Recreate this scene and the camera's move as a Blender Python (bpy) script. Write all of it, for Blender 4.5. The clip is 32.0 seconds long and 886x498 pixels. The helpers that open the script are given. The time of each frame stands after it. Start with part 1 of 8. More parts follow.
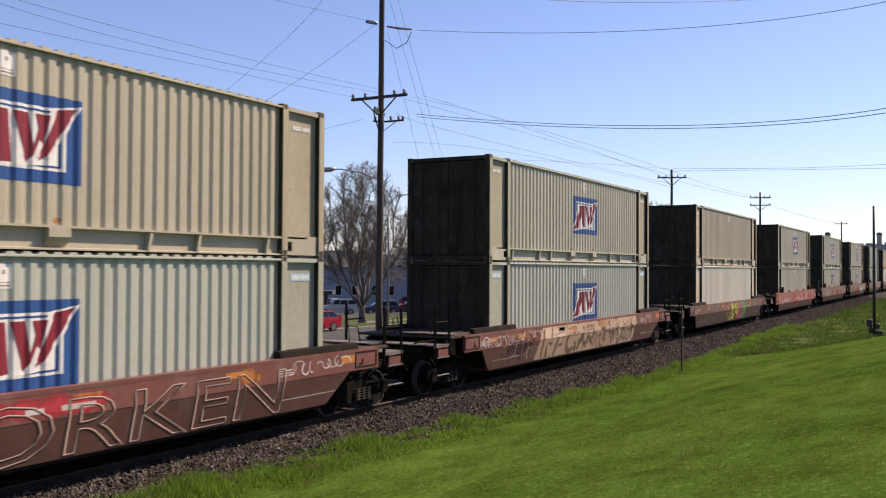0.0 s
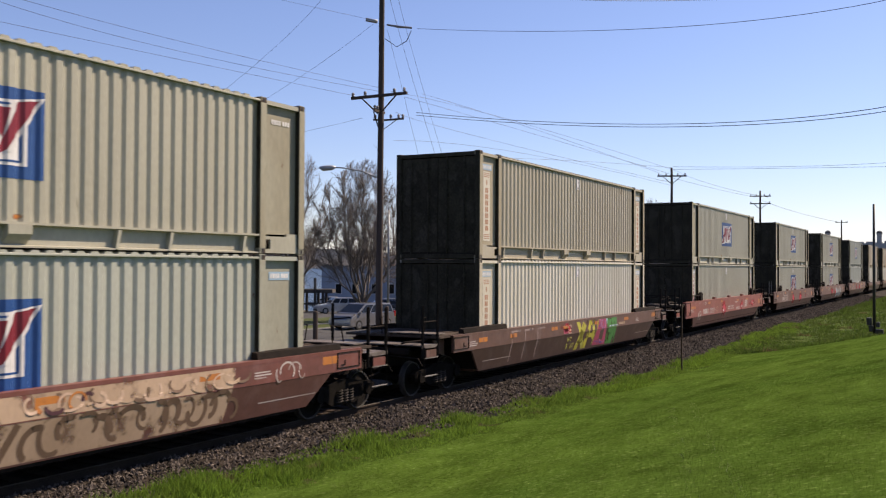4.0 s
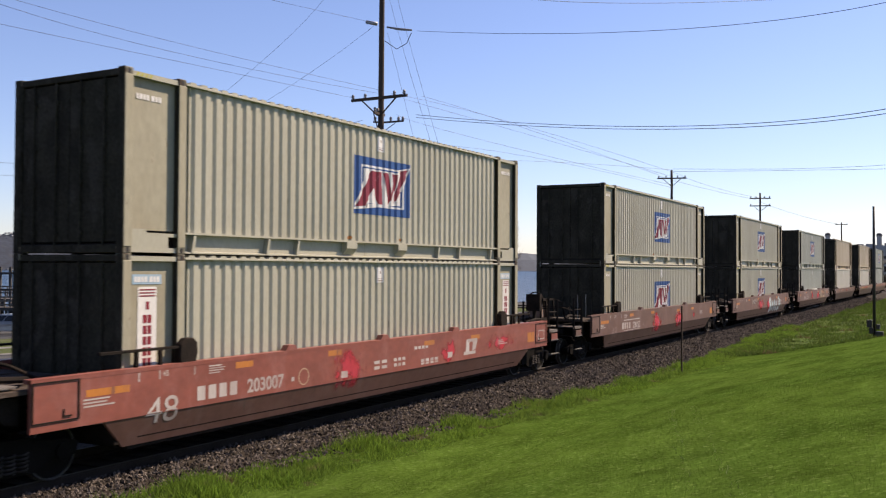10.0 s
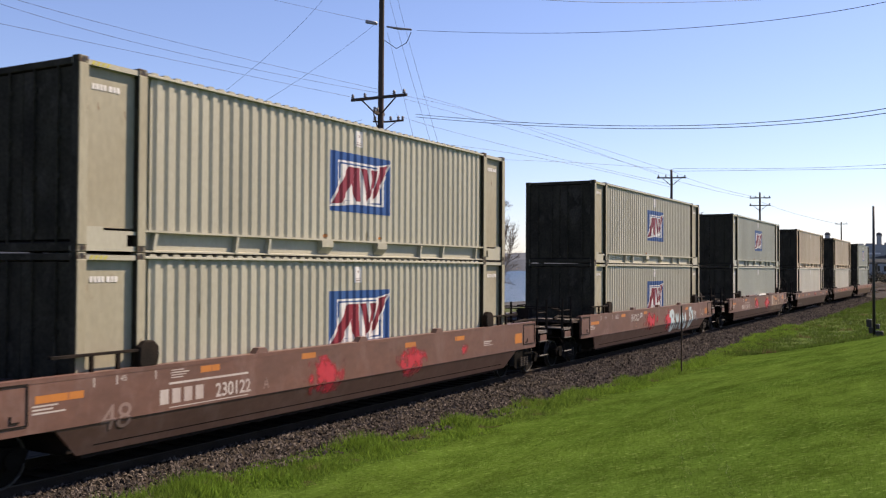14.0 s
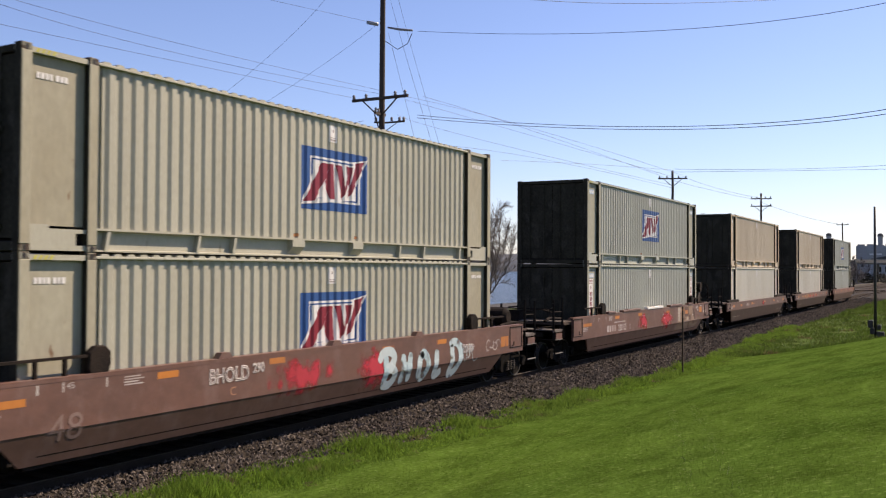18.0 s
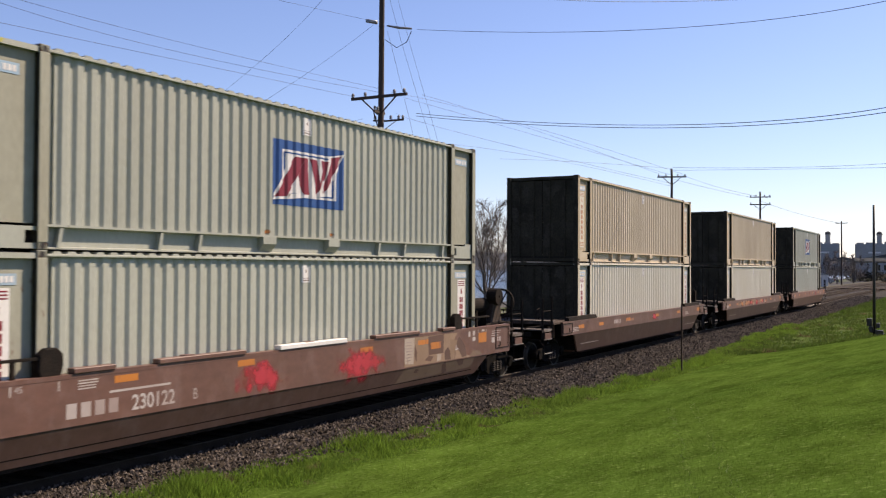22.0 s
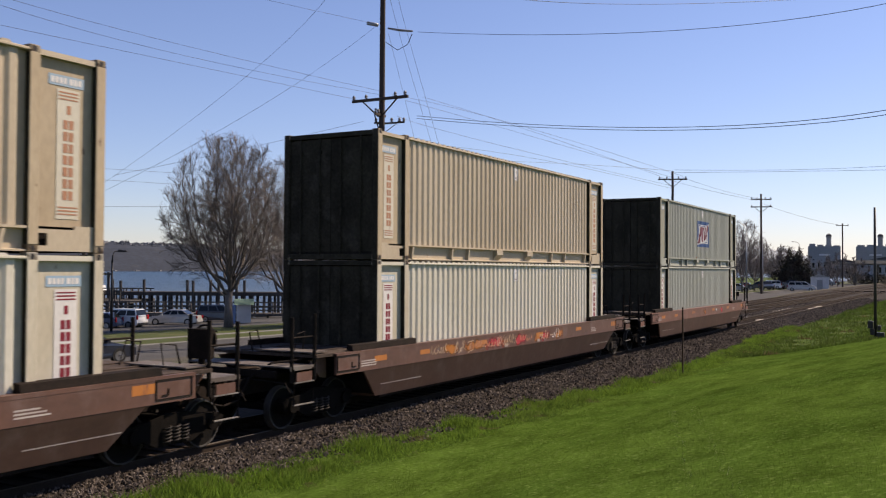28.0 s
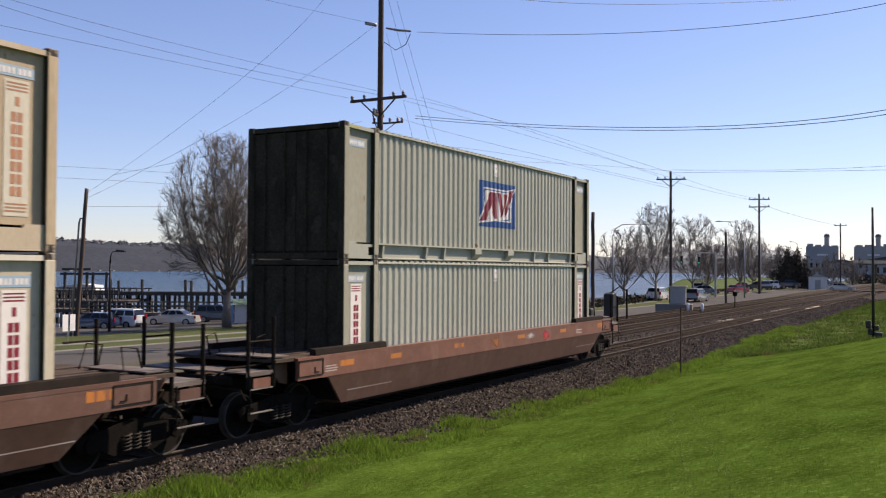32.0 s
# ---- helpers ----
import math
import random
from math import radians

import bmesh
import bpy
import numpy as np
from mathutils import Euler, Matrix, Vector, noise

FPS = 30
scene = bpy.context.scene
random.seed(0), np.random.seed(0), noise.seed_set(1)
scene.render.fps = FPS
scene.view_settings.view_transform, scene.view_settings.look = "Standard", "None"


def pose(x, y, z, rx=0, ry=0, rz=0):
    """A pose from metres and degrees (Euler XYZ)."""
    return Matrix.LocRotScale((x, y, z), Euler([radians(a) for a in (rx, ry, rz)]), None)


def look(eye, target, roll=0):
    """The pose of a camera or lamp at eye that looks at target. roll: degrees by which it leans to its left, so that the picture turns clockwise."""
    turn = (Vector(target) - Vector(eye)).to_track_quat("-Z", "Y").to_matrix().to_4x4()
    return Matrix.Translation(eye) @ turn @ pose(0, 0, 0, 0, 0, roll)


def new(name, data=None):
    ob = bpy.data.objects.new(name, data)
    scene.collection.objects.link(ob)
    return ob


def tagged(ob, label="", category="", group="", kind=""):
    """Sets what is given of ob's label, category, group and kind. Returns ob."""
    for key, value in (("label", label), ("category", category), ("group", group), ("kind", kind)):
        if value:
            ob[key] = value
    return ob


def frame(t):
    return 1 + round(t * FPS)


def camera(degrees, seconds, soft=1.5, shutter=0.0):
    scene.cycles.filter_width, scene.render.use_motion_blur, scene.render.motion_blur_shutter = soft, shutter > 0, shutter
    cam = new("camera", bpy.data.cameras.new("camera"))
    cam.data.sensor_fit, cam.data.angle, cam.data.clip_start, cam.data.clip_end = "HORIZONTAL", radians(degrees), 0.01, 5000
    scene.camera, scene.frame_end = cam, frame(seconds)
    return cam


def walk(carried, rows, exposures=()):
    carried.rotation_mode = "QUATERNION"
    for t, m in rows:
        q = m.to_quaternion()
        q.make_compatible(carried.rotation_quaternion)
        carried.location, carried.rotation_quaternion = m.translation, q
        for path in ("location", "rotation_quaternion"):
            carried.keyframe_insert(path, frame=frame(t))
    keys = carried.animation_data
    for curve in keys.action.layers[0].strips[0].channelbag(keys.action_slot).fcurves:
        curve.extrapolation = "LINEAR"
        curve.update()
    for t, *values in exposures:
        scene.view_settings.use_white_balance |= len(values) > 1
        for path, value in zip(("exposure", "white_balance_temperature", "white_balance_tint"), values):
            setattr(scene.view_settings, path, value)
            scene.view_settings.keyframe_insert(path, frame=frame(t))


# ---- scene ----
EYE = (0.0, 0.0, 3.2)


def view(turn, tilt):
    """The camera on its tripod, with the small sway of the hand that holds it."""
    return pose(*EYE, 91.18 + tilt, 0, -60.518 + turn) @ pose(0, 0, 0, 0, 0, 0.308)


cam = camera(50.8, 32.0, soft=1.2, shutter=0.25)
walk(cam, [(t, view(a, b)) for t, a, b in (
        (0, 0.000, 0.000), (0.5, -0.014, 0.000), (1, -0.007, 0.000), (1.5, 0.013, 0.000), (2, 0.027, 0.000), 
        (2.5, 0.013, -0.013), (3, 0.000, -0.049), (3.5, 0.000, -0.085), (4, 0.000, -0.094), (4.5, 0.000, -0.072), 
        (6.5, 0.000, -0.080), (7, 0.040, -0.100), (7.5, 0.053, -0.107), (8, 0.051, -0.096), (8.5, 0.046, -0.071), 
        (9, 0.033, -0.043), (9.5, 0.011, -0.000), (10, 0.000, 0.042), (10.5, 0.000, 0.057), (11, 0.000, 0.055), 
        (11.5, 0.000, 0.044), (12, 0.000, 0.022), (12.5, 0.000, 0.004), (13, 0.000, 0.000), (13.5, 0.000, 0.000), 
        (14, -0.013, 0.013), (14.5, -0.027, 0.026), (15, -0.013, 0.013), (15.5, 0.000, 0.000), (17.5, 0.053, 0.053), 
        (18, 0.053, 0.061), (18.5, 0.042, 0.057), (19, 0.018, 0.048), (19.5, 0.002, 0.031), (20, 0.000, 0.009), 
        (20.5, 0.000, -0.007), (21, 0.000, -0.027), (21.5, 0.000, -0.047), (22, 0.000, -0.040), (22.5, 0.000, -0.000), 
        (23, 0.000, 0.039), (23.5, 0.000, 0.053), (24, 0.000, 0.061), (24.5, 0.000, 0.083), (25, 0.000, 0.101), 
        (25.5, 0.000, 0.105), (27.5, 0.053, 0.105), (28, 0.053, 0.105), (28.5, 0.053, 0.105), (29, 0.040, 0.105), 
        (29.5, 0.013, 0.105), (30, 0.000, 0.105), (30.5, -0.013, 0.105), (31, -0.040, 0.105), (31.5, -0.054, 0.105), 
        (32, -0.054, 0.105))],
     exposures=[(t, e + 0.02, 7500, 17) for t, e in ((0, 0.74), (2, 0.73), (4.5, 0.62), (6.5, 0.58), (8, 0.64), (9.5, 0.78), (11, 0.74), (13, 0.80), (15, 0.78), (20, 0.75), (24, 0.70), (25.5, 0.50), (27.5, 0.50), (29, 0.50), (30, 0.42), (31, 0.52), (32, 0.67))])

# ---- light ----
SUN_AZ, SUN_EL = radians(-32), radians(46)
SUN_WAY = Vector((math.cos(SUN_EL) * math.cos(SUN_AZ), math.cos(SUN_EL) * math.sin(SUN_AZ), math.sin(SUN_EL)))
world = bpy.data.worlds.new("sky")
scene.world = world
world.use_nodes = True
wn, wl = world.node_tree.nodes, world.node_tree.links
sky = wn.new("ShaderNodeTexSky")
sky.sky_type = "NISHITA"
sky.sun_disc = False
sky.sun_elevation = SUN_EL
sky.sun_rotation = math.atan2(SUN_WAY.x, SUN_WAY.y)
sky.air_density, sky.dust_density, sky.ozone_density = 1.0, 0.25, 3.5
haze = wn.new("ShaderNodeMix")
haze.data_type, haze.blend_type = "RGBA", "MULTIPLY"
haze.inputs[0].default_value, haze.inputs[7].default_value = 1.0, (0.905, 0.935, 1.17, 1)
wl.new(sky.outputs[0], haze.inputs[6])
wl.new(haze.outputs[2], wn["Background"].inputs[0])
wn["Background"].inputs[1].default_value = 0.088
sun = new("sun", bpy.data.lights.new("sun", "SUN"))
sun.data.energy, sun.data.angle, sun.data.color = 5.0, radians(0.53), (1.0, 0.92, 0.80)
sun.matrix_world = look((0, 0, 60), Vector((0, 0, 60)) - SUN_WAY)


# ---- materials ----
BASE_SCALE = 0.72  # scales every base colour down, which deepens shade beside sunlit parts


def material(name, base, rough=0.6, metal=0.0, second=None, scale=1.0, grain=30.0, amount=0.25, bump=0.15, bump_scale=60.0,
             stretch=(1, 1, 1), vary=0.0, third=None, third_at=0.62, third_scale=3.0, third_stretch=(1, 1, 1), spec=0.4):
    """Base colour with broad stains towards second, fine grain, patches of third, and fine relief."""
    m = bpy.data.materials.new(name)
    m.use_nodes = True
    n, l = m.node_tree.nodes, m.node_tree.links
    b = n["Principled BSDF"]
    b.inputs["Roughness"].default_value, b.inputs["Metallic"].default_value = rough, metal
    b.inputs["Specular IOR Level"].default_value = spec
    tc = n.new("ShaderNodeTexCoord")
    info = n.new("ShaderNodeObjectInfo")
    off = n.new("ShaderNodeVectorMath")
    off.operation = "MULTIPLY_ADD"
    off.inputs[1].default_value = (1, 1, 1)
    l.new(tc.outputs["Object"], off.inputs[0])
    sh = n.new("ShaderNodeMath")
    sh.operation = "MULTIPLY"
    sh.inputs[1].default_value = 61.0
    l.new(info.outputs["Random"], sh.inputs[0])
    l.new(sh.outputs[0], off.inputs[2])

    def tex(sc, st, detail=4.0):
        mp = n.new("ShaderNodeMapping")
        mp.inputs["Scale"].default_value = st
        l.new(off.outputs[0], mp.inputs[0])
        t = n.new("ShaderNodeTexNoise")
        t.inputs["Scale"].default_value, t.inputs["Detail"].default_value = sc, detail
        l.new(mp.outputs[0], t.inputs["Vector"])
        return t

    def mix(a, bb, fac, mode="MIX"):
        x = n.new("ShaderNodeMix")
        x.data_type, x.blend_type = "RGBA", mode
        for s, v in ((6, a), (7, bb), (0, fac)):
            if isinstance(v, (tuple, float, int)):
                x.inputs[s].default_value = (*v, 1) if isinstance(v, tuple) else v
            else:
                l.new(v, x.inputs[s])
        return x.outputs[2]

    def ramp(src, lo, hi):
        r = n.new("ShaderNodeMapRange")
        r.inputs[1].default_value, r.inputs[2].default_value = lo, hi
        l.new(src, r.inputs[0])
        return r.outputs[0]

    base, second, third = (tuple(BASE_SCALE * c for c in k) if k else k for k in (base, second, third))
    second = second or tuple(c * 0.72 for c in base)
    col = mix(base, second, ramp(tex(scale, stretch).outputs[0], 0.35, 0.7))
    if third:
        col = mix(col, third, ramp(tex(third_scale, third_stretch, 6.0).outputs[0], third_at, third_at + 0.06))
    g = tex(grain, stretch, 3.0)
    gm = n.new("ShaderNodeMapRange")
    gm.inputs[1].default_value, gm.inputs[2].default_value = 0.25, 0.75
    gm.inputs[3].default_value, gm.inputs[4].default_value = 1 - amount, 1 + amount
    l.new(g.outputs[0], gm.inputs[0])
    vm = n.new("ShaderNodeVectorMath")
    vm.operation = "SCALE"
    l.new(col, vm.inputs[0])
    l.new(gm.outputs[0], vm.inputs["Scale"])
    out = vm.outputs[0]
    if vary:
        rnd = n.new("ShaderNodeMapRange")
        rnd.inputs[3].default_value, rnd.inputs[4].default_value = 1 - vary, 1 + vary
        geo = n.new("ShaderNodeNewGeometry")
        l.new(geo.outputs["Random Per Island"], rnd.inputs[0])
        v2 = n.new("ShaderNodeVectorMath")
        v2.operation = "SCALE"
        l.new(out, v2.inputs[0])
        l.new(rnd.outputs[0], v2.inputs["Scale"])
        out = v2.outputs[0]
    l.new(out, b.inputs["Base Color"])
    if bump:
        bt = tex(bump_scale, (1, 1, 1), 4.0)
        bp = n.new("ShaderNodeBump")
        bp.inputs["Strength"].default_value, bp.inputs["Distance"].default_value = bump, 0.02
        l.new(bt.outputs[0], bp.inputs["Height"])
        l.new(bp.outputs[0], b.inputs["Normal"])
    return m


def paint(name, base, rough=0.55, stain=None, rust=None, rust_at=0.68):
    """Weathered paint with streaks that run down."""
    return material(name, base, rough, 0, stain, 0.7, 25, 0.08, 0.06, 25, (1, 1, 0.35), third=rust, third_at=rust_at, third_scale=2.2,
                    third_stretch=(3, 3, 0.5), spec=0.3)


def car_paint(name, base, stain, grime):
    """Thin oxide paint, faded in clouds, with dusty and sooty runs."""
    dust = tuple(0.72 * c + 0.055 for c in base)
    m = material(name, base, 0.48, 0, stain, 1.1, 7, 0.13, 0.08, 18, (0.7, 1, 1.1), third=grime, third_at=0.70, third_scale=1.7, third_stretch=(3.2, 1, 0.45), spec=0.35)
    nt = m.node_tree
    vm = nt.nodes["Principled BSDF"].inputs["Base Color"].links[0].from_socket
    tc, mp, nz, mr, mx = (nt.nodes.new("ShaderNode" + k) for k in ("TexCoord", "Mapping", "TexNoise", "MapRange", "Mix"))
    mp.inputs["Scale"].default_value = (1.4, 1, 0.8)
    nz.inputs["Scale"].default_value, nz.inputs["Detail"].default_value, nz.inputs["Roughness"].default_value = 1.3, 9.0, 0.7
    mr.inputs[1].default_value, mr.inputs[2].default_value, mr.inputs[4].default_value = 0.50, 0.78, 0.75
    mx.data_type = "RGBA"
    mx.inputs[7].default_value = (*dust, 1)
    nt.links.new(tc.outputs["Object"], mp.inputs[0])
    nt.links.new(mp.outputs[0], nz.inputs["Vector"])
    nt.links.new(nz.outputs[0], mr.inputs[0])
    nt.links.new(mr.outputs[0], mx.inputs[0])
    nt.links.new(vm, mx.inputs[6])
    nt.links.new(mx.outputs[2], nt.nodes["Principled BSDF"].inputs["Base Color"])
    return m


M = {}
M["sage"] = paint("sage paint", (0.50, 0.475, 0.375), stain=(0.43, 0.405, 0.315), rust=(0.25, 0.22, 0.15), rust_at=0.70)
M["sage_blue"] = paint("pale sage paint", (0.485, 0.495, 0.42), stain=(0.43, 0.435, 0.36), rust=(0.27, 0.26, 0.2), rust_at=0.72)
M["sage_tan"] = paint("faded sage paint", (0.51, 0.455, 0.345), stain=(0.44, 0.385, 0.285), rust=(0.3, 0.22, 0.13), rust_at=0.68)
M["tan"] = paint("tan paint", (0.63, 0.525, 0.385), stain=(0.54, 0.435, 0.305), rust=(0.33, 0.2, 0.1), rust_at=0.68)
M["cream"] = paint("cream paint", (0.76, 0.715, 0.60), stain=(0.69, 0.63, 0.50), rust=(0.36, 0.25, 0.15), rust_at=0.7)
M["grey_green"] = paint("grey green paint", (0.44, 0.45, 0.38), stain=(0.385, 0.39, 0.325), rust=(0.2, 0.18, 0.13), rust_at=0.72)
for key, c in (("sage", (0.475, 0.455, 0.36)), ("sage_blue", (0.465, 0.475, 0.405)), ("sage_tan", (0.51, 0.455, 0.345)), ("tan", (0.63, 0.525, 0.385)),
               ("cream", (0.76, 0.715, 0.60)), ("grey_green", (0.44, 0.45, 0.38))):
    # flat end panels are browned by dirt; posts are chipped and rusty
    M[key + "_panel"] = material(key + " browned panel paint", (c[0] * 0.88, c[1] * 0.85, c[2] * 0.80), 0.6, 0, (c[0] * 0.76, c[1] * 0.70, c[2] * 0.62), 0.9, 12, 0.1, 0.06, 20, (1, 1, 0.5),
                                 third=(0.22, 0.13, 0.075), third_at=0.68, third_scale=3.5, third_stretch=(2, 2, 0.7), spec=0.25)
    M[key + "_cast"] = material(key + " rusty casting", tuple(0.62 * v for v in c), 0.75, 0, (c[0] * 0.30, c[1] * 0.25, c[2] * 0.20), 4.0, 30, 0.2, 0.2, 40,
                                third=(0.09, 0.06, 0.045), third_at=0.5, third_scale=9.0, spec=0.15)
    M[key + "_post"] = material(key + " chipped post paint", (c[0] * 0.92, c[1] * 0.89, c[2] * 0.84), 0.65, 0, (c[0] * 0.8, c[1] * 0.74, c[2] * 0.66), 1.2, 16, 0.12, 0.1, 25, (2, 2, 0.4),
                                third=(0.2, 0.125, 0.08), third_at=0.68, third_scale=6.0, third_stretch=(2, 2, 0.6), spec=0.2)
# container ends share the walls' green; their shade is painted into this colour
M["end_dark"] = material("grimy end paint darkened for shade", (0.064, 0.056, 0.040), 0.85, 0, (0.036, 0.031, 0.024), 1.7, 20, 0.3, 0.06, 25, (1, 1, 0.8), third=(0.072, 0.062, 0.048), third_at=0.56, third_scale=2.0, third_stretch=(1, 1.2, 0.8), spec=0.03)
M["car_red"] = car_paint("red oxide car paint", (0.215, 0.072, 0.056), (0.165, 0.062, 0.05), (0.14, 0.07, 0.053))
M["car_bright"] = car_paint("bright red car paint", (0.31, 0.09, 0.065), (0.25, 0.075, 0.055), (0.17, 0.065, 0.048))
M["car_brown"] = car_paint("brown car paint", (0.185, 0.090, 0.067), (0.145, 0.075, 0.058), (0.09, 0.05, 0.04))
M["car_rust"] = car_paint("rusty brown car paint", (0.235, 0.105, 0.072), (0.185, 0.085, 0.06), (0.11, 0.06, 0.045))
M["car_umber"] = car_paint("umber car paint", (0.165, 0.082, 0.060), (0.125, 0.066, 0.050), (0.075, 0.045, 0.036))
# foot plates: road dust, with the leaning plate's shade painted in
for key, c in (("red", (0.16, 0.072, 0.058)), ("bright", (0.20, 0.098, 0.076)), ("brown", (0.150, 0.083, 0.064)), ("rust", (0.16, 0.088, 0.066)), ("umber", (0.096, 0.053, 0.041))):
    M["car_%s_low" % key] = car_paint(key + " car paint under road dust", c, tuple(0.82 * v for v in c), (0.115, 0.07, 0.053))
M["iron"] = material("grimy iron", (0.017, 0.014, 0.012), 0.9, 0.0, (0.034, 0.024, 0.019), 3, 40, 0.3, 0.3, 30, spec=0.08)
M["truck_iron"] = material("oily black truck iron", (0.008, 0.007, 0.006), 0.9, 0.0, (0.015, 0.012, 0.010), 3, 40, 0.3, 0.3, 30, spec=0.05)
M["dusty_iron"] = material("dusty spring steel", (0.07, 0.06, 0.053), 0.85, 0.0, (0.025, 0.022, 0.02), 6, 40, 0.3, 0.3, 30, spec=0.15)
M["deck"] = material("grimy brown deck plate", (0.10, 0.073, 0.058), 0.85, 0.0, (0.055, 0.041, 0.033), 2.2, 30, 0.35, 0.3, 30, third=(0.13, 0.10, 0.085), third_at=0.64, third_scale=3.5, spec=0.12)
M["step_steel"] = material("worn galvanised step", (0.27, 0.25, 0.23), 0.65, 0.1, (0.15, 0.13, 0.115), 3, 40, 0.2, 0.1, 40)
M["wheel"] = material("wheel steel", (0.010, 0.009, 0.008), 0.85, 0.0, (0.016, 0.013, 0.011), 4, 40, 0.2, 0.1, 30, spec=0.08)
M["tread"] = material("polished tread", (0.12, 0.11, 0.10), 0.65, 0.4, (0.06, 0.055, 0.05), 4, 40, 0.2, 0.05, 30)
M["dusty_tan"] = material("dusty tan enamel", (0.30, 0.205, 0.16), 0.8, 0.0, (0.22, 0.145, 0.11), 2, 30, 0.2, 0.1, 40, third=(0.10, 0.07, 0.055), third_at=0.62, third_scale=5)
M["grate"] = material("galvanised grating", (0.20, 0.175, 0.155), 0.7, 0.2, (0.11, 0.08, 0.065), 2, 50, 0.3, 0.3, 80)
M["blue"] = paint("blue decal", (0.024, 0.092, 0.30), 0.4, (0.034, 0.105, 0.29))
M["white"] = paint("white decal", (0.92, 0.88, 0.84), 0.4, (0.80, 0.76, 0.72))
M["red"] = paint("red decal", (0.30, 0.028, 0.045), 0.4, (0.25, 0.03, 0.045))
M["tag_blue"] = paint("pale blue decal", (0.36, 0.52, 0.66), 0.4, (0.42, 0.52, 0.6))
M["orange"] = paint("orange reflector", (0.62, 0.22, 0.045), 0.45, (0.48, 0.18, 0.06), (0.3, 0.12, 0.07), 0.58)
M["letter"] = paint("faded white lettering", (0.62, 0.56, 0.52), 0.6, (0.4, 0.3, 0.27))
M["pale_orange"] = paint("faded orange lettering", (0.55, 0.25, 0.14), 0.6, (0.45, 0.24, 0.15))
M["spray_pale"] = paint("pale spray paint", (0.60, 0.42, 0.29), 0.6, (0.46, 0.31, 0.205))
M["spray_plum"] = paint("plum spray paint", (0.10, 0.035, 0.045), 0.6, (0.075, 0.03, 0.035))
M["spray_brown"] = paint("brown spray paint", (0.225, 0.135, 0.088), 0.6, (0.17, 0.105, 0.068))
M["spray_pink"] = paint("red spray paint", (0.62, 0.045, 0.07), 0.6, (0.50, 0.05, 0.06))
M["spray_ice"] = paint("ice blue spray paint", (0.42, 0.58, 0.62), 0.6, (0.6, 0.66, 0.66))
M["spray_yellow"] = paint("yellow spray paint", (0.62, 0.55, 0.07), 0.6, (0.45, 0.42, 0.08))
M["spray_green"] = paint("green spray paint", (0.07, 0.27, 0.06), 0.6, (0.08, 0.20, 0.06))
M["spray_magenta"] = paint("magenta spray paint", (0.6, 0.2, 0.42), 0.6, (0.45, 0.2, 0.35))
M["spray_grey"] = paint("grey spray paint", (0.40, 0.30, 0.27), 0.6, (0.3, 0.2, 0.17))
M["spray_faint"] = paint("faint grey spray paint", (0.33, 0.23, 0.2), 0.6, (0.25, 0.16, 0.135))
M["patch_tan"] = paint("dull tan patch paint", (0.34, 0.225, 0.15), 0.7, (0.26, 0.165, 0.105), (0.2, 0.12, 0.08), 0.66)
M["patch_pale"] = paint("chalky pale patch paint", (0.50, 0.42, 0.35), 0.7, (0.38, 0.29, 0.22), (0.3, 0.2, 0.14), 0.62)
# the same tan, darkened for the shade of the lower plate
M["patch_olive"] = paint("darker copy of the tan patch paint", (0.235, 0.155, 0.105), 0.7, (0.19, 0.125, 0.085), (0.13, 0.08, 0.06), 0.66)
M["patch_brown"] = paint("flat brown patch paint", (0.15, 0.082, 0.06), 0.7, (0.11, 0.06, 0.045))
M["spray_blush"] = paint("blush spray paint", (0.74, 0.53, 0.39), 0.6, (0.62, 0.42, 0.30))
M["spray_rose"] = paint("rose spray paint", (0.56, 0.09, 0.14), 0.6, (0.42, 0.07, 0.13))
M["spray_violet"] = paint("violet spray paint", (0.14, 0.08, 0.27), 0.6, (0.10, 0.06, 0.2))
M["spray_black"] = paint("flat black for casting holes", (0.03, 0.025, 0.025), 0.6)
M["wood"] = material("creosoted pole wood", (0.085, 0.058, 0.045), 0.85, 0, (0.05, 0.036, 0.03), 0.8, 25, 0.3, 0.4, 25, (4, 4, 0.25))
M["grey_wood"] = material("weathered grey timber", (0.17, 0.145, 0.12), 0.85, 0, (0.10, 0.085, 0.07), 0.8, 20, 0.3, 0.4, 25, (3, 3, 0.3))
M["pier_wood"] = material("dark pier timber", (0.085, 0.075, 0.065), 0.85, 0, (0.045, 0.04, 0.036), 0.6, 12, 0.3, 0.3, 12)
M["tie"] = material("creosoted tie", (0.04, 0.03, 0.024), 0.9, 0, (0.075, 0.055, 0.042), 1.5, 25, 0.35, 0.5, 25, (0.6, 3, 3), spec=0.06)
M["rail"] = material("rusty rail steel", (0.062, 0.045, 0.034), 0.9, 0.0, (0.045, 0.033, 0.026), 2, 40, 0.2, 0.15, 40, spec=0.06)
M["rail_top"] = material("worn rail head", (0.12, 0.10, 0.082), 0.75, 0.0, (0.10, 0.085, 0.07), 1, 40, 0.1, 0.02, 40, (0.1, 3, 3), spec=0.06)
M["glass_cap"] = material("insulator porcelain", (0.30, 0.29, 0.30), 0.2, 0, (0.2, 0.19, 0.2), 5, 30, 0.1, 0.0)
M["wire"] = material("weathered wire", (0.055, 0.055, 0.06), 0.6, 0.5, None, 2, 30, 0.1, 0.0)
M["galv"] = material("galvanised steel", (0.42, 0.43, 0.44), 0.5, 0.6, (0.33, 0.34, 0.35), 1, 30, 0.12, 0.05, 30)
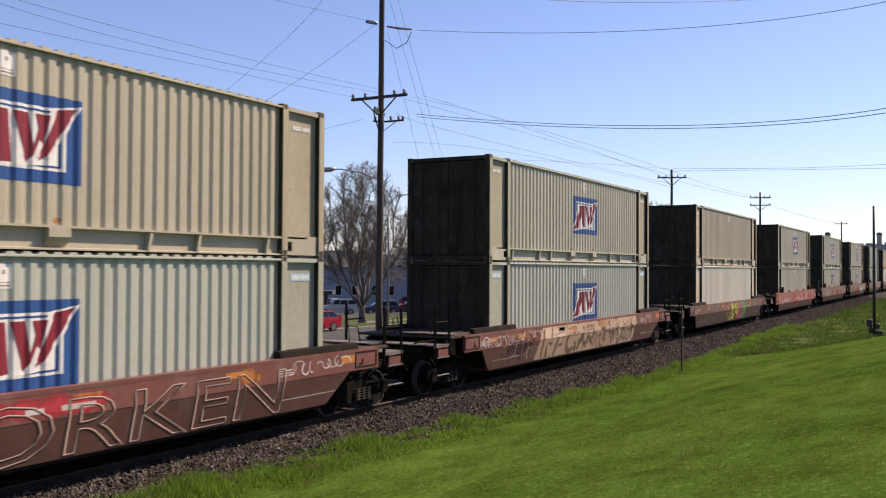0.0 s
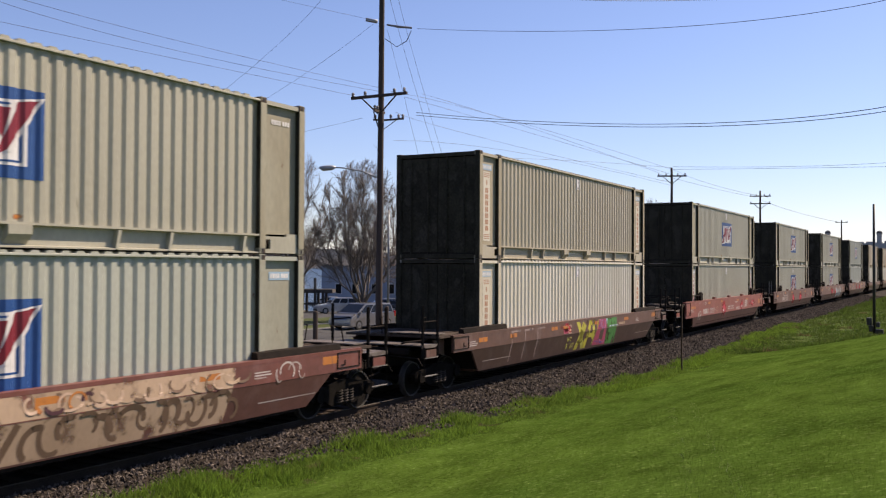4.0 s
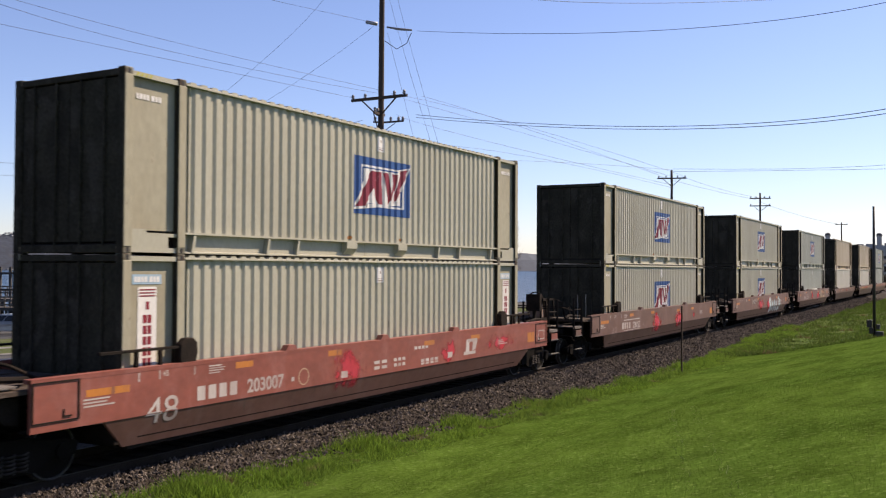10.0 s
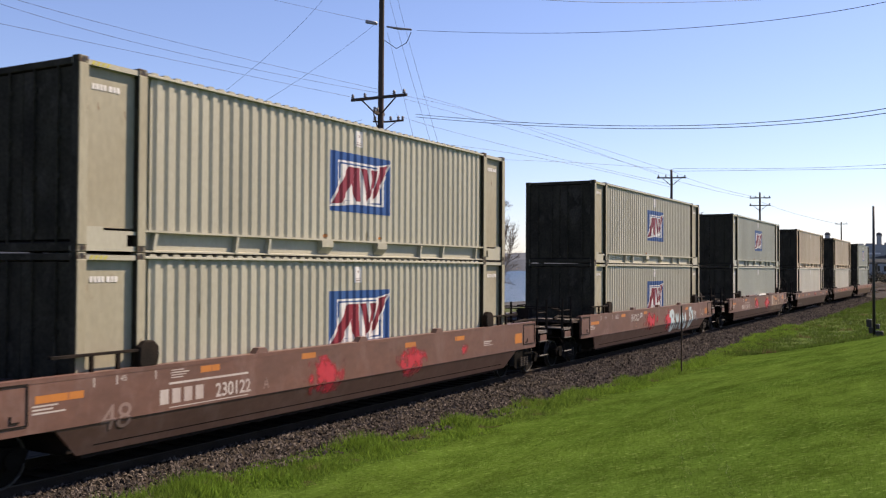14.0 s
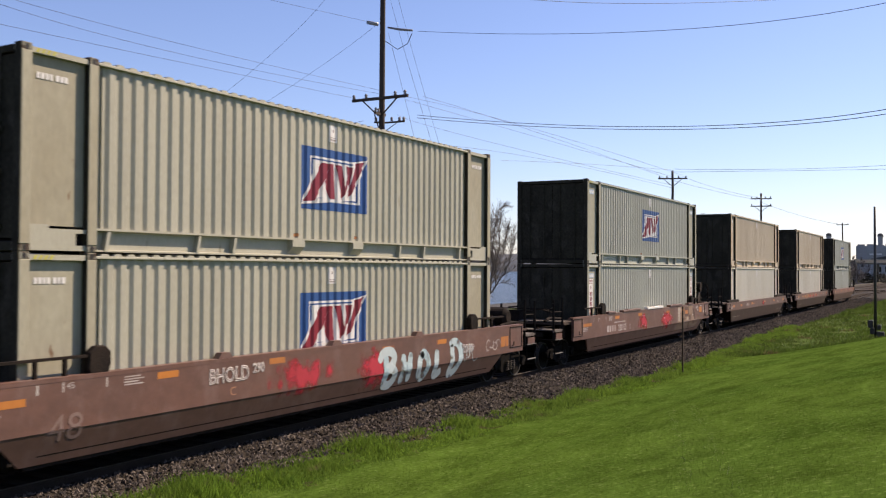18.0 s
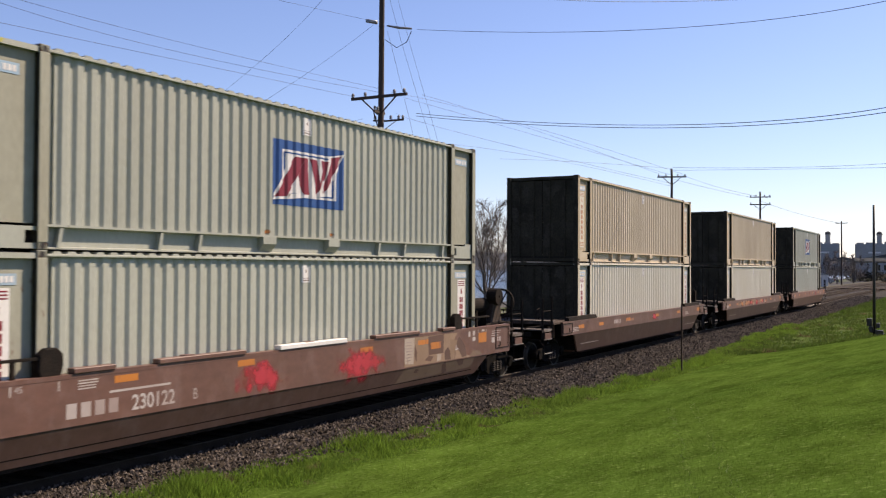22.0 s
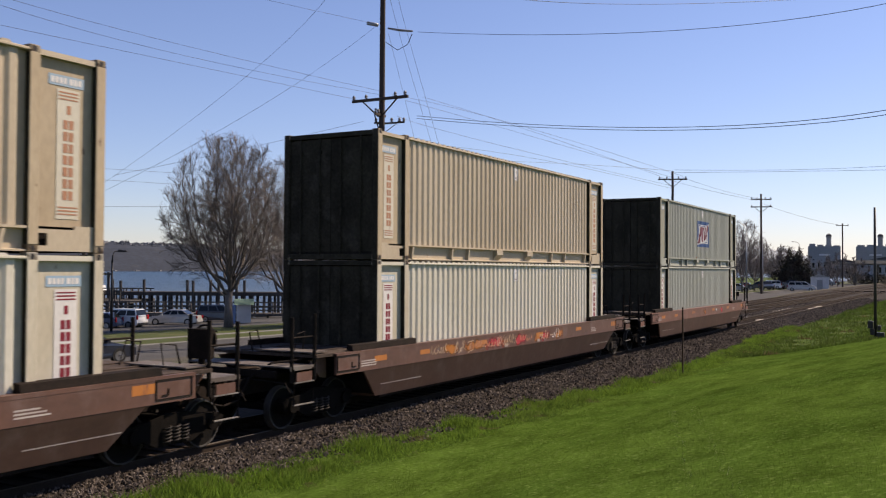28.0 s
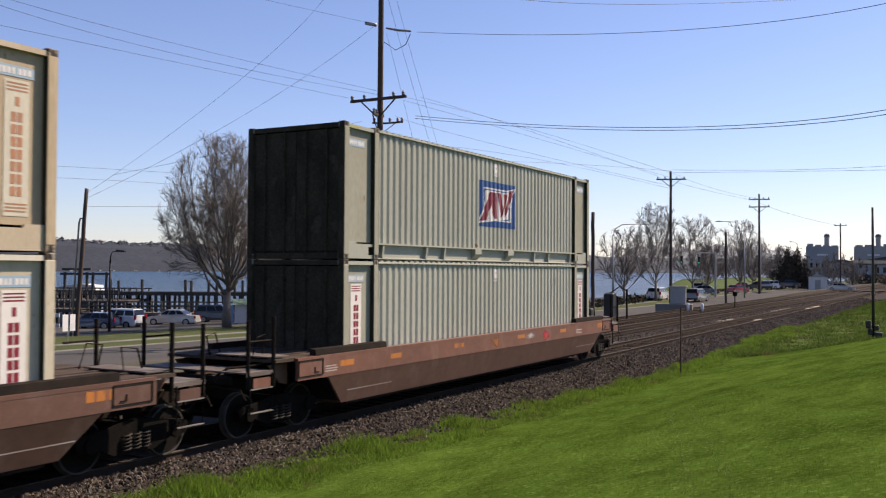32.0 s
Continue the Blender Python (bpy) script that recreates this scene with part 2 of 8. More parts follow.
M["bronze"] = material("dark bronze paint", (0.05, 0.045, 0.04), 0.5, 0.2, None, 1, 30, 0.1, 0.05, 30)
M["bark"] = material("grey bark", (0.19, 0.162, 0.142), 0.9, 0, (0.13, 0.11, 0.095), 2, 20, 0.3, 0.4, 20, (1, 1, 0.3))
M["twig"] = material("grey twigs", (0.22, 0.19, 0.17), 0.9, 0, (0.17, 0.145, 0.13), 0.4, 10, 0.2, 0.0, vary=0.25)
M["far_twig"] = material("hazy bare wood", (0.20, 0.178, 0.176), 0.95, 0, (0.16, 0.14, 0.138), 0.1, 2, 0.2, 0.0, vary=0.5)
M["ballast"] = material("basalt ballast", (0.046, 0.036, 0.028), 0.9, 0, (0.03, 0.024, 0.019), 1.2, 14, 0.55, 1.0, 11, third=(0.07, 0.056, 0.044), third_at=0.64, third_scale=9, spec=0.06)
M["stone"] = material("ballast stone", (0.132, 0.108, 0.09), 0.85, 0, (0.075, 0.06, 0.05), 3, 40, 0.25, 0.3, 40, vary=0.9, spec=0.06)
M["lawn"] = material("mown lawn soil and thatch", (0.067, 0.114, 0.019), 1.0, 0, (0.047, 0.087, 0.0145), 0.3, 14.0, 0.3, 0.55, 45, (0.9, 1.0, 1), third=(0.098, 0.148, 0.034), third_at=0.58, third_scale=11.0, third_stretch=(1, 1, 1), spec=0.0)
M["rough"] = material("rough grass", (0.064, 0.108, 0.017), 0.95, 0, (0.080, 0.104, 0.024), 0.5, 12, 0.5, 0.9, 14, third=(0.10, 0.105, 0.045), third_at=0.68, third_scale=1.2, spec=0.05)
M["blade"] = material("grass blades", (0.078, 0.132, 0.021), 1.0, 0, (0.05, 0.093, 0.014), 0.35, 9.0, 0.42, 0.0, (0.8, 1.0, 1), vary=0.3, spec=0.0)


def mottle(m, scale, turn, low, high):
    """Broad lighter and darker drifts across a surface."""
    nt = m.node_tree
    bsdf = nt.nodes["Principled BSDF"]
    link = bsdf.inputs["Base Color"].links[0].from_socket
    tc, mp, nz, mr, mx = (nt.nodes.new("ShaderNode" + k) for k in ("TexCoord", "Mapping", "TexNoise", "MapRange", "Mix"))
    mp.inputs["Rotation"].default_value[2] = turn
    mp.inputs["Scale"].default_value = scale
    nz.inputs["Scale"].default_value, nz.inputs["Detail"].default_value, nz.inputs["Roughness"].default_value = 1.0, 6.0, 0.65
    mr.inputs[1].default_value, mr.inputs[2].default_value, mr.inputs[3].default_value, mr.inputs[4].default_value = 0.34, 0.66, low, high
    mx.data_type, mx.blend_type = "RGBA", "MULTIPLY"
    mx.inputs[0].default_value = 1.0
    nt.links.new(tc.outputs["Object"], mp.inputs[0])
    nt.links.new(mp.outputs[0], nz.inputs["Vector"])
    nt.links.new(nz.outputs[0], mr.inputs[0])
    nt.links.new(link, mx.inputs[6])
    nt.links.new(mr.outputs[0], mx.inputs[7])
    nt.links.new(mx.outputs[2], bsdf.inputs["Base Color"])


for key in ("lawn", "blade"):
    mottle(M[key], (0.75, 1.3, 1.0), -0.5, 0.76, 1.34)
M["clipping"] = material("dry grass clippings", (0.30, 0.32, 0.16), 1.0, 0, (0.22, 0.26, 0.10), 0.5, 9, 0.3, 0.0, vary=0.4, spec=0.0)
M["tall_blade"] = material("long grass blades", (0.150, 0.255, 0.036), 0.95, 0, (0.13, 0.20, 0.040), 0.5, 3, 0.3, 0.0, vary=0.45, third=(0.17, 0.16, 0.07), third_at=0.62, third_scale=1.6, spec=0.05)
M["bank_blade"] = material("dull uncut grass", (0.082, 0.138, 0.026), 0.95, 0, (0.072, 0.10, 0.028), 0.4, 3, 0.3, 0.0, vary=0.4, third=(0.13, 0.10, 0.05), third_at=0.62, third_scale=0.7, spec=0.05)
M["asphalt"] = material("worn asphalt", (0.105, 0.102, 0.10), 0.9, 0, (0.08, 0.078, 0.077), 0.25, 60, 0.25, 0.4, 80, third=(0.07, 0.068, 0.066), third_at=0.64, third_scale=0.6, spec=0.06)
M["concrete"] = material("weathered concrete", (0.24, 0.232, 0.215), 0.85, 0, (0.19, 0.183, 0.17), 0.6, 40, 0.15, 0.2, 50, spec=0.06)
M["park"] = material("dull park grass", (0.078, 0.095, 0.030), 0.95, 0, (0.062, 0.076, 0.026), 0.2, 8, 0.3, 0.4, 10, third=(0.10, 0.105, 0.045), third_at=0.6, third_scale=0.5, spec=0.1)
M["dirt"] = material("gravel and dirt verge", (0.118, 0.104, 0.088), 0.95, 0, (0.085, 0.082, 0.058), 0.4, 25, 0.4, 0.7, 25, third=(0.09, 0.12, 0.045), third_at=0.60, third_scale=0.5, spec=0.06)
M["water"] = material("ruffled bay water", (0.022, 0.060, 0.105), 0.32, 0, (0.019, 0.052, 0.094), 0.01, 0.2, 0.05, 0.0, spec=0.26)
# haze of distance is mixed into the three hill colours
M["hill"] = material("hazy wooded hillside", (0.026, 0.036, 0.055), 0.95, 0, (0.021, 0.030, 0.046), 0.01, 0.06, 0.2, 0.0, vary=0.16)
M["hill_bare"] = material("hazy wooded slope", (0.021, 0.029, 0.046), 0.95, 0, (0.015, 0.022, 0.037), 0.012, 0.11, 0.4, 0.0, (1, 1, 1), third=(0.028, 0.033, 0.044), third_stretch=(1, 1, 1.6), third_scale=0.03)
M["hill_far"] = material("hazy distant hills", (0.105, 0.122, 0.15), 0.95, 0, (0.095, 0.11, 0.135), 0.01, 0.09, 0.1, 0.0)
M["house_far"] = material("far pale house", (0.42, 0.42, 0.43), 0.8, 0, None, 0.1, 1, 0.1, 0.0)
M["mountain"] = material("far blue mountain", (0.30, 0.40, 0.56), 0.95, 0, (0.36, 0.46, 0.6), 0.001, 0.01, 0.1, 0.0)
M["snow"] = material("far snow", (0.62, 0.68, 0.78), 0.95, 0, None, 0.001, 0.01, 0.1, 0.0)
M["sand"] = material("pale sandy gravel", (0.36, 0.31, 0.25), 0.95, 0, (0.24, 0.2, 0.165), 2.5, 25, 0.4, 0.6, 25)
M["scrub"] = material("dark evergreen scrub", (0.065, 0.062, 0.045), 0.95, 0, (0.10, 0.072, 0.06), 0.5, 5, 0.4, 0.0, vary=0.5)
M["bank"] = material("sunny bank grass", (0.075, 0.110, 0.030), 0.95, 0, (0.060, 0.090, 0.026), 0.1, 2, 0.2, 0.0, spec=0.1)
M["hedge"] = material("bramble hedge", (0.05, 0.05, 0.026), 0.95, 0, (0.075, 0.05, 0.035), 0.4, 5, 0.4, 0.0, vary=0.5)
M["siding"] = material("pale blue siding", (0.38, 0.43, 0.5), 0.8, 0, (0.33, 0.38, 0.45), 0.4, 20, 0.08, 0.1, 20)
M["roof"] = material("dark roof", (0.09, 0.09, 0.095), 0.85, 0, None, 0.5, 20, 0.2, 0.2, 30)
M["cladding"] = material("slate grey cladding", (0.36, 0.375, 0.385), 0.8, 0, (0.30, 0.315, 0.325), 0.05, 1, 0.1, 0.0)
M["car_glass"] = material("tinted glass", (0.010, 0.012, 0.014), 0.10, 0, None, 1, 10, 0.05, 0.0, spec=0.25)
M["tyre"] = material("tyre rubber", (0.018, 0.018, 0.019), 0.85, 0, None, 5, 50, 0.2, 0.1, 60)
M["rim"] = material("alloy rim", (0.45, 0.46, 0.47), 0.35, 0.8, None, 5, 50, 0.1, 0.0)
M["tail"] = material("red lamp lens", (0.45, 0.015, 0.02), 0.2, 0, None, 5, 50, 0.1, 0.0)
M["plastic"] = material("black plastic", (0.025, 0.025, 0.027), 0.6, 0, None, 5, 50, 0.1, 0.0)
M["white_panel"] = material("white sign panel", (0.8, 0.8, 0.8), 0.5, 0, (0.7, 0.7, 0.7), 2, 50, 0.04, 0.0)
M["cabinet"] = material("light grey cabinet enamel", (0.40, 0.41, 0.41), 0.5, 0.1, (0.34, 0.35, 0.35), 1, 40, 0.06, 0.03, 30)
M["green_lamp"] = material("green lamp", (0.02, 0.5, 0.3), 0.3, 0, None, 1, 10, 0.0, 0.0)
M["shelter_green"] = material("pale green roof", (0.28, 0.42, 0.28), 0.6, 0, None, 1, 20, 0.1, 0.0)
# a glow added to the far peaks in place of bright haze
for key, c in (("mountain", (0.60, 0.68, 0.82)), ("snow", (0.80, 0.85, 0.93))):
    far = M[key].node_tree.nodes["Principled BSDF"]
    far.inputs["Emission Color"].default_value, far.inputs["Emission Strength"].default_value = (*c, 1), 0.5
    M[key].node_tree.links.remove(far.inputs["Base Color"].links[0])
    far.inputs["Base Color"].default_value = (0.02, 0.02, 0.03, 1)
for key in ("blade", "tall_blade", "bank_blade"):
    # light passes through thin leaves
    nt = M[key].node_tree
    lf, mx = nt.nodes.new("ShaderNodeBsdfTranslucent"), nt.nodes.new("ShaderNodeMixShader")
    mx.inputs[0].default_value = 0.55
    nt.links.new(nt.nodes["Principled BSDF"].inputs["Base Color"].links[0].from_socket, lf.inputs["Color"])
    nt.links.new(nt.nodes["Principled BSDF"].outputs[0], mx.inputs[1])
    nt.links.new(lf.outputs[0], mx.inputs[2])
    nt.links.new(mx.outputs[0], nt.nodes["Material Output"].inputs[0])
gl = M["green_lamp"].node_tree.nodes["Principled BSDF"]
gl.inputs["Emission Color"].default_value, gl.inputs["Emission Strength"].default_value = (0.05, 1, 0.55, 1), 0.35
for key, c in (("white", (0.92, 0.92, 0.91)), ("blue", (0.03, 0.055, 0.13)), ("silver", (0.55, 0.535, 0.51)), ("navy", (0.022, 0.03, 0.05)),
               ("red", (0.42, 0.012, 0.035)), ("maroon", (0.16, 0.015, 0.02)), ("black", (0.015, 0.015, 0.017)), ("grey", (0.2, 0.2, 0.21))):
    M["auto_" + key] = material(key + " car lacquer", c, 0.28, 0.15, None, 1, 30, 0.03, 0.0, spec=0.6)
    M["auto_" + key].node_tree.nodes["Principled BSDF"].inputs["Coat Weight"].default_value = 0.7
for key in ("pink", "ice", "pale", "grey", "yellow", "green", "magenta"):
    # spray paint lies in a thin, speckled coat
    nt = M["spray_" + key].node_tree
    tc, nz, mr = (nt.nodes.new(k) for k in ("ShaderNodeTexCoord", "ShaderNodeTexNoise", "ShaderNodeMapRange"))
    nz.inputs["Scale"].default_value, nz.inputs["Detail"].default_value = (5.0 if key == "pink" else 3.2), 8.0
    mr.inputs[1].default_value, mr.inputs[2].default_value = (0.38, 0.66) if key == "pink" else (0.28, 0.46)
    nt.links.new(tc.outputs["Object"], nz.inputs["Vector"])
    nt.links.new(nz.outputs[0], mr.inputs[0])
    nt.links.new(mr.outputs[0], nt.nodes["Principled BSDF"].inputs["Alpha"])
for key in ("pink", "plum", "pale", "brown", "faint", "orange", "letter"):
    # a puff of spray: one soft, speckled patch
    full = key if key in ("orange", "letter") else "spray_" + key
    m = M["soft_" + full] = M[full].copy()
    nt = m.node_tree
    for old in list(nt.nodes["Principled BSDF"].inputs["Alpha"].links):
        nt.links.remove(old)
    tc, sub, ln, nz, nm, add_, mr = (nt.nodes.new("ShaderNode" + k) for k in ("TexCoord", "VectorMath", "VectorMath", "TexNoise", "Math", "Math", "MapRange"))
    sub.operation = "MULTIPLY_ADD"
    sub.inputs[1].default_value, sub.inputs[2].default_value = (2, 0, 2), (-1, 0, -1)
    ln.operation = "LENGTH"
    nz.inputs["Scale"].default_value, nz.inputs["Detail"].default_value = 3.5, 7.0
    nm.operation, nm.inputs[1].default_value = "MULTIPLY_ADD", 2.3
    nm.inputs[2].default_value = -1.1
    mr.interpolation_type = "SMOOTHSTEP"
    mr.inputs[1].default_value, mr.inputs[2].default_value, mr.inputs[3].default_value, mr.inputs[4].default_value = 0.25, 1.0, 0.9, 0.0
    nt.links.new(tc.outputs["Generated"], sub.inputs[0])
    nt.links.new(sub.outputs[0], ln.inputs[0])
    nt.links.new(tc.outputs["Object"], nz.inputs["Vector"])
    nt.links.new(nz.outputs[0], nm.inputs[0])
    nt.links.new(nm.outputs[0], add_.inputs[0])
    nt.links.new(ln.outputs["Value"], add_.inputs[1])
    nt.links.new(add_.outputs[0], mr.inputs[0])
    nt.links.new(mr.outputs[0], nt.nodes["Principled BSDF"].inputs["Alpha"])
wb = M["water"].node_tree
wt, wbump, wmap, wc = (wb.nodes.new(k) for k in ("ShaderNodeTexNoise", "ShaderNodeBump", "ShaderNodeMapping", "ShaderNodeTexCoord"))
wmap.inputs["Scale"].default_value = (1, 2.2, 1)
wt.inputs["Scale"].default_value, wt.inputs["Detail"].default_value = 0.9, 5.0
wbump.inputs["Strength"].default_value, wbump.inputs["Distance"].default_value = 1.0, 0.9
wb.links.new(wc.outputs["Object"], wmap.inputs[0])
wb.links.new(wmap.outputs[0], wt.inputs["Vector"])
wb.links.new(wt.outputs[0], wbump.inputs["Height"])
wb.links.new(wbump.outputs[0], wb.nodes["Principled BSDF"].inputs["Normal"])


# ---- mesh helpers ----
def box(bm, x0, x1, y0, y1, z0, z1, m=None):
    vs = [Vector(p) for p in ((x0, y0, z0), (x1, y0, z0), (x1, y1, z0), (x0, y1, z0), (x0, y0, z1), (x1, y0, z1), (x1, y1, z1), (x0, y1, z1))]
    v = [bm.verts.new(m @ p if m else p) for p in vs]
    for f in ((3, 2, 1, 0), (4, 5, 6, 7), (0, 1, 5, 4), (1, 2, 6, 5), (2, 3, 7, 6), (3, 0, 4, 7)):
        bm.faces.new([v[i] for i in f])


def prism(bm, pts, a, b, axis="y", m=None):
    """A polygon of (u, v) pairs drawn out along axis from a to b: u, v are x, z for y; y, z for x; x, y for z."""
    put = {"y": lambda u, v, w: (u, w, v), "x": lambda u, v, w: (w, u, v), "z": lambda u, v, w: (u, v, w)}[axis]
    rings = []
    for w in (a, b):
        rings.append([bm.verts.new(m @ Vector(put(u, v, w)) if m else put(u, v, w)) for u, v in pts])
    n = len(pts)
    fs = [bm.faces.new(rings[0]), bm.faces.new(rings[1][::-1])]
    for i in range(n):
        fs.append(bm.faces.new((rings[0][i], rings[1][i], rings[1][(i + 1) % n], rings[0][(i + 1) % n])))
    return fs


def tube(bm, pts, radii, sides=6, cap=True):
    """A tube through pts, with a radius at each."""
    pts = [Vector(p) for p in pts]
    if isinstance(radii, (int, float)):
        radii = [radii] * len(pts)
    rings = []
    for i, p in enumerate(pts):
        d = (pts[min(i + 1, len(pts) - 1)] - pts[max(i - 1, 0)])
        d = d.normalized() if d.length > 1e-9 else Vector((0, 0, 1))
        u = d.cross(Vector((0, 0, 1)) if abs(d.z) < 0.9 else Vector((1, 0, 0))).normalized()
        w = d.cross(u)
        rings.append([bm.verts.new(p + (u * math.cos(k * math.tau / sides) + w * math.sin(k * math.tau / sides)) * radii[i]) for k in range(sides)])
    for a, b in zip(rings, rings[1:]):
        for k in range(sides):
            bm.faces.new((a[k], b[k], b[(k + 1) % sides], a[(k + 1) % sides]))
    if cap:
        bm.faces.new(rings[0])
        bm.faces.new(rings[-1][::-1])


def disc(bm, c, r, w, axis="y", sides=24, hole=0.0):
    """A flat round of width w about c."""
    c = Vector(c)
    put = {"y": lambda a, b, d: Vector((a, d, b)), "x": lambda a, b, d: Vector((d, a, b)), "z": lambda a, b, d: Vector((a, b, d))}[axis]
    ring = lambda rr, d: [bm.verts.new(c + put(rr * math.cos(k * math.tau / sides), rr * math.sin(k * math.tau / sides), d)) for k in range(sides)]
    o0, o1 = ring(r, -w / 2), ring(r, w / 2)
    for k in range(sides):
        bm.faces.new((o0[k], o0[(k + 1) % sides], o1[(k + 1) % sides], o1[k]))
    if hole:
        i0, i1 = ring(hole, -w / 2), ring(hole, w / 2)
        for k in range(sides):
            j = (k + 1) % sides
            bm.faces.new((i0[k], i1[k], i1[j], i0[j]))
            bm.faces.new((o0[k], i0[k], i0[j], o0[j]))
            bm.faces.new((o1[k], o1[j], i1[j], i1[k]))
    else:
        bm.faces.new(o0)
        bm.faces.new(o1[::-1])


def mesh_of(name, bm, mat, smooth=False):
    bmesh.ops.recalc_face_normals(bm, faces=bm.faces)
    me = bpy.data.meshes.new(name)
    bm.to_mesh(me)
    bm.free()
    for k in (mat if isinstance(mat, (list, tuple)) else [mat]):
        me.materials.append(M[k] if isinstance(k, str) else k)
    if smooth:
        for p in me.polygons:
            p.use_smooth = True
    return me


def part(name, bm, mat, parent=None, label="", smooth=False):
    """Links a bmesh (or a ready mesh) as one object, under a thing or a part."""
    me = bm if isinstance(bm, bpy.types.Mesh) else mesh_of(name, bm, mat, smooth)
    ob = new(name, me)
    if parent:
        ob.parent = parent
    return tagged(ob, label)


def thing(name, label, category, at=None, group=""):
    """An empty at a thing's base, to carry its parts."""
    e = new(name)
    e.empty_display_size = 0.2
    if at is not None:
        e.matrix_basis = at if isinstance(at, Matrix) else pose(*at)
    return tagged(e, label, category, group)


def bevelled(bm, w):
    bmesh.ops.bevel(bm, geom=bm.edges[:], offset=w, segments=1, affect="EDGES", clamp_overlap=True)
    return bm


def lettering(text, size, name="lettering", bold=0.0, outline=0.0):
    """The built-in font as a flat mesh in the x, z plane."""
    cu = bpy.data.curves.new(name, "FONT")
    cu.body, cu.size, cu.extrude = text, size, 0.0
    cu.offset = bold
    if outline:
        cu.fill_mode, cu.bevel_depth, cu.bevel_resolution, cu.resolution_u = "NONE", outline, 0, 3
    ob = bpy.data.objects.new(name, cu)
    scene.collection.objects.link(ob)
    bpy.context.view_layer.update()
    me = bpy.data.meshes.new_from_object(ob.evaluated_get(bpy.context.evaluated_depsgraph_get()))
    bpy.data.objects.remove(ob)
    bpy.data.curves.remove(cu)
    me.transform(Matrix.Rotation(radians(90), 4, "X"))
    return me

# ---- ground ----
PROFILE = ((-400, 1.9), (-30, 1.8), (-3, 1.62), (0, 1.5), (3, 0.8), (6.5, 0.05), (8.4, -0.22), (9.6, -0.27), (11.0, -0.19), (11.45, -0.125), (11.95, -0.105), (12.05, -0.19), (13.7, -0.21), (13.8, -0.17), (15.6, -0.16), (16.05, -0.235), (17.7, -0.235), (18.2, -0.17), (18.9, -0.2),
           (19.2, -0.3), (22, -0.4), (31, -0.8), (36, -1.08), (41, -1.12), (46, -1.2), (53, -1.32), (66, -1.9), (71, -1.95), (75, -5.0), (400, -12))


def skew(x, w):
    """The street and all behind it draw nearer to the track with x."""
    k = min(max((w - 22) / 9, 0), 1)
    return w - 0.10 * (min(max(x, -40), 120) - 32) * k


def level(x, w):
    for (a, za), (b, zb) in zip(PROFILE, PROFILE[1:]):
        if w <= b:
            s = max((w - a) / (b - a), 0)
            z = za + (zb - za) * s
            break
    if w < 9:
        k = min(max((x - 37.5) / 7, 0), 1) * min(max((9 - w) / 4, 0), 1)
        z += -0.55 * k * (1 - min(max((x - 60) / 60, 0), 1)) + 1.3 * k * min(max((x - 60) / 60, 0), 1)
        z += 0.05 * noise.noise(Vector((x * 0.25, w * 0.25, 0)))
    elif 9 <= w <= 11:
        z += 0.04 * noise.noise(Vector((x * 0.7, w * 0.7, 3)))
    return z + rise(x) * min(max((w - 19.2) / 4, 0), 1) * min(max((64 - w) / 8, 0), 1)


def rise(x):
    """The street climbs to the level crossing."""
    k = min(max((x - 95) / 55, 0), 1)
    return 0.75 * k * k * (3 - 2 * k)


def verge(x):
    """Where the grass gives way to ballast."""
    for (a, ya), (b, yb) in zip(VERGE, VERGE[1:]):
        if x <= b:
            y = ya + (yb - ya) * max((x - a) / (b - a), 0)
            break
    else:
        y = VERGE[-1][1]
    return y + 0.2 * noise.noise(Vector((x * 0.4, 0, 1))) + 0.16 * noise.noise(Vector((x * 1.5, 0, 5)))


VERGE = ((0, 10.7), (11, 10.65), (18, 10.0), (26, 9.35), (33, 8.95), (42, 9.3), (50, 9.7), (70, 9.7), (200, 9.5))


def lane(x, w):
    """Which surface lies at a place: an index into GROUND_MATS."""
    edge = verge(x)
    if w < edge:
        mown = edge - 0.4 + 0.3 * noise.noise(Vector((x * 0.2, 0, 9)))
        return 0 if (w < mown and x < 38 + 0.5 * noise.noise(Vector((w, 2, 0)))) else 1
    for limit, k in ((22, 2), (31, 3), (41, 4), (41.8, 5), (45, 6), (46.2, 5), (53, 6), (71, 4)):
        if w < limit:
            return k
    return 3


GROUND_MATS = ["lawn", "rough", "ballast", "dirt", "asphalt", "concrete", "park"]


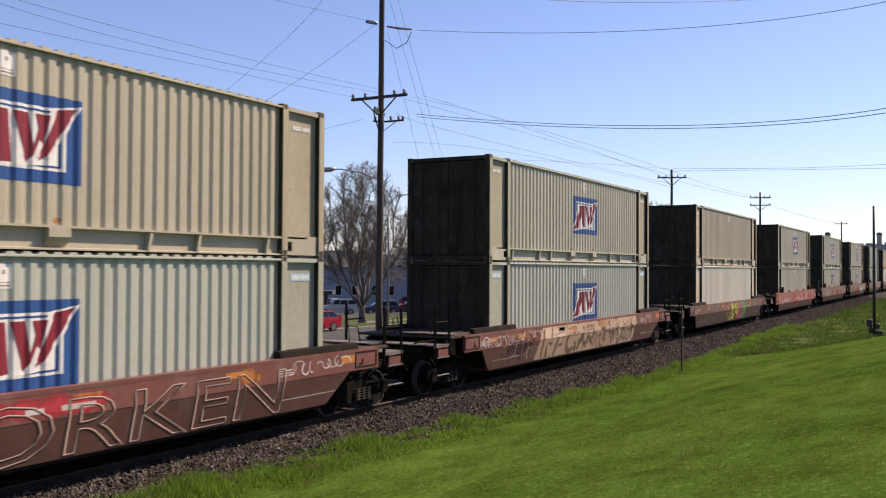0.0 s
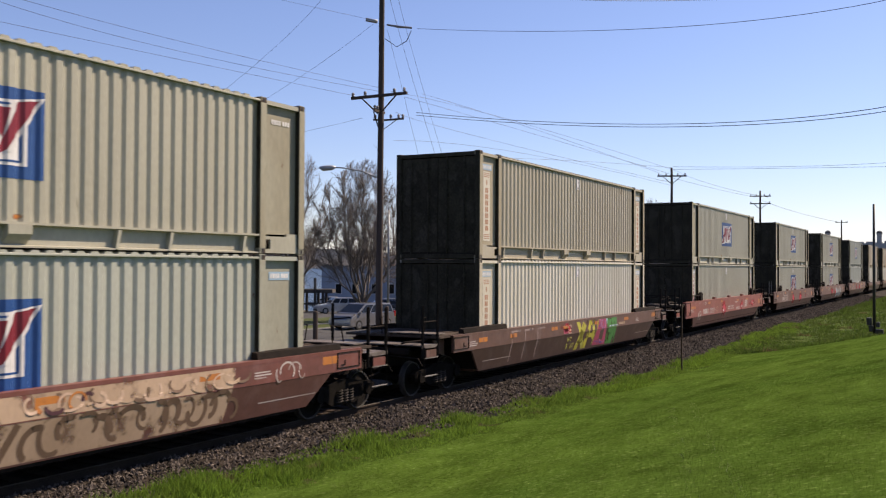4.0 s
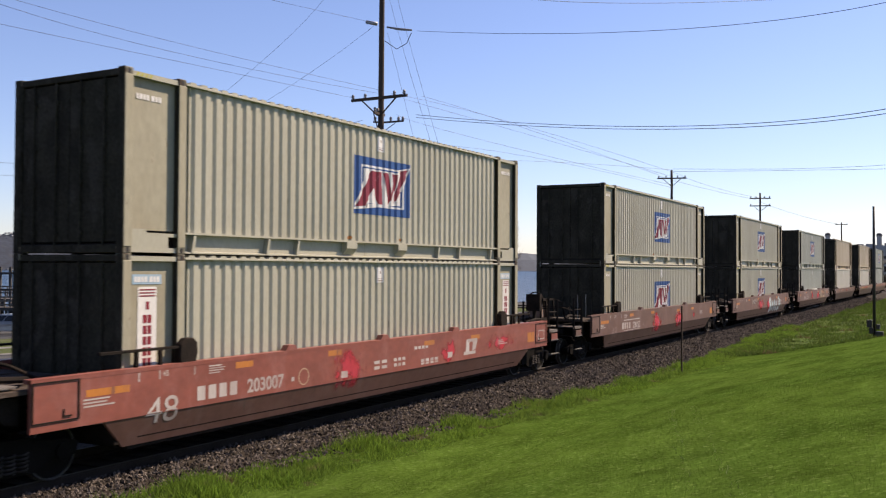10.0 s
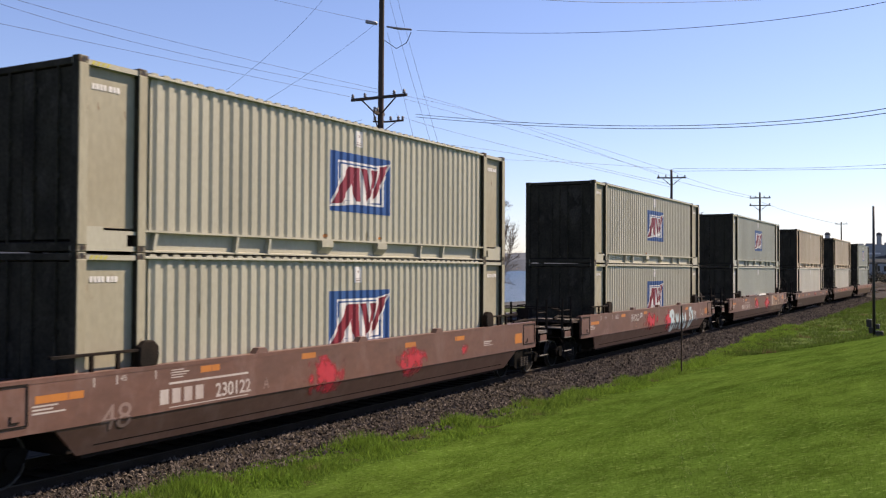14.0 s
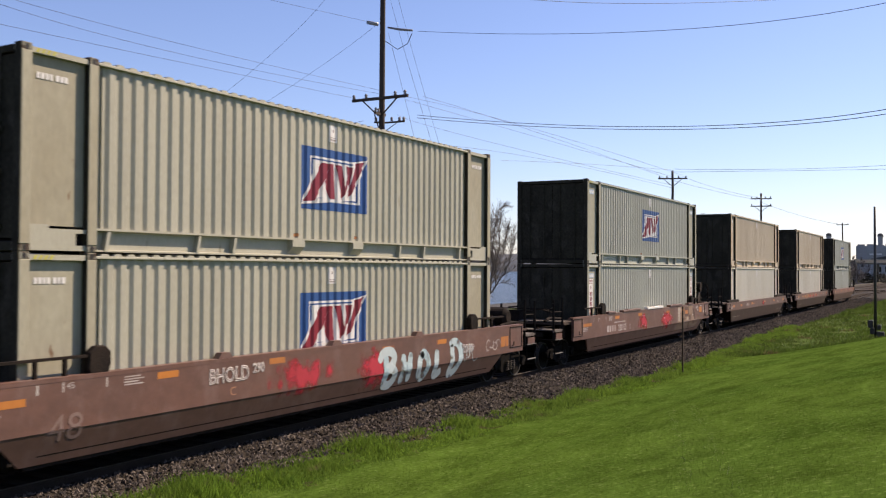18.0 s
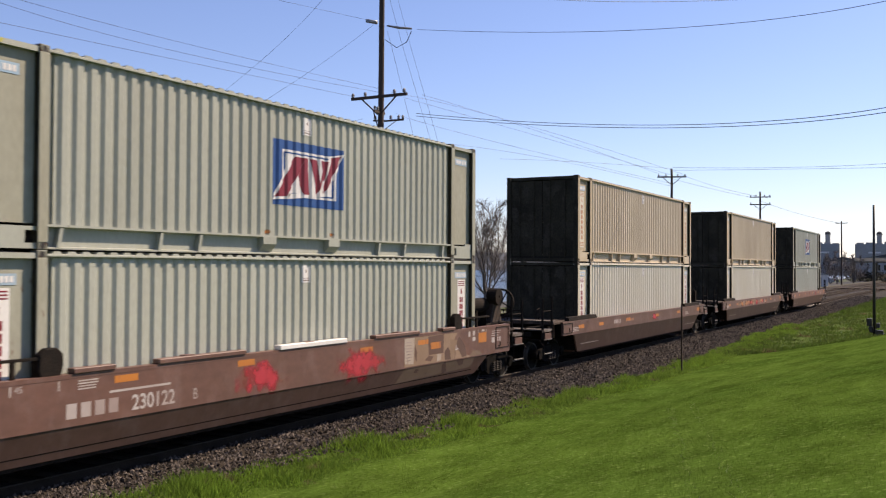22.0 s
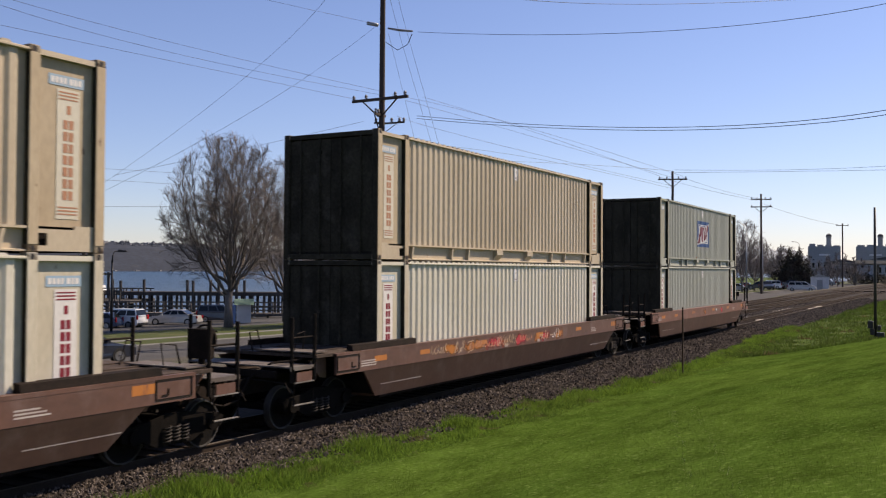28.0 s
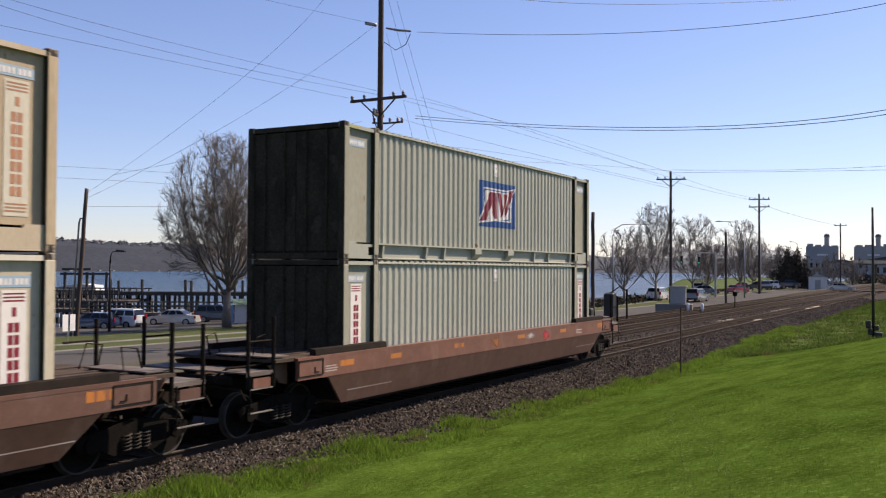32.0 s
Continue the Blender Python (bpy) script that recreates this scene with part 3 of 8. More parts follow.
def build_ground():
    xs = [-600, -300, -150, -80, -40, -20, -10, -5] + [i * 0.5 for i in range(-4, 111)] + [56 + i * 2 for i in range(0, 73)] + [210, 230, 260, 300, 400, 600, 900]
    ws = [-300, -100, -40, -20, -10, -6, -4, -2] + [-1 + i * 0.4 for i in range(19)] + [6.8 + i * 0.15 for i in range(30)] + [
        11.3, 11.5, 11.7, 11.95, 12.05, 13, 13.7, 13.8, 14.6, 15.6, 16.05, 17, 17.7, 18.2, 18.9, 20, 21, 22, 24, 26, 28, 30, 31, 33, 35, 37, 39, 41, 41.8, 43, 45, 46.2, 48, 50, 53, 56, 60, 64, 68, 71, 73, 75, 90, 140, 400]
    verts = [(x, skew(x, w), level(x, w)) for w in ws for x in xs]
    n = len(xs)
    faces, mats = [], []
    for j in range(len(ws) - 1):
        for i in range(n - 1):
            faces.append((j * n + i, j * n + i + 1, (j + 1) * n + i + 1, (j + 1) * n + i))
            mats.append(lane((xs[i] + xs[i + 1]) / 2, (ws[j] + ws[j + 1]) / 2))
    me = bpy.data.meshes.new("ground")
    me.from_pydata(verts, [], faces)
    for k in GROUND_MATS:
        me.materials.append(M[k])
    me.polygons.foreach_set("material_index", mats)
    me.polygons.foreach_set("use_smooth", [True] * len(faces))
    tagged(new("ground", me), "mown lawn, ballast shoulder, gravel verge and worn asphalt street", "ground", kind="structure")


build_ground()


def build_water():
    bm = bmesh.new()
    for x0, x1, y0, y1 in ((-3000, 4500, 60, 4200),):
        v = [bm.verts.new(p) for p in ((x0, y0, -3.4), (x1, y0, -3.4), (x1, y1, -3.4), (x0, y1, -3.4))]
        bm.faces.new(v)
    tagged(part("water", bm, "water"), "ruffled blue bay water under clear sky", "water", kind="structure")


build_water()


def build_far_shore():
    """A long wooded bluff across the bay, in steps of crowns, with scattered houses along its top."""
    rnd = random.Random(4)
    verts, faces, mats = [], [], []

    def crown(x, y, z, r, hgt, k):
        i = len(verts)
        n = 5
        for a in range(n):
            verts.append((x + r * math.cos(a * math.tau / n), y + r * math.sin(a * math.tau / n), z))
        for a in range(n):
            verts.append((x + 0.6 * r * math.cos(a * math.tau / n + 0.4), y + 0.6 * r * math.sin(a * math.tau / n + 0.4), z + hgt * 0.6))
        verts.append((x, y, z + hgt))
        for a in range(n):
            b = (a + 1) % n
            faces.extend(((i + a, i + b, i + n + b, i + n + a), (i + n + a, i + n + b, i + 2 * n)))
            mats.extend((k, k))

    def ridge(x):
        return 70 + 7 * noise.noise(Vector((x * 0.003, 1, 0))) + 3 * noise.noise(Vector((x * 0.015, 4, 0))) - 0.012 * max(x - 1000, 0)

    # the slope itself
    xs = [-900 + 40 * i for i in range(90)]
    base = len(verts)
    for x in xs:
        verts.extend([(x, 1500, -3.5), (x, 1530, 9), (x, 1640, ridge(x) * 0.75), (x, 1720, ridge(x)), (x, 2200, ridge(x))])
    for i in range(len(xs) - 1):
        for k in range(4):
            a = base + i * 5 + k
            faces.append((a, a + 5, a + 6, a + 1))
            mats.append(1)
    for _ in range(1500):
        x, s = rnd.uniform(-900, 2600), 0.8 + 0.2 * rnd.random()
        y = 1505 + 215 * s
        z = -3 + 12 * min(s / 0.12, 1) + (ridge(x) - 9) * min(max((s - 0.12) / 0.88, 0), 1) ** 0.8
        crown(x, y, z - 2, rnd.uniform(4.5, 8), rnd.uniform(3, 5.5), 0)
    for _ in range(900):
        x = rnd.uniform(-900, 2600)
        crown(x, 1725, ridge(x) - 2, rnd.uniform(3, 6), rnd.choice((4, 4, 5, 6, 9)), 0)
    me = bpy.data.meshes.new("backdrop")
    me.from_pydata(verts, [], faces)
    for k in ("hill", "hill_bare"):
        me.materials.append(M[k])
    me.polygons.foreach_set("material_index", mats)
    ob = tagged(new("backdrop", me), "hazy wooded bluff along the far shore of the bay", "hillside", kind="structure")
    bm = bmesh.new()
    for _ in range(620):
        x = rnd.uniform(-700, 2200)
        low = rnd.random() < 0.16
        y, z = (1500, -3) if low else (rnd.uniform(1690, 1716), ridge(x) + rnd.uniform(-13, 2.5))
        w, hh = rnd.uniform(3, 7), rnd.uniform(1.5, 3)
        box(bm, x, x + w, y, y + 7, z, z + hh)
    tagged(part("far_houses", bm, "house_far"), "many small pale houses on the far bluff and beach", "house", kind="stuff")


build_far_shore()


def build_mountains():
    """Snowy peaks that just show over the low far hills."""
    bm = bmesh.new()
    top, bot = [], []
    for i in range(60):
        x, y = 4450 - i * 6, 560 + i * 16
        hgt = (86 + 34 * noise.noise(Vector((i * 0.17, 2, 0))) + 16 * noise.noise(Vector((i * 0.6, 7, 0)))) * min(1, (i + 4) / 16, (64 - i) / 20)
        top.append(bm.verts.new((x, y, max(hgt, 4) + 25)))
        bot.append(bm.verts.new((x, y, -10)))
    for i in range(59):
        bm.faces.new((bot[i], bot[i + 1], top[i + 1], top[i]))
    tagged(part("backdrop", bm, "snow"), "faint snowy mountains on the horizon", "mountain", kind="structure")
    # the low wooded hills at the bay's head
    rnd = random.Random(17)
    bm = bmesh.new()
    top, mid, bot = [], [], []
    for i in range(90):
        s = i / 89
        x, y = 2500 + 1150 * s, 1560 - 1240 * s
        hgt = 62 - 20 * s + 7 * noise.noise(Vector((i * 0.13, 5, 0))) + rnd.uniform(-1.5, 1.5)
        bot.append(bm.verts.new((x, y, -4)))
        mid.append(bm.verts.new((x + 40, y + 40, hgt * 0.6)))
        top.append(bm.verts.new((x + 90, y + 90, hgt)))
    for i in range(89):
        bm.faces.new((bot[i], bot[i + 1], mid[i + 1], mid[i]))
        bm.faces.new((mid[i], mid[i + 1], top[i + 1], top[i]))
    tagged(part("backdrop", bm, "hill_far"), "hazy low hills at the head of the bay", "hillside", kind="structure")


build_mountains()


# ---- tracks ----
def rail_mesh(length):
    bm = bmesh.new()
    prof = [(-0.07, -0.17), (0.07, -0.17), (0.07, -0.155), (0.012, -0.13), (0.012, -0.04), (0.036, -0.03), (0.036, -0.006),
            (-0.036, -0.006), (-0.036, -0.03), (-0.012, -0.04), (-0.012, -0.13), (-0.07, -0.155)]
    prism(bm, prof, 0, length, "x")
    return mesh_of("rail", bm, "rail")


def head_mesh(length):
    bm = bmesh.new()
    prism(bm, [(-0.033, -0.006), (0.033, -0.006), (0.028, 0.0), (-0.028, 0.0)], 0, length, "x")
    return mesh_of("railhead", bm, "rail_top")


def build_track(y, x0, x1, tie_from, tie_to, label):
    tr = thing("railway_track", label, "railway track", (0, y, 0), "railway tracks")
    rail, head = rail_mesh(x1 - x0), head_mesh(x1 - x0)
    for side in (-0.754, 0.754):
        r = part("rail", rail, None, tr)
        r.location = (x0, side, 0)
        hd = part("railhead", head, None, r, "polished running surface")
    rnd = random.Random(int(y * 10))
    bm = bmesh.new()
    box(bm, -0.115, 0.115, -1.3, 1.3, -0.36, -0.172)
    bevelled(bm, 0.012)
    tie = mesh_of("tie", bm, "tie")
    rest = bmesh.new()
    x = x0
    while x < min(x1, 190):
        if tie_from <= x <= tie_to:
            t = part("tie", tie, None, tr)
            t.location, t.rotation_euler = (x, rnd.uniform(-0.05, 0.05), rnd.uniform(-0.012, 0.008)), (0, 0, rnd.uniform(-0.02, 0.02))
        else:
            box(rest, x - 0.115, x + 0.115, -1.3, 1.3, -0.36, -0.172)
        x += 0.52
    tagged(part("tie_bed", rest, "tie", tr), kind="stuff")
    bm = bmesh.new()
    plate = mesh_of("tie_plate", plate_bm(), "rail")
    x = x0
    while x < tie_to:
        if x >= tie_from:
            for side in (-0.754, 0.754):
                p = part("tie_plate", plate, None, tr)
                p.location = (x, side, -0.168)
        x += 0.52
    bm.free()
    return tr


def plate_bm():
    bm = bmesh.new()
    box(bm, -0.1, 0.1, -0.17, 0.17, -0.008, 0.004)
    for sx in (-0.06, 0.06):
        for sy in (-0.09, 0.09):
            box(bm, sx - 0.014, sx + 0.014, sy - 0.014, sy + 0.014, 0.004, 0.035)
    return bm


# ---- poles and wires ----
def insulator(name, parent, at, s=1.0):
    bm = bmesh.new()
    tube(bm, [(0, 0, 0), (0, 0, 0.05 * s), (0, 0, 0.09 * s), (0, 0, 0.13 * s), (0, 0, 0.2 * s)], [0.02 * s, 0.085 * s, 0.05 * s, 0.08 * s, 0.04 * s], 8)
    p = part(name, bm, "glass_cap", parent)
    p.location = at
    return p


def utility_pole(base, height, r0, r1, arms, label, lean=(0, 0), turn=0.0, group="utility poles"):
    """arms: (height, half length, braces, pins)."""
    x, y, z = base
    th = thing("utility_pole", label, "utility pole", pose(x, y, z, lean[1], lean[0], turn), group)
    bm = bmesh.new()
    rnd = random.Random(int(x * 7 + y))
    n = 9
    tube(bm, [(rnd.uniform(-0.02, 0.02), rnd.uniform(-0.02, 0.02), -1 + (height + 1) * i / n) for i in range(n + 1)],
         [r0 + (r1 - r0) * i / n for i in range(n + 1)], 12)
    part("post", bm, "wood", th, smooth=True)
    for hgt, half, braces, pins in arms:
        bm = bmesh.new()
        box(bm, -0.07, 0.07, -half, half, hgt - 0.08, hgt + 0.08)
        bmesh.ops.translate(bm, verts=bm.verts, vec=(-r1 - 0.09, 0, 0))
        arm = part("crossarm", bm, "wood", th)
        if braces:
            for sd in (-1, 1):
                bm = bmesh.new()
                tube(bm, [(-r1 - 0.1, sd * half * 0.62, hgt - 0.06), (-r1 - 0.06, sd * 0.1, hgt - 0.95 * half / 1.8)], 0.045, 6)
                part("brace", bm, "wood", th)
        for k in pins:
            insulator("insulator", arm, (-r1 - 0.09, k * half, hgt + 0.08), 1.3)
    return th


def build_main_pole():
    th = utility_pole((46.0, 30.3, -0.5), 22.5, 0.21, 0.15, ((13.75, 1.95, True, (-0.9, -0.55, 0.5, 0.95)),),
                      "tall dark creosoted utility pole with crossarm and many wires", turn=-0.0, lean=(0.25, 0))
    # a short alley arm below, set along the track, and the dead-end gear above
    bm = bmesh.new()
    box(bm, -0.75, 0.35, -0.06, 0.06, 12.75, 12.9)
    arm = part("crossarm", bm, "wood", th)
    for x in (-0.65, -0.35, 0.25):
        insulator("insulator", arm, (x, 0, 12.9), 1.2)
    for sd in (-1, 1):
        bm = bmesh.new()
        tube(bm, [(-0.62 if sd < 0 else 0.32, 0.1, 12.75), (sd * 0.12, 0.1, 11.9)], 0.04, 6)
        part("brace", bm, "wood", th)
    bm = bmesh.new()
    tube(bm, [(-0.1, 1.02, 18.42), (-0.08, 0.3, 18.22)], 0.11, 8)
    part("dead_end_insulator", bm, "galv", th, "grey string insulator", smooth=True)
    bm = bmesh.new()
    tube(bm, [(0.1, -0.3, 18.0), (0.35, -1.0, 17.85), (0.55, -1.75, 17.75)], [0.05, 0.075, 0.06], 8)
    part("dead_end_insulator", bm, "glass_cap", th, smooth=True)
    bm = bmesh.new()
    tube(bm, [(0.1, -0.15, 17.2), (0.4, -0.8, 16.7), (0.55, -1.4, 17.0), (0.58, -1.7, 17.6)], 0.022, 6)
    part("jumper", bm, "wire", th)
    bm = bmesh.new()
    tube(bm, [(-0.15, 0.45, 12.38), (0.2, -0.2, 12.36), (0.55, -1.25, 12.42)], 0.06, 6)
    out = part("outrigger", bm, "wood", th)
    for x, y in ((-0.1, 0.35), (0.3, -0.5), (0.45, -0.95), (0.53, -1.2)):
        insulator("insulator", out, (x, y, 12.44), 1.2)
    bm = bmesh.new()
    tube(bm, [(0.42, -0.85, 12.38), (0.1, -0.12, 11.8)], 0.025, 6)
    part("brace", bm, "galv", th, "pale steel brace")
    bm = bmesh.new()
    tube(bm, [(-0.05, 0.1, 8.9), (-0.5, 0.9, 9.3), (-1.1, 1.95, 9.5), (-1.45, 2.55, 9.52)], [0.05, 0.045, 0.04, 0.035], 8)
    lamp = part("lamp_arm", bm, "galv", th, "galvanised street lamp arm", smooth=True)
    bm = bmesh.new()
    tube(bm, [(-1.3, 2.3, 9.54), (-1.42, 2.5, 9.5), (-1.68, 2.95, 9.46), (-1.8, 3.15, 9.5)], [0.06, 0.15, 0.16, 0.05], 8)
    part("lamp_head", bm, "galv", lamp, smooth=True)


def wire(a, b, c, before=0.0, after=0.0, r=0.008, label="thin dark overhead wire"):
    """A hanging wire through three places, drawn on past its ends by those parts of its length."""
    a, b, c = Vector(a), Vector(b), Vector(c)
    pts = []
    n = 28
    for i in range(n + 1):
        t = -before + (1 + before + after) * i / n
        pts.append(a * (2 * t - 1) * (t - 1) + b * 4 * t * (1 - t) + c * t * (2 * t - 1))
    bm = bmesh.new()
    base = pts[0].copy()
    tube(bm, [p - base for p in pts], [max(r, 0.00014 * p.length) for p in pts], 4)
    tagged(part("overhead_wire", bm, "wire"), label, "wire", "overhead wires").location = base


# ---- trees ----
def bare_tree(base, height, spread, seed, limbs_n=12, label="", fork=0.12, fill=1.0, trunk=None, thick=1.0, key="twig"):
    """A leafless tree: a short trunk, limbs that fan out towards a rounded crown, and many fine shoots within its outline."""
    rnd = random.Random(seed)
    th = thing("bare_tree", label, "tree", base, "bare trees")
    limbs, fine = bmesh.new(), bmesh.new()
    r0 = trunk or height * 0.021
    fk = height * fork
    mid, up = height * 0.53, height * 0.47
    tube(limbs, [(0, 0, -0.4), (rnd.uniform(-0.1, 0.1), 0, fk * 0.5), (0, 0, fk * 1.15)], [r0 * 1.35, r0, r0 * 0.85], 9)

    def rim(a, e, s):
        return Vector((spread * s * math.cos(a) * math.cos(e), spread * s * math.sin(a) * math.cos(e), mid + up * s * math.sin(e)))

    def inside(v):
        """Within the crown's outline, which is uneven by a little."""
        d = Vector((v.x / spread, v.y / spread, (v.z - mid) / up))
        return d.length <= 1.0 + 0.14 * noise.noise(Vector((d.x * 2.3 + seed, d.y * 2.3, d.z * 2.3)))

    def bow(p, way, q, r, r_end, segs, bm, sides):
        ctrl = p + way * ((q - p).length * 0.45)
        pts, rad = [], []
        for i in range(segs + 1):
            t = i / segs
            v = p * (1 - t) ** 2 + ctrl * 2 * t * (1 - t) + q * t * t
            if 0 < i < segs:
                v += Vector((rnd.gauss(0, 1), rnd.gauss(0, 1), rnd.gauss(0, 1))) * (q - p).length * 0.014
            pts.append(v)
            rad.append(r + (r_end - r) * t)
        tube(bm, pts, rad, sides, cap=False)
        return pts

    def pick(pts, s):
        k = s * (len(pts) - 1)
        i = min(int(k), len(pts) - 2)
        return pts[i].lerp(pts[i + 1], k - i), (pts[i + 1] - pts[i]).normalized()

    def stir(v, amount):
        return (v + Vector((rnd.gauss(0, amount), rnd.gauss(0, amount), rnd.gauss(0, amount)))).normalized()

    def upto(p, v):
        """The end of a shoot that stops short of the crown's outline."""
        for f in (1.0, 0.85, 0.7, 0.55, 0.4):
            if inside(p + v * f):
                return p + v * f
        return None

    for k in range(limbs_n):
        a = k * 2.399 + rnd.uniform(-0.3, 0.3)
        e = -0.30 + 1.72 * ((k + 0.5) / limbs_n) ** 0.8
        q = rim(a, min(e, 1.5), rnd.uniform(0.80, 0.95))
        p = Vector((0, 0, fk * rnd.uniform(0.8, 1.35)))
        side = 0.55 * (1 - k / limbs_n)
        way = ((q - p).normalized() + Vector((math.cos(a) * side, math.sin(a) * side, -0.1))).normalized()
        main = bow(p, way, q, r0 * rnd.uniform(0.28, 0.46), 0.012 * thick, 8, limbs, 5)
        n1 = int(10 * fill) + 3
        for j in range(n1):
            s1 = 0.2 + 0.78 * (j + rnd.random()) / n1
            p1, w1 = pick(main, s1)
            v1 = stir(w1 + Vector((0, 0, 0.2)), 0.48) * height * rnd.uniform(0.14, 0.30) * (1.15 - 0.6 * s1)
            q1 = upto(p1, v1)
            if q1 is None:
                continue
            br = bow(p1, stir(w1, 0.1), q1, 0.024 * thick, 0.009 * thick, 4, limbs, 4)
            for m in range(int(9 * fill)):
                p2, w2 = pick(br, 0.1 + 0.9 * rnd.random())
                v2 = stir(w2 + Vector((0, 0, 0.1)), 0.42) * height * rnd.uniform(0.05, 0.12)
                q2 = upto(p2, v2)
                if q2 is None:
                    continue
                tw = bow(p2, stir(w2, 0.12), q2, 0.013 * thick, 0.007 * thick, 2, fine, 3)
                for n in range(int(6 * fill)):
                    p3, w3 = pick(tw, rnd.uniform(0.15, 1.0))
                    q3 = upto(p3, stir(w3 + Vector((0, 0, 0.15)), 0.36) * height * rnd.uniform(0.02, 0.055))
                    if q3 is None:
                        continue
                    tube(fine, [p3, q3], [0.0085 * thick, 0.0055 * thick], 3, cap=False)
    part("trunk", limbs, "bark", th, smooth=True)
    part("crown", fine, key, th)
    return th


# ---- road vehicles ----
def automobile(kind, paint_key, label, at, group="parked cars"):
    """kind: sedan, wagon, suv, minivan. The nose looks along +x; the base is at the tyres."""
    dims = {"sedan": (4.7, 1.8, 1.44), "wagon": (4.6, 1.75, 1.48), "suv": (4.45, 1.8, 1.70), "minivan": (4.9, 1.95, 1.76), "hatch": (4.2, 1.72, 1.45)}
    ln, wd, ht = dims[kind]
    a, b = -ln / 2, ln / 2
    belt = 0.92 if kind in ("sedan", "wagon", "hatch") else 1.05
    roof = {"sedan": ((a + 0.75, belt + 0.04), (a + 1.45, ht - 0.03), (b - 2.05, ht), (b - 1.2, belt)),
            "wagon": ((a + 0.12, belt), (a + 0.5, ht - 0.04), (b - 2.05, ht), (b - 1.2, belt)),
            "hatch": ((a + 0.15, belt), (a + 0.75, ht - 0.05), (b - 1.9, ht), (b - 1.05, belt)),
            "suv": ((a + 0.06, belt), (a + 0.28, ht - 0.03), (b - 1.95, ht), (b - 1.35, belt)),
            "minivan": ((a + 0.06, belt), (a + 0.35, ht - 0.03), (b - 1.9, ht), (b - 0.75, belt))}[kind]
    th = thing("parked_car" if group == "parked cars" else "passing_car", label, "car", at, group)
    w = wd / 2
    bm = bmesh.new()
    low = [(a, 0.32), (a + 0.02, 0.62), (a + 0.08, belt - 0.02), (roof[0][0], belt), (roof[3][0], belt), (b - 0.25, belt - 0.17 if kind != "minivan" else belt - 0.12), (b - 0.02, 0.66), (b, 0.34), (b - 0.3, 0.24), (a + 0.3, 0.24)]
    prism(bm, low, -w, w)
    top = [v for v in bm.verts if v.co.z > belt - 0.2]
    for v in top:
        v.co.y *= 0.95
    bmesh.ops.bevel(bm, geom=bm.edges[:], offset=0.05, segments=2, affect="EDGES", clamp_overlap=True)
    body = part("body", bm, "auto_" + paint_key, th, smooth=False)
    bm = bmesh.new()
    fs = prism(bm, list(roof), -w * 0.93, w * 0.93)
    for v in bm.verts:
        if v.co.z > belt + 0.15:
            v.co.y *= 0.84
    bmesh.ops.bevel(bm, geom=bm.edges[:], offset=0.04, segments=2, affect="EDGES", clamp_overlap=True)
    part("cabin", bm, "auto_" + paint_key, th)
    # side windows and screens, set a little proud of the cabin
    r0, r1, r2, r3 = roof
    inset = lambda p, q, s: (p[0] + (q[0] - p[0]) * s, p[1] + (q[1] - p[1]) * s)
    lo0, hi0, hi1, lo1 = inset(r0, r1, 0.14), inset(r0, r1, 0.84), inset(r3, r2, 0.84), inset(r3, r2, 0.14)
    cuts = (0.04, 0.34, 0.37, 0.66, 0.69, 0.95)
    slope = lambda z: w * (0.93 + (0.93 * 0.84 - 0.93) * min(max((z - belt) / (ht - belt), 0), 1)) + 0.012
    for sd in (-1, 1):
        for s0, s1 in zip(cuts[::2], cuts[1::2]):
            q = [inset(lo0, lo1, s0), inset(lo0, lo1, s1), inset(hi0, hi1, s1), inset(hi0, hi1, s0)]
            bm = bmesh.new()
            vs = [bm.verts.new((x, sd * slope(z), z)) for x, z in q] + [bm.verts.new((x, sd * (slope(z) - 0.03), z)) for x, z in q]
            bm.faces.new(vs[:4])
            bm.faces.new(vs[4:][::-1])
            for i in range(4):
                bm.faces.new((vs[i], vs[i + 4], vs[(i + 1) % 4 + 4], vs[(i + 1) % 4]))
            part("side_window", bm, "car_glass", th)
    for p, q, nm in ((r0, r1, "rear_window"), (r3, r2, "windscreen")):
        bm = bmesh.new()
        sx = -1 if nm == "rear_window" else 1
        p1, q1 = inset(p, q, 0.16), inset(p, q, 0.88)
        vs = [bm.verts.new((x + sx * o, y * s, z + 0.01)) for o in (0.015, -0.02) for x, z, s in ((p1[0], p1[1], 0.86), (q1[0], q1[1], 0.74)) for y in (-w, w)]
        for f in ((0, 1, 3, 2), (4, 6, 7, 5), (0, 4, 5, 1), (2, 3, 7, 6), (0, 2, 6, 4), (1, 5, 7, 3)):
            bm.faces.new([vs[i] for i in f])
        part(nm, bm, "car_glass", th)
    for x in (a + 0.85, b - 0.9):
        for sd in (-1, 1):
            bm = bmesh.new()
            disc(bm, (0, 0, 0), 0.325, 0.21, "y", 20, 0.2)
            wl_ = part("wheel", bm, "tyre", th, "black tyre on alloy rim")
            wl_.location = (x, sd * (w - 0.09), 0.325)
            bm = bmesh.new()
            disc(bm, (0, sd * 0.03, 0), 0.21, 0.16, "y", 16, 0.05)
            part("rim", bm, "rim", wl_)
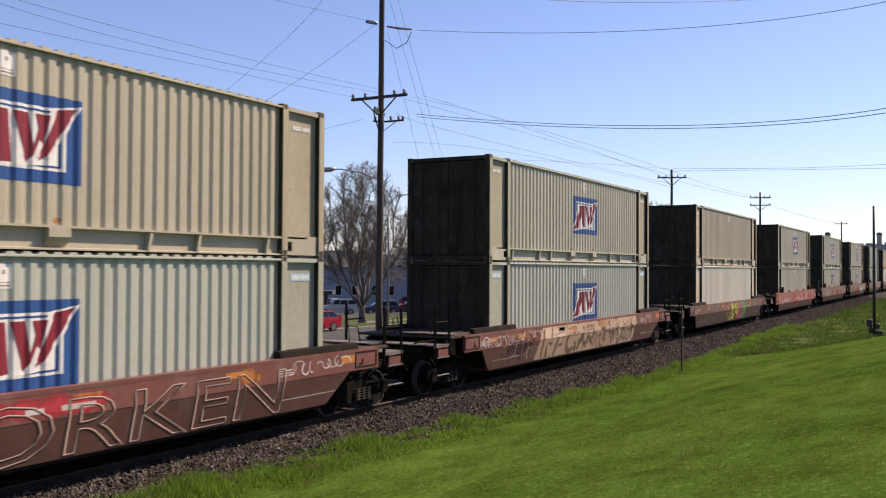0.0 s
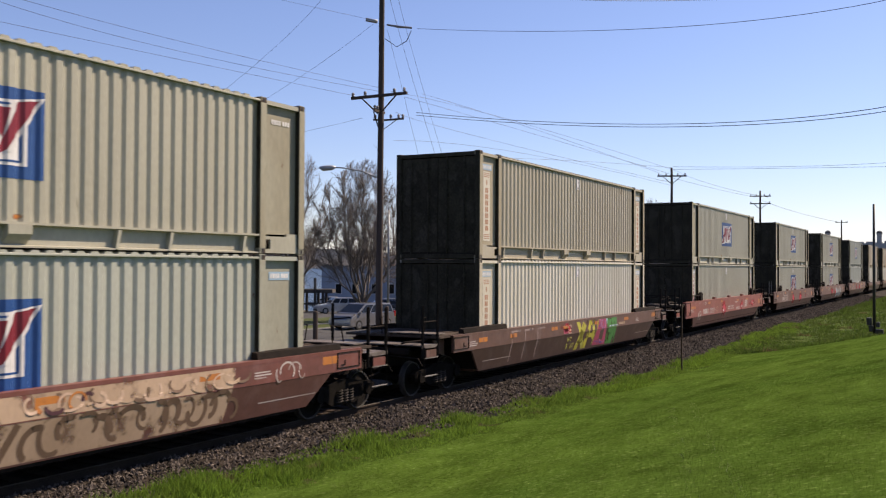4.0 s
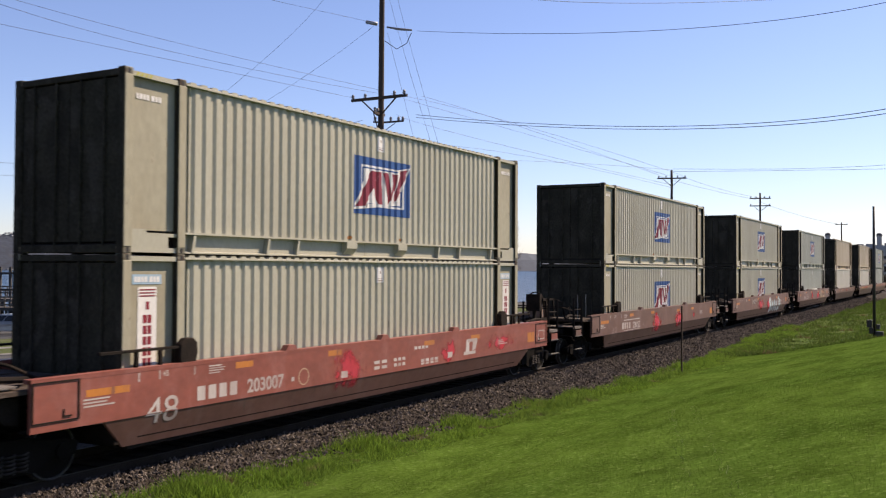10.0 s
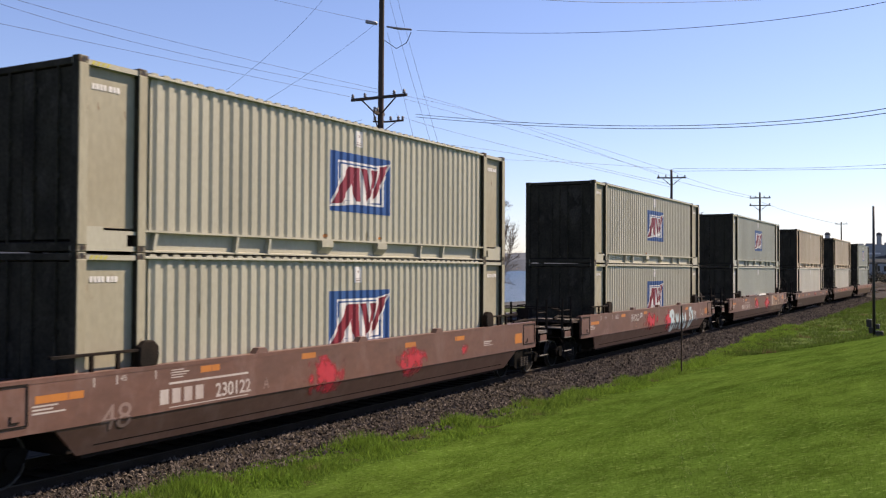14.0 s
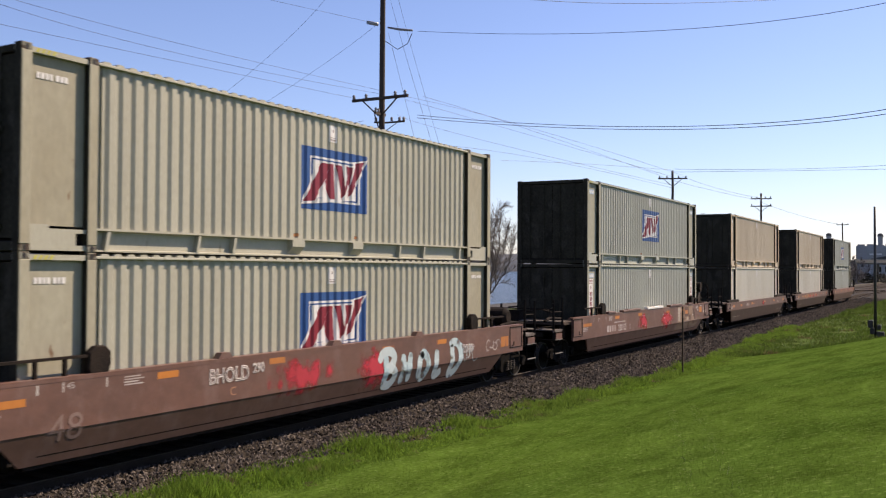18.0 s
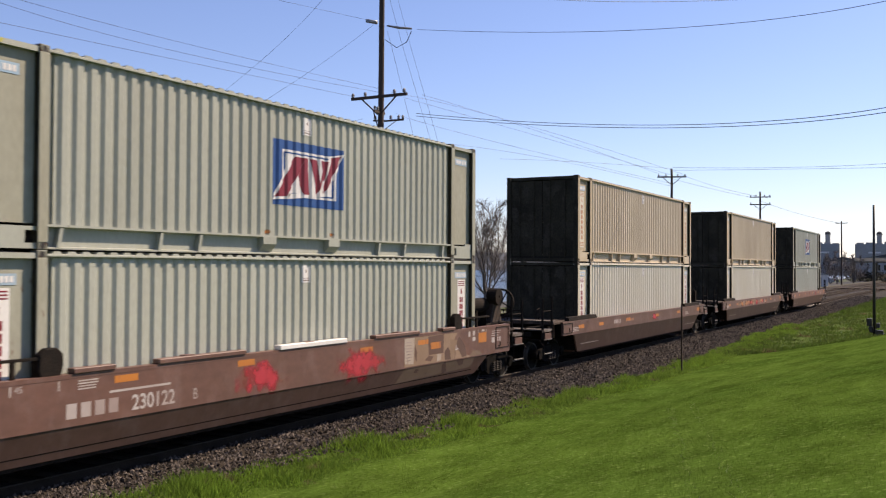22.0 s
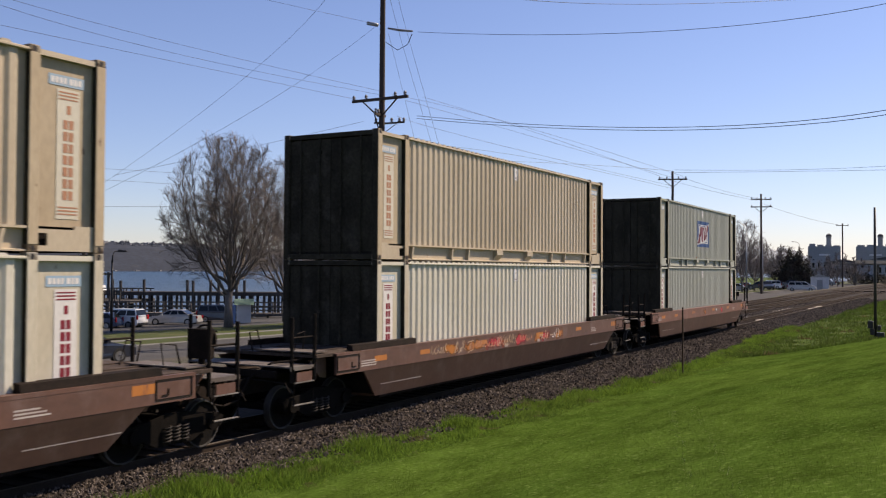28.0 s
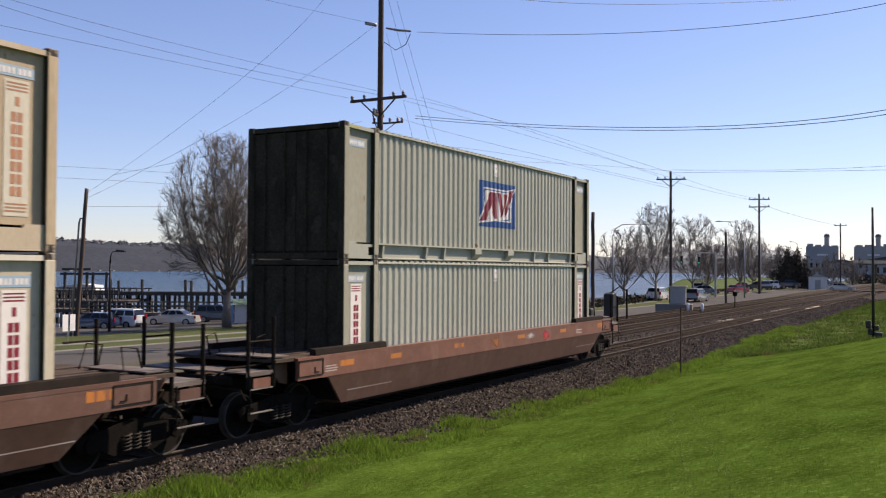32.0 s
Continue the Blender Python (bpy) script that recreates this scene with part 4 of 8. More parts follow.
    for sd in (-1, 1):
        bm = bmesh.new()
        box(bm, a - 0.012, a + 0.12, sd * w * 0.93 - 0.13, sd * w * 0.93 + 0.04 if sd > 0 else sd * w * 0.93 + 0.13, belt - 0.26, belt + (-0.04 if kind == "sedan" else 0.12))
        part("tail_lamp", bm, "tail", th)
        bm = bmesh.new()
        box(bm, b - 0.3, b - 0.01, sd * w * 0.8 - 0.14, sd * w * 0.8 + 0.14, 0.62, 0.76)
        part("headlamp", bm, "rim", th)
        bm = bmesh.new()
        box(bm, roof[3][0] - 0.35, roof[3][0] - 0.2, sd * (w + 0.02) - 0.08, sd * (w + 0.02) + 0.08, belt + 0.02, belt + 0.16)
        part("mirror", bm, "auto_" + paint_key, th)
    for x, nm in ((a, "rear_bumper"), (b, "front_bumper")):
        bm = bmesh.new()
        box(bm, x - 0.06, x + 0.06, -w * 0.92, w * 0.92, 0.3, 0.5)
        bevelled(bm, 0.03)
        part(nm, bm, "plastic" if kind == "suv" else "auto_" + paint_key, th)
    return th


# ---- containers ----
LEN, HIGH, HALF = 14.63, 2.955, 1.33
OUT, DEEP, PITCH = 1.28, 0.034, 0.2596
MID0, MID1 = 1.33, 13.30


def corr(x):
    """How far the near wall lies behind its outer plane at x."""
    if x <= MID0 or x >= MID1:
        return 0.052
    s = ((x - MID0) / PITCH) % 1.0
    if s < 0.42:
        return 0.0
    if s < 0.54:
        return DEEP * (s - 0.42) / 0.12
    if s < 0.74:
        return DEEP
    return DEEP * (1.0 - s) / 0.26


def breaks(x0, x1):
    """The folds of the wall between x0 and x1, with both ends."""
    out = [x0]
    k = 0
    while MID0 + k * PITCH < x1:
        for s in (0.0, 0.42, 0.54, 0.74):
            x = MID0 + (k + s) * PITCH
            if x0 + 1e-4 < x < x1 - 1e-4 and MID0 <= x <= MID1:
                out.append(x)
        k += 1
    return out + [x1]


def side_bm():
    bm = bmesh.new()
    xs = breaks(MID0 + 0.13, MID1 - 0.13)
    lo, hi = [], []
    for x in xs:
        y = -OUT + corr(x) if MID0 < x < MID1 else -OUT + 0.0
        lo.append((bm.verts.new((x, y, 0.35)), bm.verts.new((x, -OUT + 0.09, 0.35))))
        hi.append((bm.verts.new((x, y, HIGH - 0.09)), bm.verts.new((x, -OUT + 0.09, HIGH - 0.09))))
    for i in range(len(xs) - 1):
        bm.faces.new((lo[i][0], lo[i + 1][0], hi[i + 1][0], hi[i][0]))
        bm.faces.new((lo[i][1], hi[i][1], hi[i + 1][1], lo[i + 1][1]))
        bm.faces.new((lo[i][0], lo[i][1], lo[i + 1][1], lo[i + 1][0]))
        bm.faces.new((hi[i][0], hi[i + 1][0], hi[i + 1][1], hi[i][1]))
    for i in (0, -1):
        bm.faces.new((lo[i][0], hi[i][0], hi[i][1], lo[i][1]))
    return bm


def mirrored(me, name):
    m2 = me.copy()
    m2.name = name
    m2.transform(Matrix.Diagonal((1, -1, 1, 1)))
    m2.flip_normals()
    return m2


SHARED = {}


def shared(key, make, mat, smooth=False):
    if (key, mat) not in SHARED:
        SHARED[key, mat] = mesh_of(key, make(), mat, smooth)
    return SHARED[key, mat]


def casting_bm():
    bm = bmesh.new()
    box(bm, -0.09, 0.09, -0.085, 0.085, -0.06, 0.06)
    bevelled(bm, 0.012)
    return bm


# a flat plate whose black stands in for the shade inside a hole
def hole_bm():
    bm = bmesh.new()
    prism(bm, [(-0.022, -0.04), (0.022, -0.04), (0.032, 0.0), (0.022, 0.04), (-0.022, 0.04), (-0.032, 0.0)], -0.002, 0.002)
    return bm


def post_bm():
    bm = bmesh.new()
    box(bm, -0.085, 0.085, -0.072, -0.056, 0.11, HIGH - 0.11)
    bevelled(bm, 0.006)
    return bm


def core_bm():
    """A post's body behind its face plate, coloured dark for its shaded side."""
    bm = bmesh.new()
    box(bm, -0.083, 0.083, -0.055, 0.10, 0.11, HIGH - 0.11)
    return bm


def end_panel_bm():
    bm = bmesh.new()
    box(bm, 0.17, 1.155, -OUT + 0.052, -OUT + 0.095, 0.38, HIGH - 0.10)
    return bm


def skirt_bm():
    bm = bmesh.new()
    prism(bm, [(0.16, 0.02), (1.16, 0.02), (1.16, 0.10), (0.98, 0.10), (0.98, 0.28), (1.16, 0.28), (1.16, 0.34), (0.52, 0.34), (0.50, 0.395), (0.16, 0.395)], -OUT - 0.015, -OUT + 0.028)
    return bm


def header_bm():
    bm = bmesh.new()
    box(bm, 0.16, 1.16, -HALF + 0.02, -OUT + 0.08, HIGH - 0.12, HIGH - 0.04)
    return bm


def recess_bm():
    bm = bmesh.new()
    box(bm, 0.9, 1.17, -OUT + 0.10, -OUT + 0.115, 0.05, 0.36)
    return bm


def channel_bm():
    """The sunk channel beside the inner post."""
    bm = bmesh.new()
    for x0, x1 in ((1.31, 1.48),):
        box(bm, x0, x1, -OUT + 0.05, -OUT + 0.11, 0.36, HIGH - 0.10)
    return bm


def top_rail_bm():
    bm = bmesh.new()
    box(bm, MID0 - 0.0, MID1 + 0.0, -HALF + 0.002, -HALF + 0.12, HIGH - 0.095, HIGH - 0.052)
    return bevelled(bm, 0.008)


def bottom_rail_bm():
    """A flange over a shallow web."""
    bm = bmesh.new()
    prism(bm, [(-HALF + 0.006, 0.375), (-HALF + 0.006, 0.34), (-HALF + 0.115, 0.325), (-HALF + 0.115, 0.055), (-HALF + 0.02, 0.04), (-HALF + 0.02, 0.015), (-HALF + 0.22, 0.015), (-HALF + 0.22, 0.375)], MID0, MID1, "x")
    return bm


def gusset_bm():
    bm = bmesh.new()
    prism(bm, [(0.0, 0.325), (0.06, 0.325), (0.0, 0.02), (-0.06, 0.02)], -HALF + 0.012, -HALF + 0.19)
    return bm


def roof_bm():
    """A roof sheet folded across, whose folds show along the top rail."""
    bm = bmesh.new()
    prof = [(1.36, HIGH - 0.09), (1.36, HIGH - 0.06)]
    x = 1.4
    while x < LEN - 1.6:
        prof += [(x, HIGH - 0.06), (x + 0.045, HIGH - 0.014), (x + 0.15, HIGH - 0.014), (x + 0.195, HIGH - 0.06)]
        x += 0.2596
    prof += [(LEN - 1.36, HIGH - 0.06), (LEN - 1.36, HIGH - 0.09)]
    prism(bm, prof, -HALF + 0.005, HALF - 0.005)
    for a, b in ((0.1, 1.36), (LEN - 1.36, LEN - 0.1)):
        box(bm, a, b, -HALF + 0.03, HALF - 0.03, HIGH - 0.09, HIGH - 0.05)
    return bm


def floor_bm():
    bm = bmesh.new()
    box(bm, 0.05, LEN - 0.05, -HALF + 0.13, HALF - 0.13, 0.06, 0.19)
    return bm


def door_bm():
    """A door of one pressed sheet with four shallow panels."""
    bm = bmesh.new()
    prof = [(0.09, 0.16), (0.05, 0.16)]
    for z0, z1 in ((0.24, 0.72), (0.82, 1.30), (1.40, 1.88), (1.98, 2.62)):
        prof += [(0.05, z0), (0.044, z0 + 0.07), (0.044, z1 - 0.07), (0.05, z1)]
    prof += [(0.05, HIGH - 0.15), (0.09, HIGH - 0.15)]
    prism(bm, prof, -HALF + 0.15, -0.01)
    return bm


def rod_bm():
    bm = bmesh.new()
    tube(bm, [(0.012, 0, 0.12), (0.012, 0, HIGH - 0.12)], 0.019, 8)
    for z in (0.35, 1.15, 1.75, 2.5):
        box(bm, 0.005, 0.05, -0.045, 0.045, z - 0.035, z + 0.035)
    return bm


def end_sill_bm():
    bm = bmesh.new()
    box(bm, 0.01, 0.12, -HALF + 0.13, HALF - 0.13, 0.01, 0.14)
    return bevelled(bm, 0.01)


def end_header_bm():
    bm = bmesh.new()
    box(bm, 0.01, 0.12, -HALF + 0.13, HALF - 0.13, HIGH - 0.13, HIGH - 0.02)
    return bevelled(bm, 0.01)


# a thin dark plate that paints shade over the post and castings
def shade_plate_bm():
    bm = bmesh.new()
    box(bm, -0.008, 0.03, -0.064, 0.064, 0.004, HIGH - 0.004)
    return bm


def clip_strip(poly, x0, x1):
    """The piece of a convex polygon of (x, z) between two uprights."""
    for lim, keep in ((x0, lambda p: p[0] >= x0 - 1e-9), (x1, lambda p: p[0] <= x1 + 1e-9)):
        out = []
        for i, p in enumerate(poly):
            q = poly[(i + 1) % len(poly)]
            if keep(p):
                out.append(p)
            if keep(p) != keep(q):
                s = (lim - p[0]) / (q[0] - p[0])
                out.append((lim, p[1] + (q[1] - p[1]) * s))
        poly = out
        if len(poly) < 3:
            return []
    return poly


def skin_bm(polys, lift=0.004):
    """Paint on the folded near wall: convex polygons of (x, z) that follow its folds."""
    bm = bmesh.new()
    for poly in polys:
        xs = [p[0] for p in poly]
        br = breaks(min(xs), max(xs))
        for a, b in zip(br, br[1:]):
            q = clip_strip(poly, a, b)
            if len(q) < 3:
                continue
            mid = (a + b) / 2

            def y_at(x):
                ya, yb = corr(min(max(a + 1e-6, 0), LEN)), corr(b - 1e-6)
                return -OUT + ya + (yb - ya) * (x - a) / max(b - a, 1e-9) - lift
            bm.faces.new([bm.verts.new((x, y_at(x), z)) for x, z in q])
    bmesh.ops.remove_doubles(bm, verts=bm.verts, dist=0.0004)
    return bm


def rect(x0, x1, z0, z1):
    return [(x0, z0), (x1, z0), (x1, z1), (x0, z1)]


def logo_parts(box_ob, z0):
    """A blue frame round a white field with slanting red strokes."""
    x0, w, h = 6.34, 2.32, 1.27
    u = lambda a, b: (x0 + a * w, z0 + b * h)
    quad = lambda *p: [u(*q) for q in p]
    lg = part("logo", shared("logo%g" % z0, lambda: skin_bm([rect(x0, x0 + w, z0, z0 + h)], 0.004), "blue"), None, box_ob, "blue framed square mark with red strokes on white")
    def field():
        return skin_bm([quad((0.12, 0.14), (0.88, 0.14), (0.88, 0.86), (0.12, 0.86))], 0.0065)
    part("logo_field", shared("logo_field%g" % z0, field, "white"), None, lg)
    def line():
        return skin_bm([quad((0.155, 0.80), (0.845, 0.80), (0.845, 0.825), (0.155, 0.825)), quad((0.155, 0.175), (0.845, 0.175), (0.845, 0.20), (0.155, 0.20)),
                        quad((0.15, 0.30), (0.17, 0.30), (0.17, 0.82), (0.15, 0.82)), quad((0.83, 0.19), (0.85, 0.19), (0.85, 0.70), (0.83, 0.70))], 0.009)
    part("logo_line", shared("logo_line%g" % z0, line, "blue"), None, lg)
    def edges():
        return skin_bm([quad((-0.005, 0.07), (0.20, 0.10), (0.50, 0.80), (0.25, 0.80)), quad((0.66, 0.28), (0.77, 0.28), (1.0, 0.93), (0.77, 0.86)),
                        quad((0.20, 0.10), (0.74, 0.20), (0.74, 0.26), (0.20, 0.18))], 0.0105)
    part("logo_edge", shared("logo_edge%g" % z0, edges, "white"), None, lg)

    def strokes():
        return skin_bm([quad((0.035, 0.115), (0.185, 0.14), (0.345, 0.52), (0.435, 0.77), (0.29, 0.77)), quad((0.33, 0.47), (0.435, 0.77), (0.475, 0.77), (0.50, 0.20), (0.41, 0.19)),
                        quad((0.50, 0.77), (0.61, 0.77), (0.645, 0.36), (0.60, 0.20)), quad((0.615, 0.25), (0.645, 0.30), (0.70, 0.55), (0.68, 0.62)),
                        quad((0.655, 0.77), (0.765, 0.77), (0.72, 0.44), (0.69, 0.50)), quad((0.675, 0.24), (0.74, 0.30), (0.965, 0.895), (0.82, 0.85))], 0.013)
    part("logo_stroke", shared("logo_stroke%g" % z0, strokes, "red"), None, lg)


def strip_parts(box_ob, x0, faded):
    """A tall white panel with a column of red bars on an end panel."""
    key = "strip%g" % x0
    w = 0.40
    st = part("vertical_panel", shared(key, lambda: skin_bm([rect(x0, x0 + w, 0.50, 2.42)], 0.006), "white" if not faded else "cream"), None, box_ob, "tall white panel with red bars")
    for z in (2.36, 2.31, 2.26, 0.56, 0.61, 0.66):
        part("panel_line", shared(key + "l%g" % z, lambda z=z: skin_bm([rect(x0 + 0.03, x0 + w - 0.03, z, z + 0.022)], 0.009), "red" if not faded else "pale_orange"), None, st)
    part("panel_dot", shared(key + "d", lambda: skin_bm([rect(x0 + 0.17, x0 + 0.24, 2.05, 2.18)], 0.009), "red" if not faded else "pale_orange"), None, st)
    for k in range(7):
        z = 1.83 - k * 0.175
        def bar(z=z, k=k):
            l, r = x0 + 0.11, x0 + 0.29
            return skin_bm([rect(l, l + 0.08, z, z + 0.135), rect(l + 0.1, r, z, z + 0.135)], 0.009)
        part("panel_mark", shared(key + "m%d" % k, bar, "red" if not faded else "pale_orange"), None, st)


def tag_parts(box_ob, x0, with_blue=True):
    """A row of white bars, on a pale blue patch or straight on the panel."""
    row = box_ob
    if with_blue:
        row = part("number_patch", shared("tag%g" % x0, lambda: skin_bm([rect(x0, x0 + 0.62, 2.46, 2.62)], 0.006), "tag_blue"), None, box_ob, "pale blue patch with white bars")
    for k, (u, w) in enumerate(((0.04, 0.05), (0.11, 0.06), (0.19, 0.05), (0.26, 0.05), (0.36, 0.06), (0.44, 0.05), (0.51, 0.06))):
        a = x0 + u
        part("number_bar", shared("tagbar%g" % a, lambda a=a, w=w: skin_bm([rect(a, a + w, 2.495, 2.585)], 0.009), "white"), None, row)


def container(colour, logo, strips, label, faded=False, end="end_dark"):
    th = thing("shipping_container", label, "shipping container", None, "stacked containers")
    far = Matrix.Diagonal((1, -1, 1, 1))
    rnd = random.Random(len(bpy.data.objects))

    def both(name, make, lab=""):
        near = shared(name, make, colour)
        if (name + "_far", colour) not in SHARED:
            SHARED[name + "_far", colour] = mirrored(near, name)
        part(name, near, None, th, lab)
        part(name, SHARED[name + "_far", colour], None, th, lab)
    both("side_wall", side_bm, "folded steel side wall")
    both("top_rail", top_rail_bm)
    both("bottom_rail", bottom_rail_bm)
    for x in (1.55, 3.5, 4.4, 10.0, 11.1, 12.9):
        g = part("gusset", shared("gusset", gusset_bm, colour), None, th)
        g.location.x = x
    for x in (6.2, 8.25):
        def pocket():
            bm = bmesh.new()
            prism(bm, [(-HALF - 0.02, 0.338), (-HALF - 0.02, 0.205), (-HALF + 0.12, 0.06), (-HALF + 0.19, 0.06), (-HALF + 0.19, 0.338)], -0.19, 0.19, "x")
            return bm
        g = part("lift_pocket", shared("lift_pocket", pocket, colour), None, th)
        g.location.x = x
    # end sections with smooth panels, posts and castings
    rec = shared("recess", recess_bm, "iron")
    pan = shared("end_panel", end_panel_bm, colour + "_panel")
    if ("end_panel_m", colour) not in SHARED:
        for nm, src in (("end_panel", pan), ("skirt", shared("skirt", skirt_bm, colour)), ("header", shared("header", header_bm, colour)), ("channel", shared("channel", channel_bm, colour + "_panel")), ("recess", rec)):
            key = "iron" if nm == "recess" else colour
            a = mirrored(src, nm)
            b = src.copy()
            b.transform(Matrix.Translation((LEN, 0, 0)) @ Matrix.Diagonal((-1, 1, 1, 1)))
            b.flip_normals()
            c = mirrored(b, nm)
            SHARED[nm + "_m", key] = (src, a, b, c)
    for me in SHARED["end_panel_m", colour]:
        part("end_panel", me, None, th, "smooth end panel")
    for nm in ("skirt", "header", "channel"):
        for me in SHARED[nm + "_m", colour]:
            part(nm, me, None, th)
    for me in SHARED["recess_m", "iron"]:
        part("recess", me, None, th)
    cast, hole, pst = shared("casting", casting_bm, colour + "_cast"), shared("casting_hole", hole_bm, "spray_black"), shared("post", post_bm, colour + "_post")
    for x in (0.09, 1.245, LEN - 1.245, LEN - 0.09):
        for y in (-HALF + 0.065, HALF - 0.065):
            p = part("post", pst, None, th)
            p.location = (x, y, 0)
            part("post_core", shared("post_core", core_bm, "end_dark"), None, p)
            if y > 0:
                p.rotation_euler.z = math.pi
            for z in (0.06, HIGH - 0.06):
                c = part("corner_casting", cast, None, th)
                c.location = (x, y + (0.02 if y < 0 else -0.02), z)
                if y < 0:
                    hl = part("casting_hole", hole, None, c)
                    hl.location.y = -0.087
    part("roof", shared("roof", roof_bm, colour), None, th)
    part("underframe", shared("underframe", floor_bm, "iron"), None, th)
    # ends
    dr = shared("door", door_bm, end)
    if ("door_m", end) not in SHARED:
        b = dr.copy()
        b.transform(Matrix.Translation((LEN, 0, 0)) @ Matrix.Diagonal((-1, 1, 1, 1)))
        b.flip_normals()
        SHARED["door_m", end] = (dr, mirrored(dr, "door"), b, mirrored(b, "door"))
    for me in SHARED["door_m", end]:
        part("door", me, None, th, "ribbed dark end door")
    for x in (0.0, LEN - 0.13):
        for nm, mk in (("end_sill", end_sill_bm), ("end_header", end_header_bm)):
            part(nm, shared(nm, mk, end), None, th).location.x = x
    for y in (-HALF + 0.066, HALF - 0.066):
        part("end_stile", shared("end_stile", shade_plate_bm, end), None, th).location.y = y
    for y in (-0.85, -0.3, 0.3, 0.85):
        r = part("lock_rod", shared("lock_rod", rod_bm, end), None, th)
        r.location.y = y
    if logo:
        logo_parts(th, 0.98)
    part("notice", shared("notice", lambda: skin_bm([rect(7.27, 7.54, 2.42, 2.76)], 0.005), "white"), None, th, "small white notice")
    part("notice_bar", shared("notice_bar", lambda: skin_bm([rect(7.30, 7.51, 2.45, 2.475), rect(7.30, 7.51, 2.50, 2.515), rect(7.37, 7.43, 2.62, 2.68)], 0.008), "spray_grey"), None, th)
    plain = colour in ("sage", "sage_tan") and logo
    tag_parts(th, 0.28, not plain)
    tag_parts(th, LEN - 0.95, not plain)
    for x in (6.08, 8.13) if logo else ():
        part("marker", shared("marker%g" % x, lambda x=x: skin_bm([rect(x, x + 0.24, 0.385, 0.50)], 0.005), "soft_orange"), None, th, "faint orange smudge")
    if logo:
        def stripes():
            bm = bmesh.new()
            for k in range(4):
                x = 0.24 + 0.09 * k
                prism(bm, [(x, HIGH - 0.112), (x + 0.045, HIGH - 0.112), (x + 0.085, HIGH - 0.048), (x + 0.04, HIGH - 0.048)], -HALF + 0.016, -HALF + 0.022)
            return bm
        part("hazard_stripe", shared("hazard_stripe", stripes, "spray_yellow"), None, th, "yellow hazard stripes")
    if strips:
        strip_parts(th, 0.40, faded)
        strip_parts(th, LEN - 0.80, faded)
    return th


# ---- well cars ----
A0, A1 = -1.74, LEN + 1.80
TRUCKS = (-1.76, LEN + 1.76)
RIDE = 0.465
SILL = {"smooth": (1.44, 0.40), "gusset": (1.60, 0.39)}  # the top and the foot of the side sills
FOLD = {"smooth": 1.04, "gusset": 0.88}  # where the sill's lower plate begins to lean in
LEAN = {FOLD["smooth"]: 0.235, FOLD["gusset"]: 0.345}
KIND = {}
WHEELS = []


def sill_bm(side, kind):
    """The upright upper plate."""
    bm = bmesh.new()
    top = SILL[kind][0]
    prism(bm, [(A0, FOLD[kind] - 0.02), (A1, FOLD[kind] - 0.02), (A1, top), (A0, top)], side * 1.44, side * 1.50)
    return bm


def lower_bm(side, kind):
    """The lower plate, which leans in."""
    bm = bmesh.new()
    low, fold = SILL[kind][1], FOLD[kind]
    a, b = (0.45, -0.04) if kind == "gusset" else (0.72, 0.08)
    pts = [(-1.35, fold), (-a, fold - 0.04), (-b, low), (LEN + b, low), (LEN + a, fold - 0.04), (LEN + 1.35, fold)]
    lean = lambda z: 1.50 - LEAN[fold] * (fold - z)
    o = [bm.verts.new((x, side * lean(z), z)) for x, z in pts]
    i = [bm.verts.new((x, side * (lean(z) - 0.05), z)) for x, z in pts]
    bm.faces.new(o)
    bm.faces.new(i[::-1])
    for k in range(len(pts)):
        j = (k + 1) % len(pts)
        bm.faces.new((o[k], i[k], i[j], o[j]))
    return bm


def chord_bm(side, kind):
    bm = bmesh.new()
    s, top = side, SILL[kind][0]
    a, b = sorted((s * 1.34, s * 1.504))
    box(bm, A0, A1, a, b, top - 0.045, top + 0.02)
    return bm


def foot_bm(side, kind):
    """The flange along the foot of the sill."""
    bm = bmesh.new()
    z = SILL[kind][1]
    a, b = sorted((side * 1.18, side * (1.475 - LEAN[FOLD[kind]] * (FOLD[kind] - z))))
    box(bm, 0.14, LEN - 0.14, a, b, z - 0.05, z - 0.004)
    return bm


def beam_bm():
    bm = bmesh.new()
    box(bm, 0, 0.22, -1.12, 1.12, 0.36, RIDE)
    return bm


def platform_bm(sx, e):
    bm = bmesh.new()
    a, b = sorted((e + sx * -2.3, e + sx * -0.16))
    box(bm, a, b, -1.415, 1.415, 1.41, 1.47)
    for y in (-0.9, -0.2, 0.55):
        box(bm, a + 0.06, b - 0.06, y, y + 0.09, 1.47, 1.492)
    return bm


def stub_bm(sx, e):
    bm = bmesh.new()
    a, b = sorted((e + sx * -3.55, e + sx * -0.5))
    box(bm, a, b, -0.32, 0.32, 0.70, 1.015)
    return bm


def bulkhead_bm(sx, e):
    bm = bmesh.new()
    a, b = sorted((e + sx * -0.15, e + sx * -0.06))
    box(bm, a, b, -1.36, 1.36, 0.45, 1.30)
    return bm


def end_beam_bm(sx, e):
    bm = bmesh.new()
    a, b = sorted((e + sx * -3.10, e + sx * -3.02))
    box(bm, a, b, -1.0, 1.0, 1.05, 1.2)
    return bevelled(bm, 0.01)


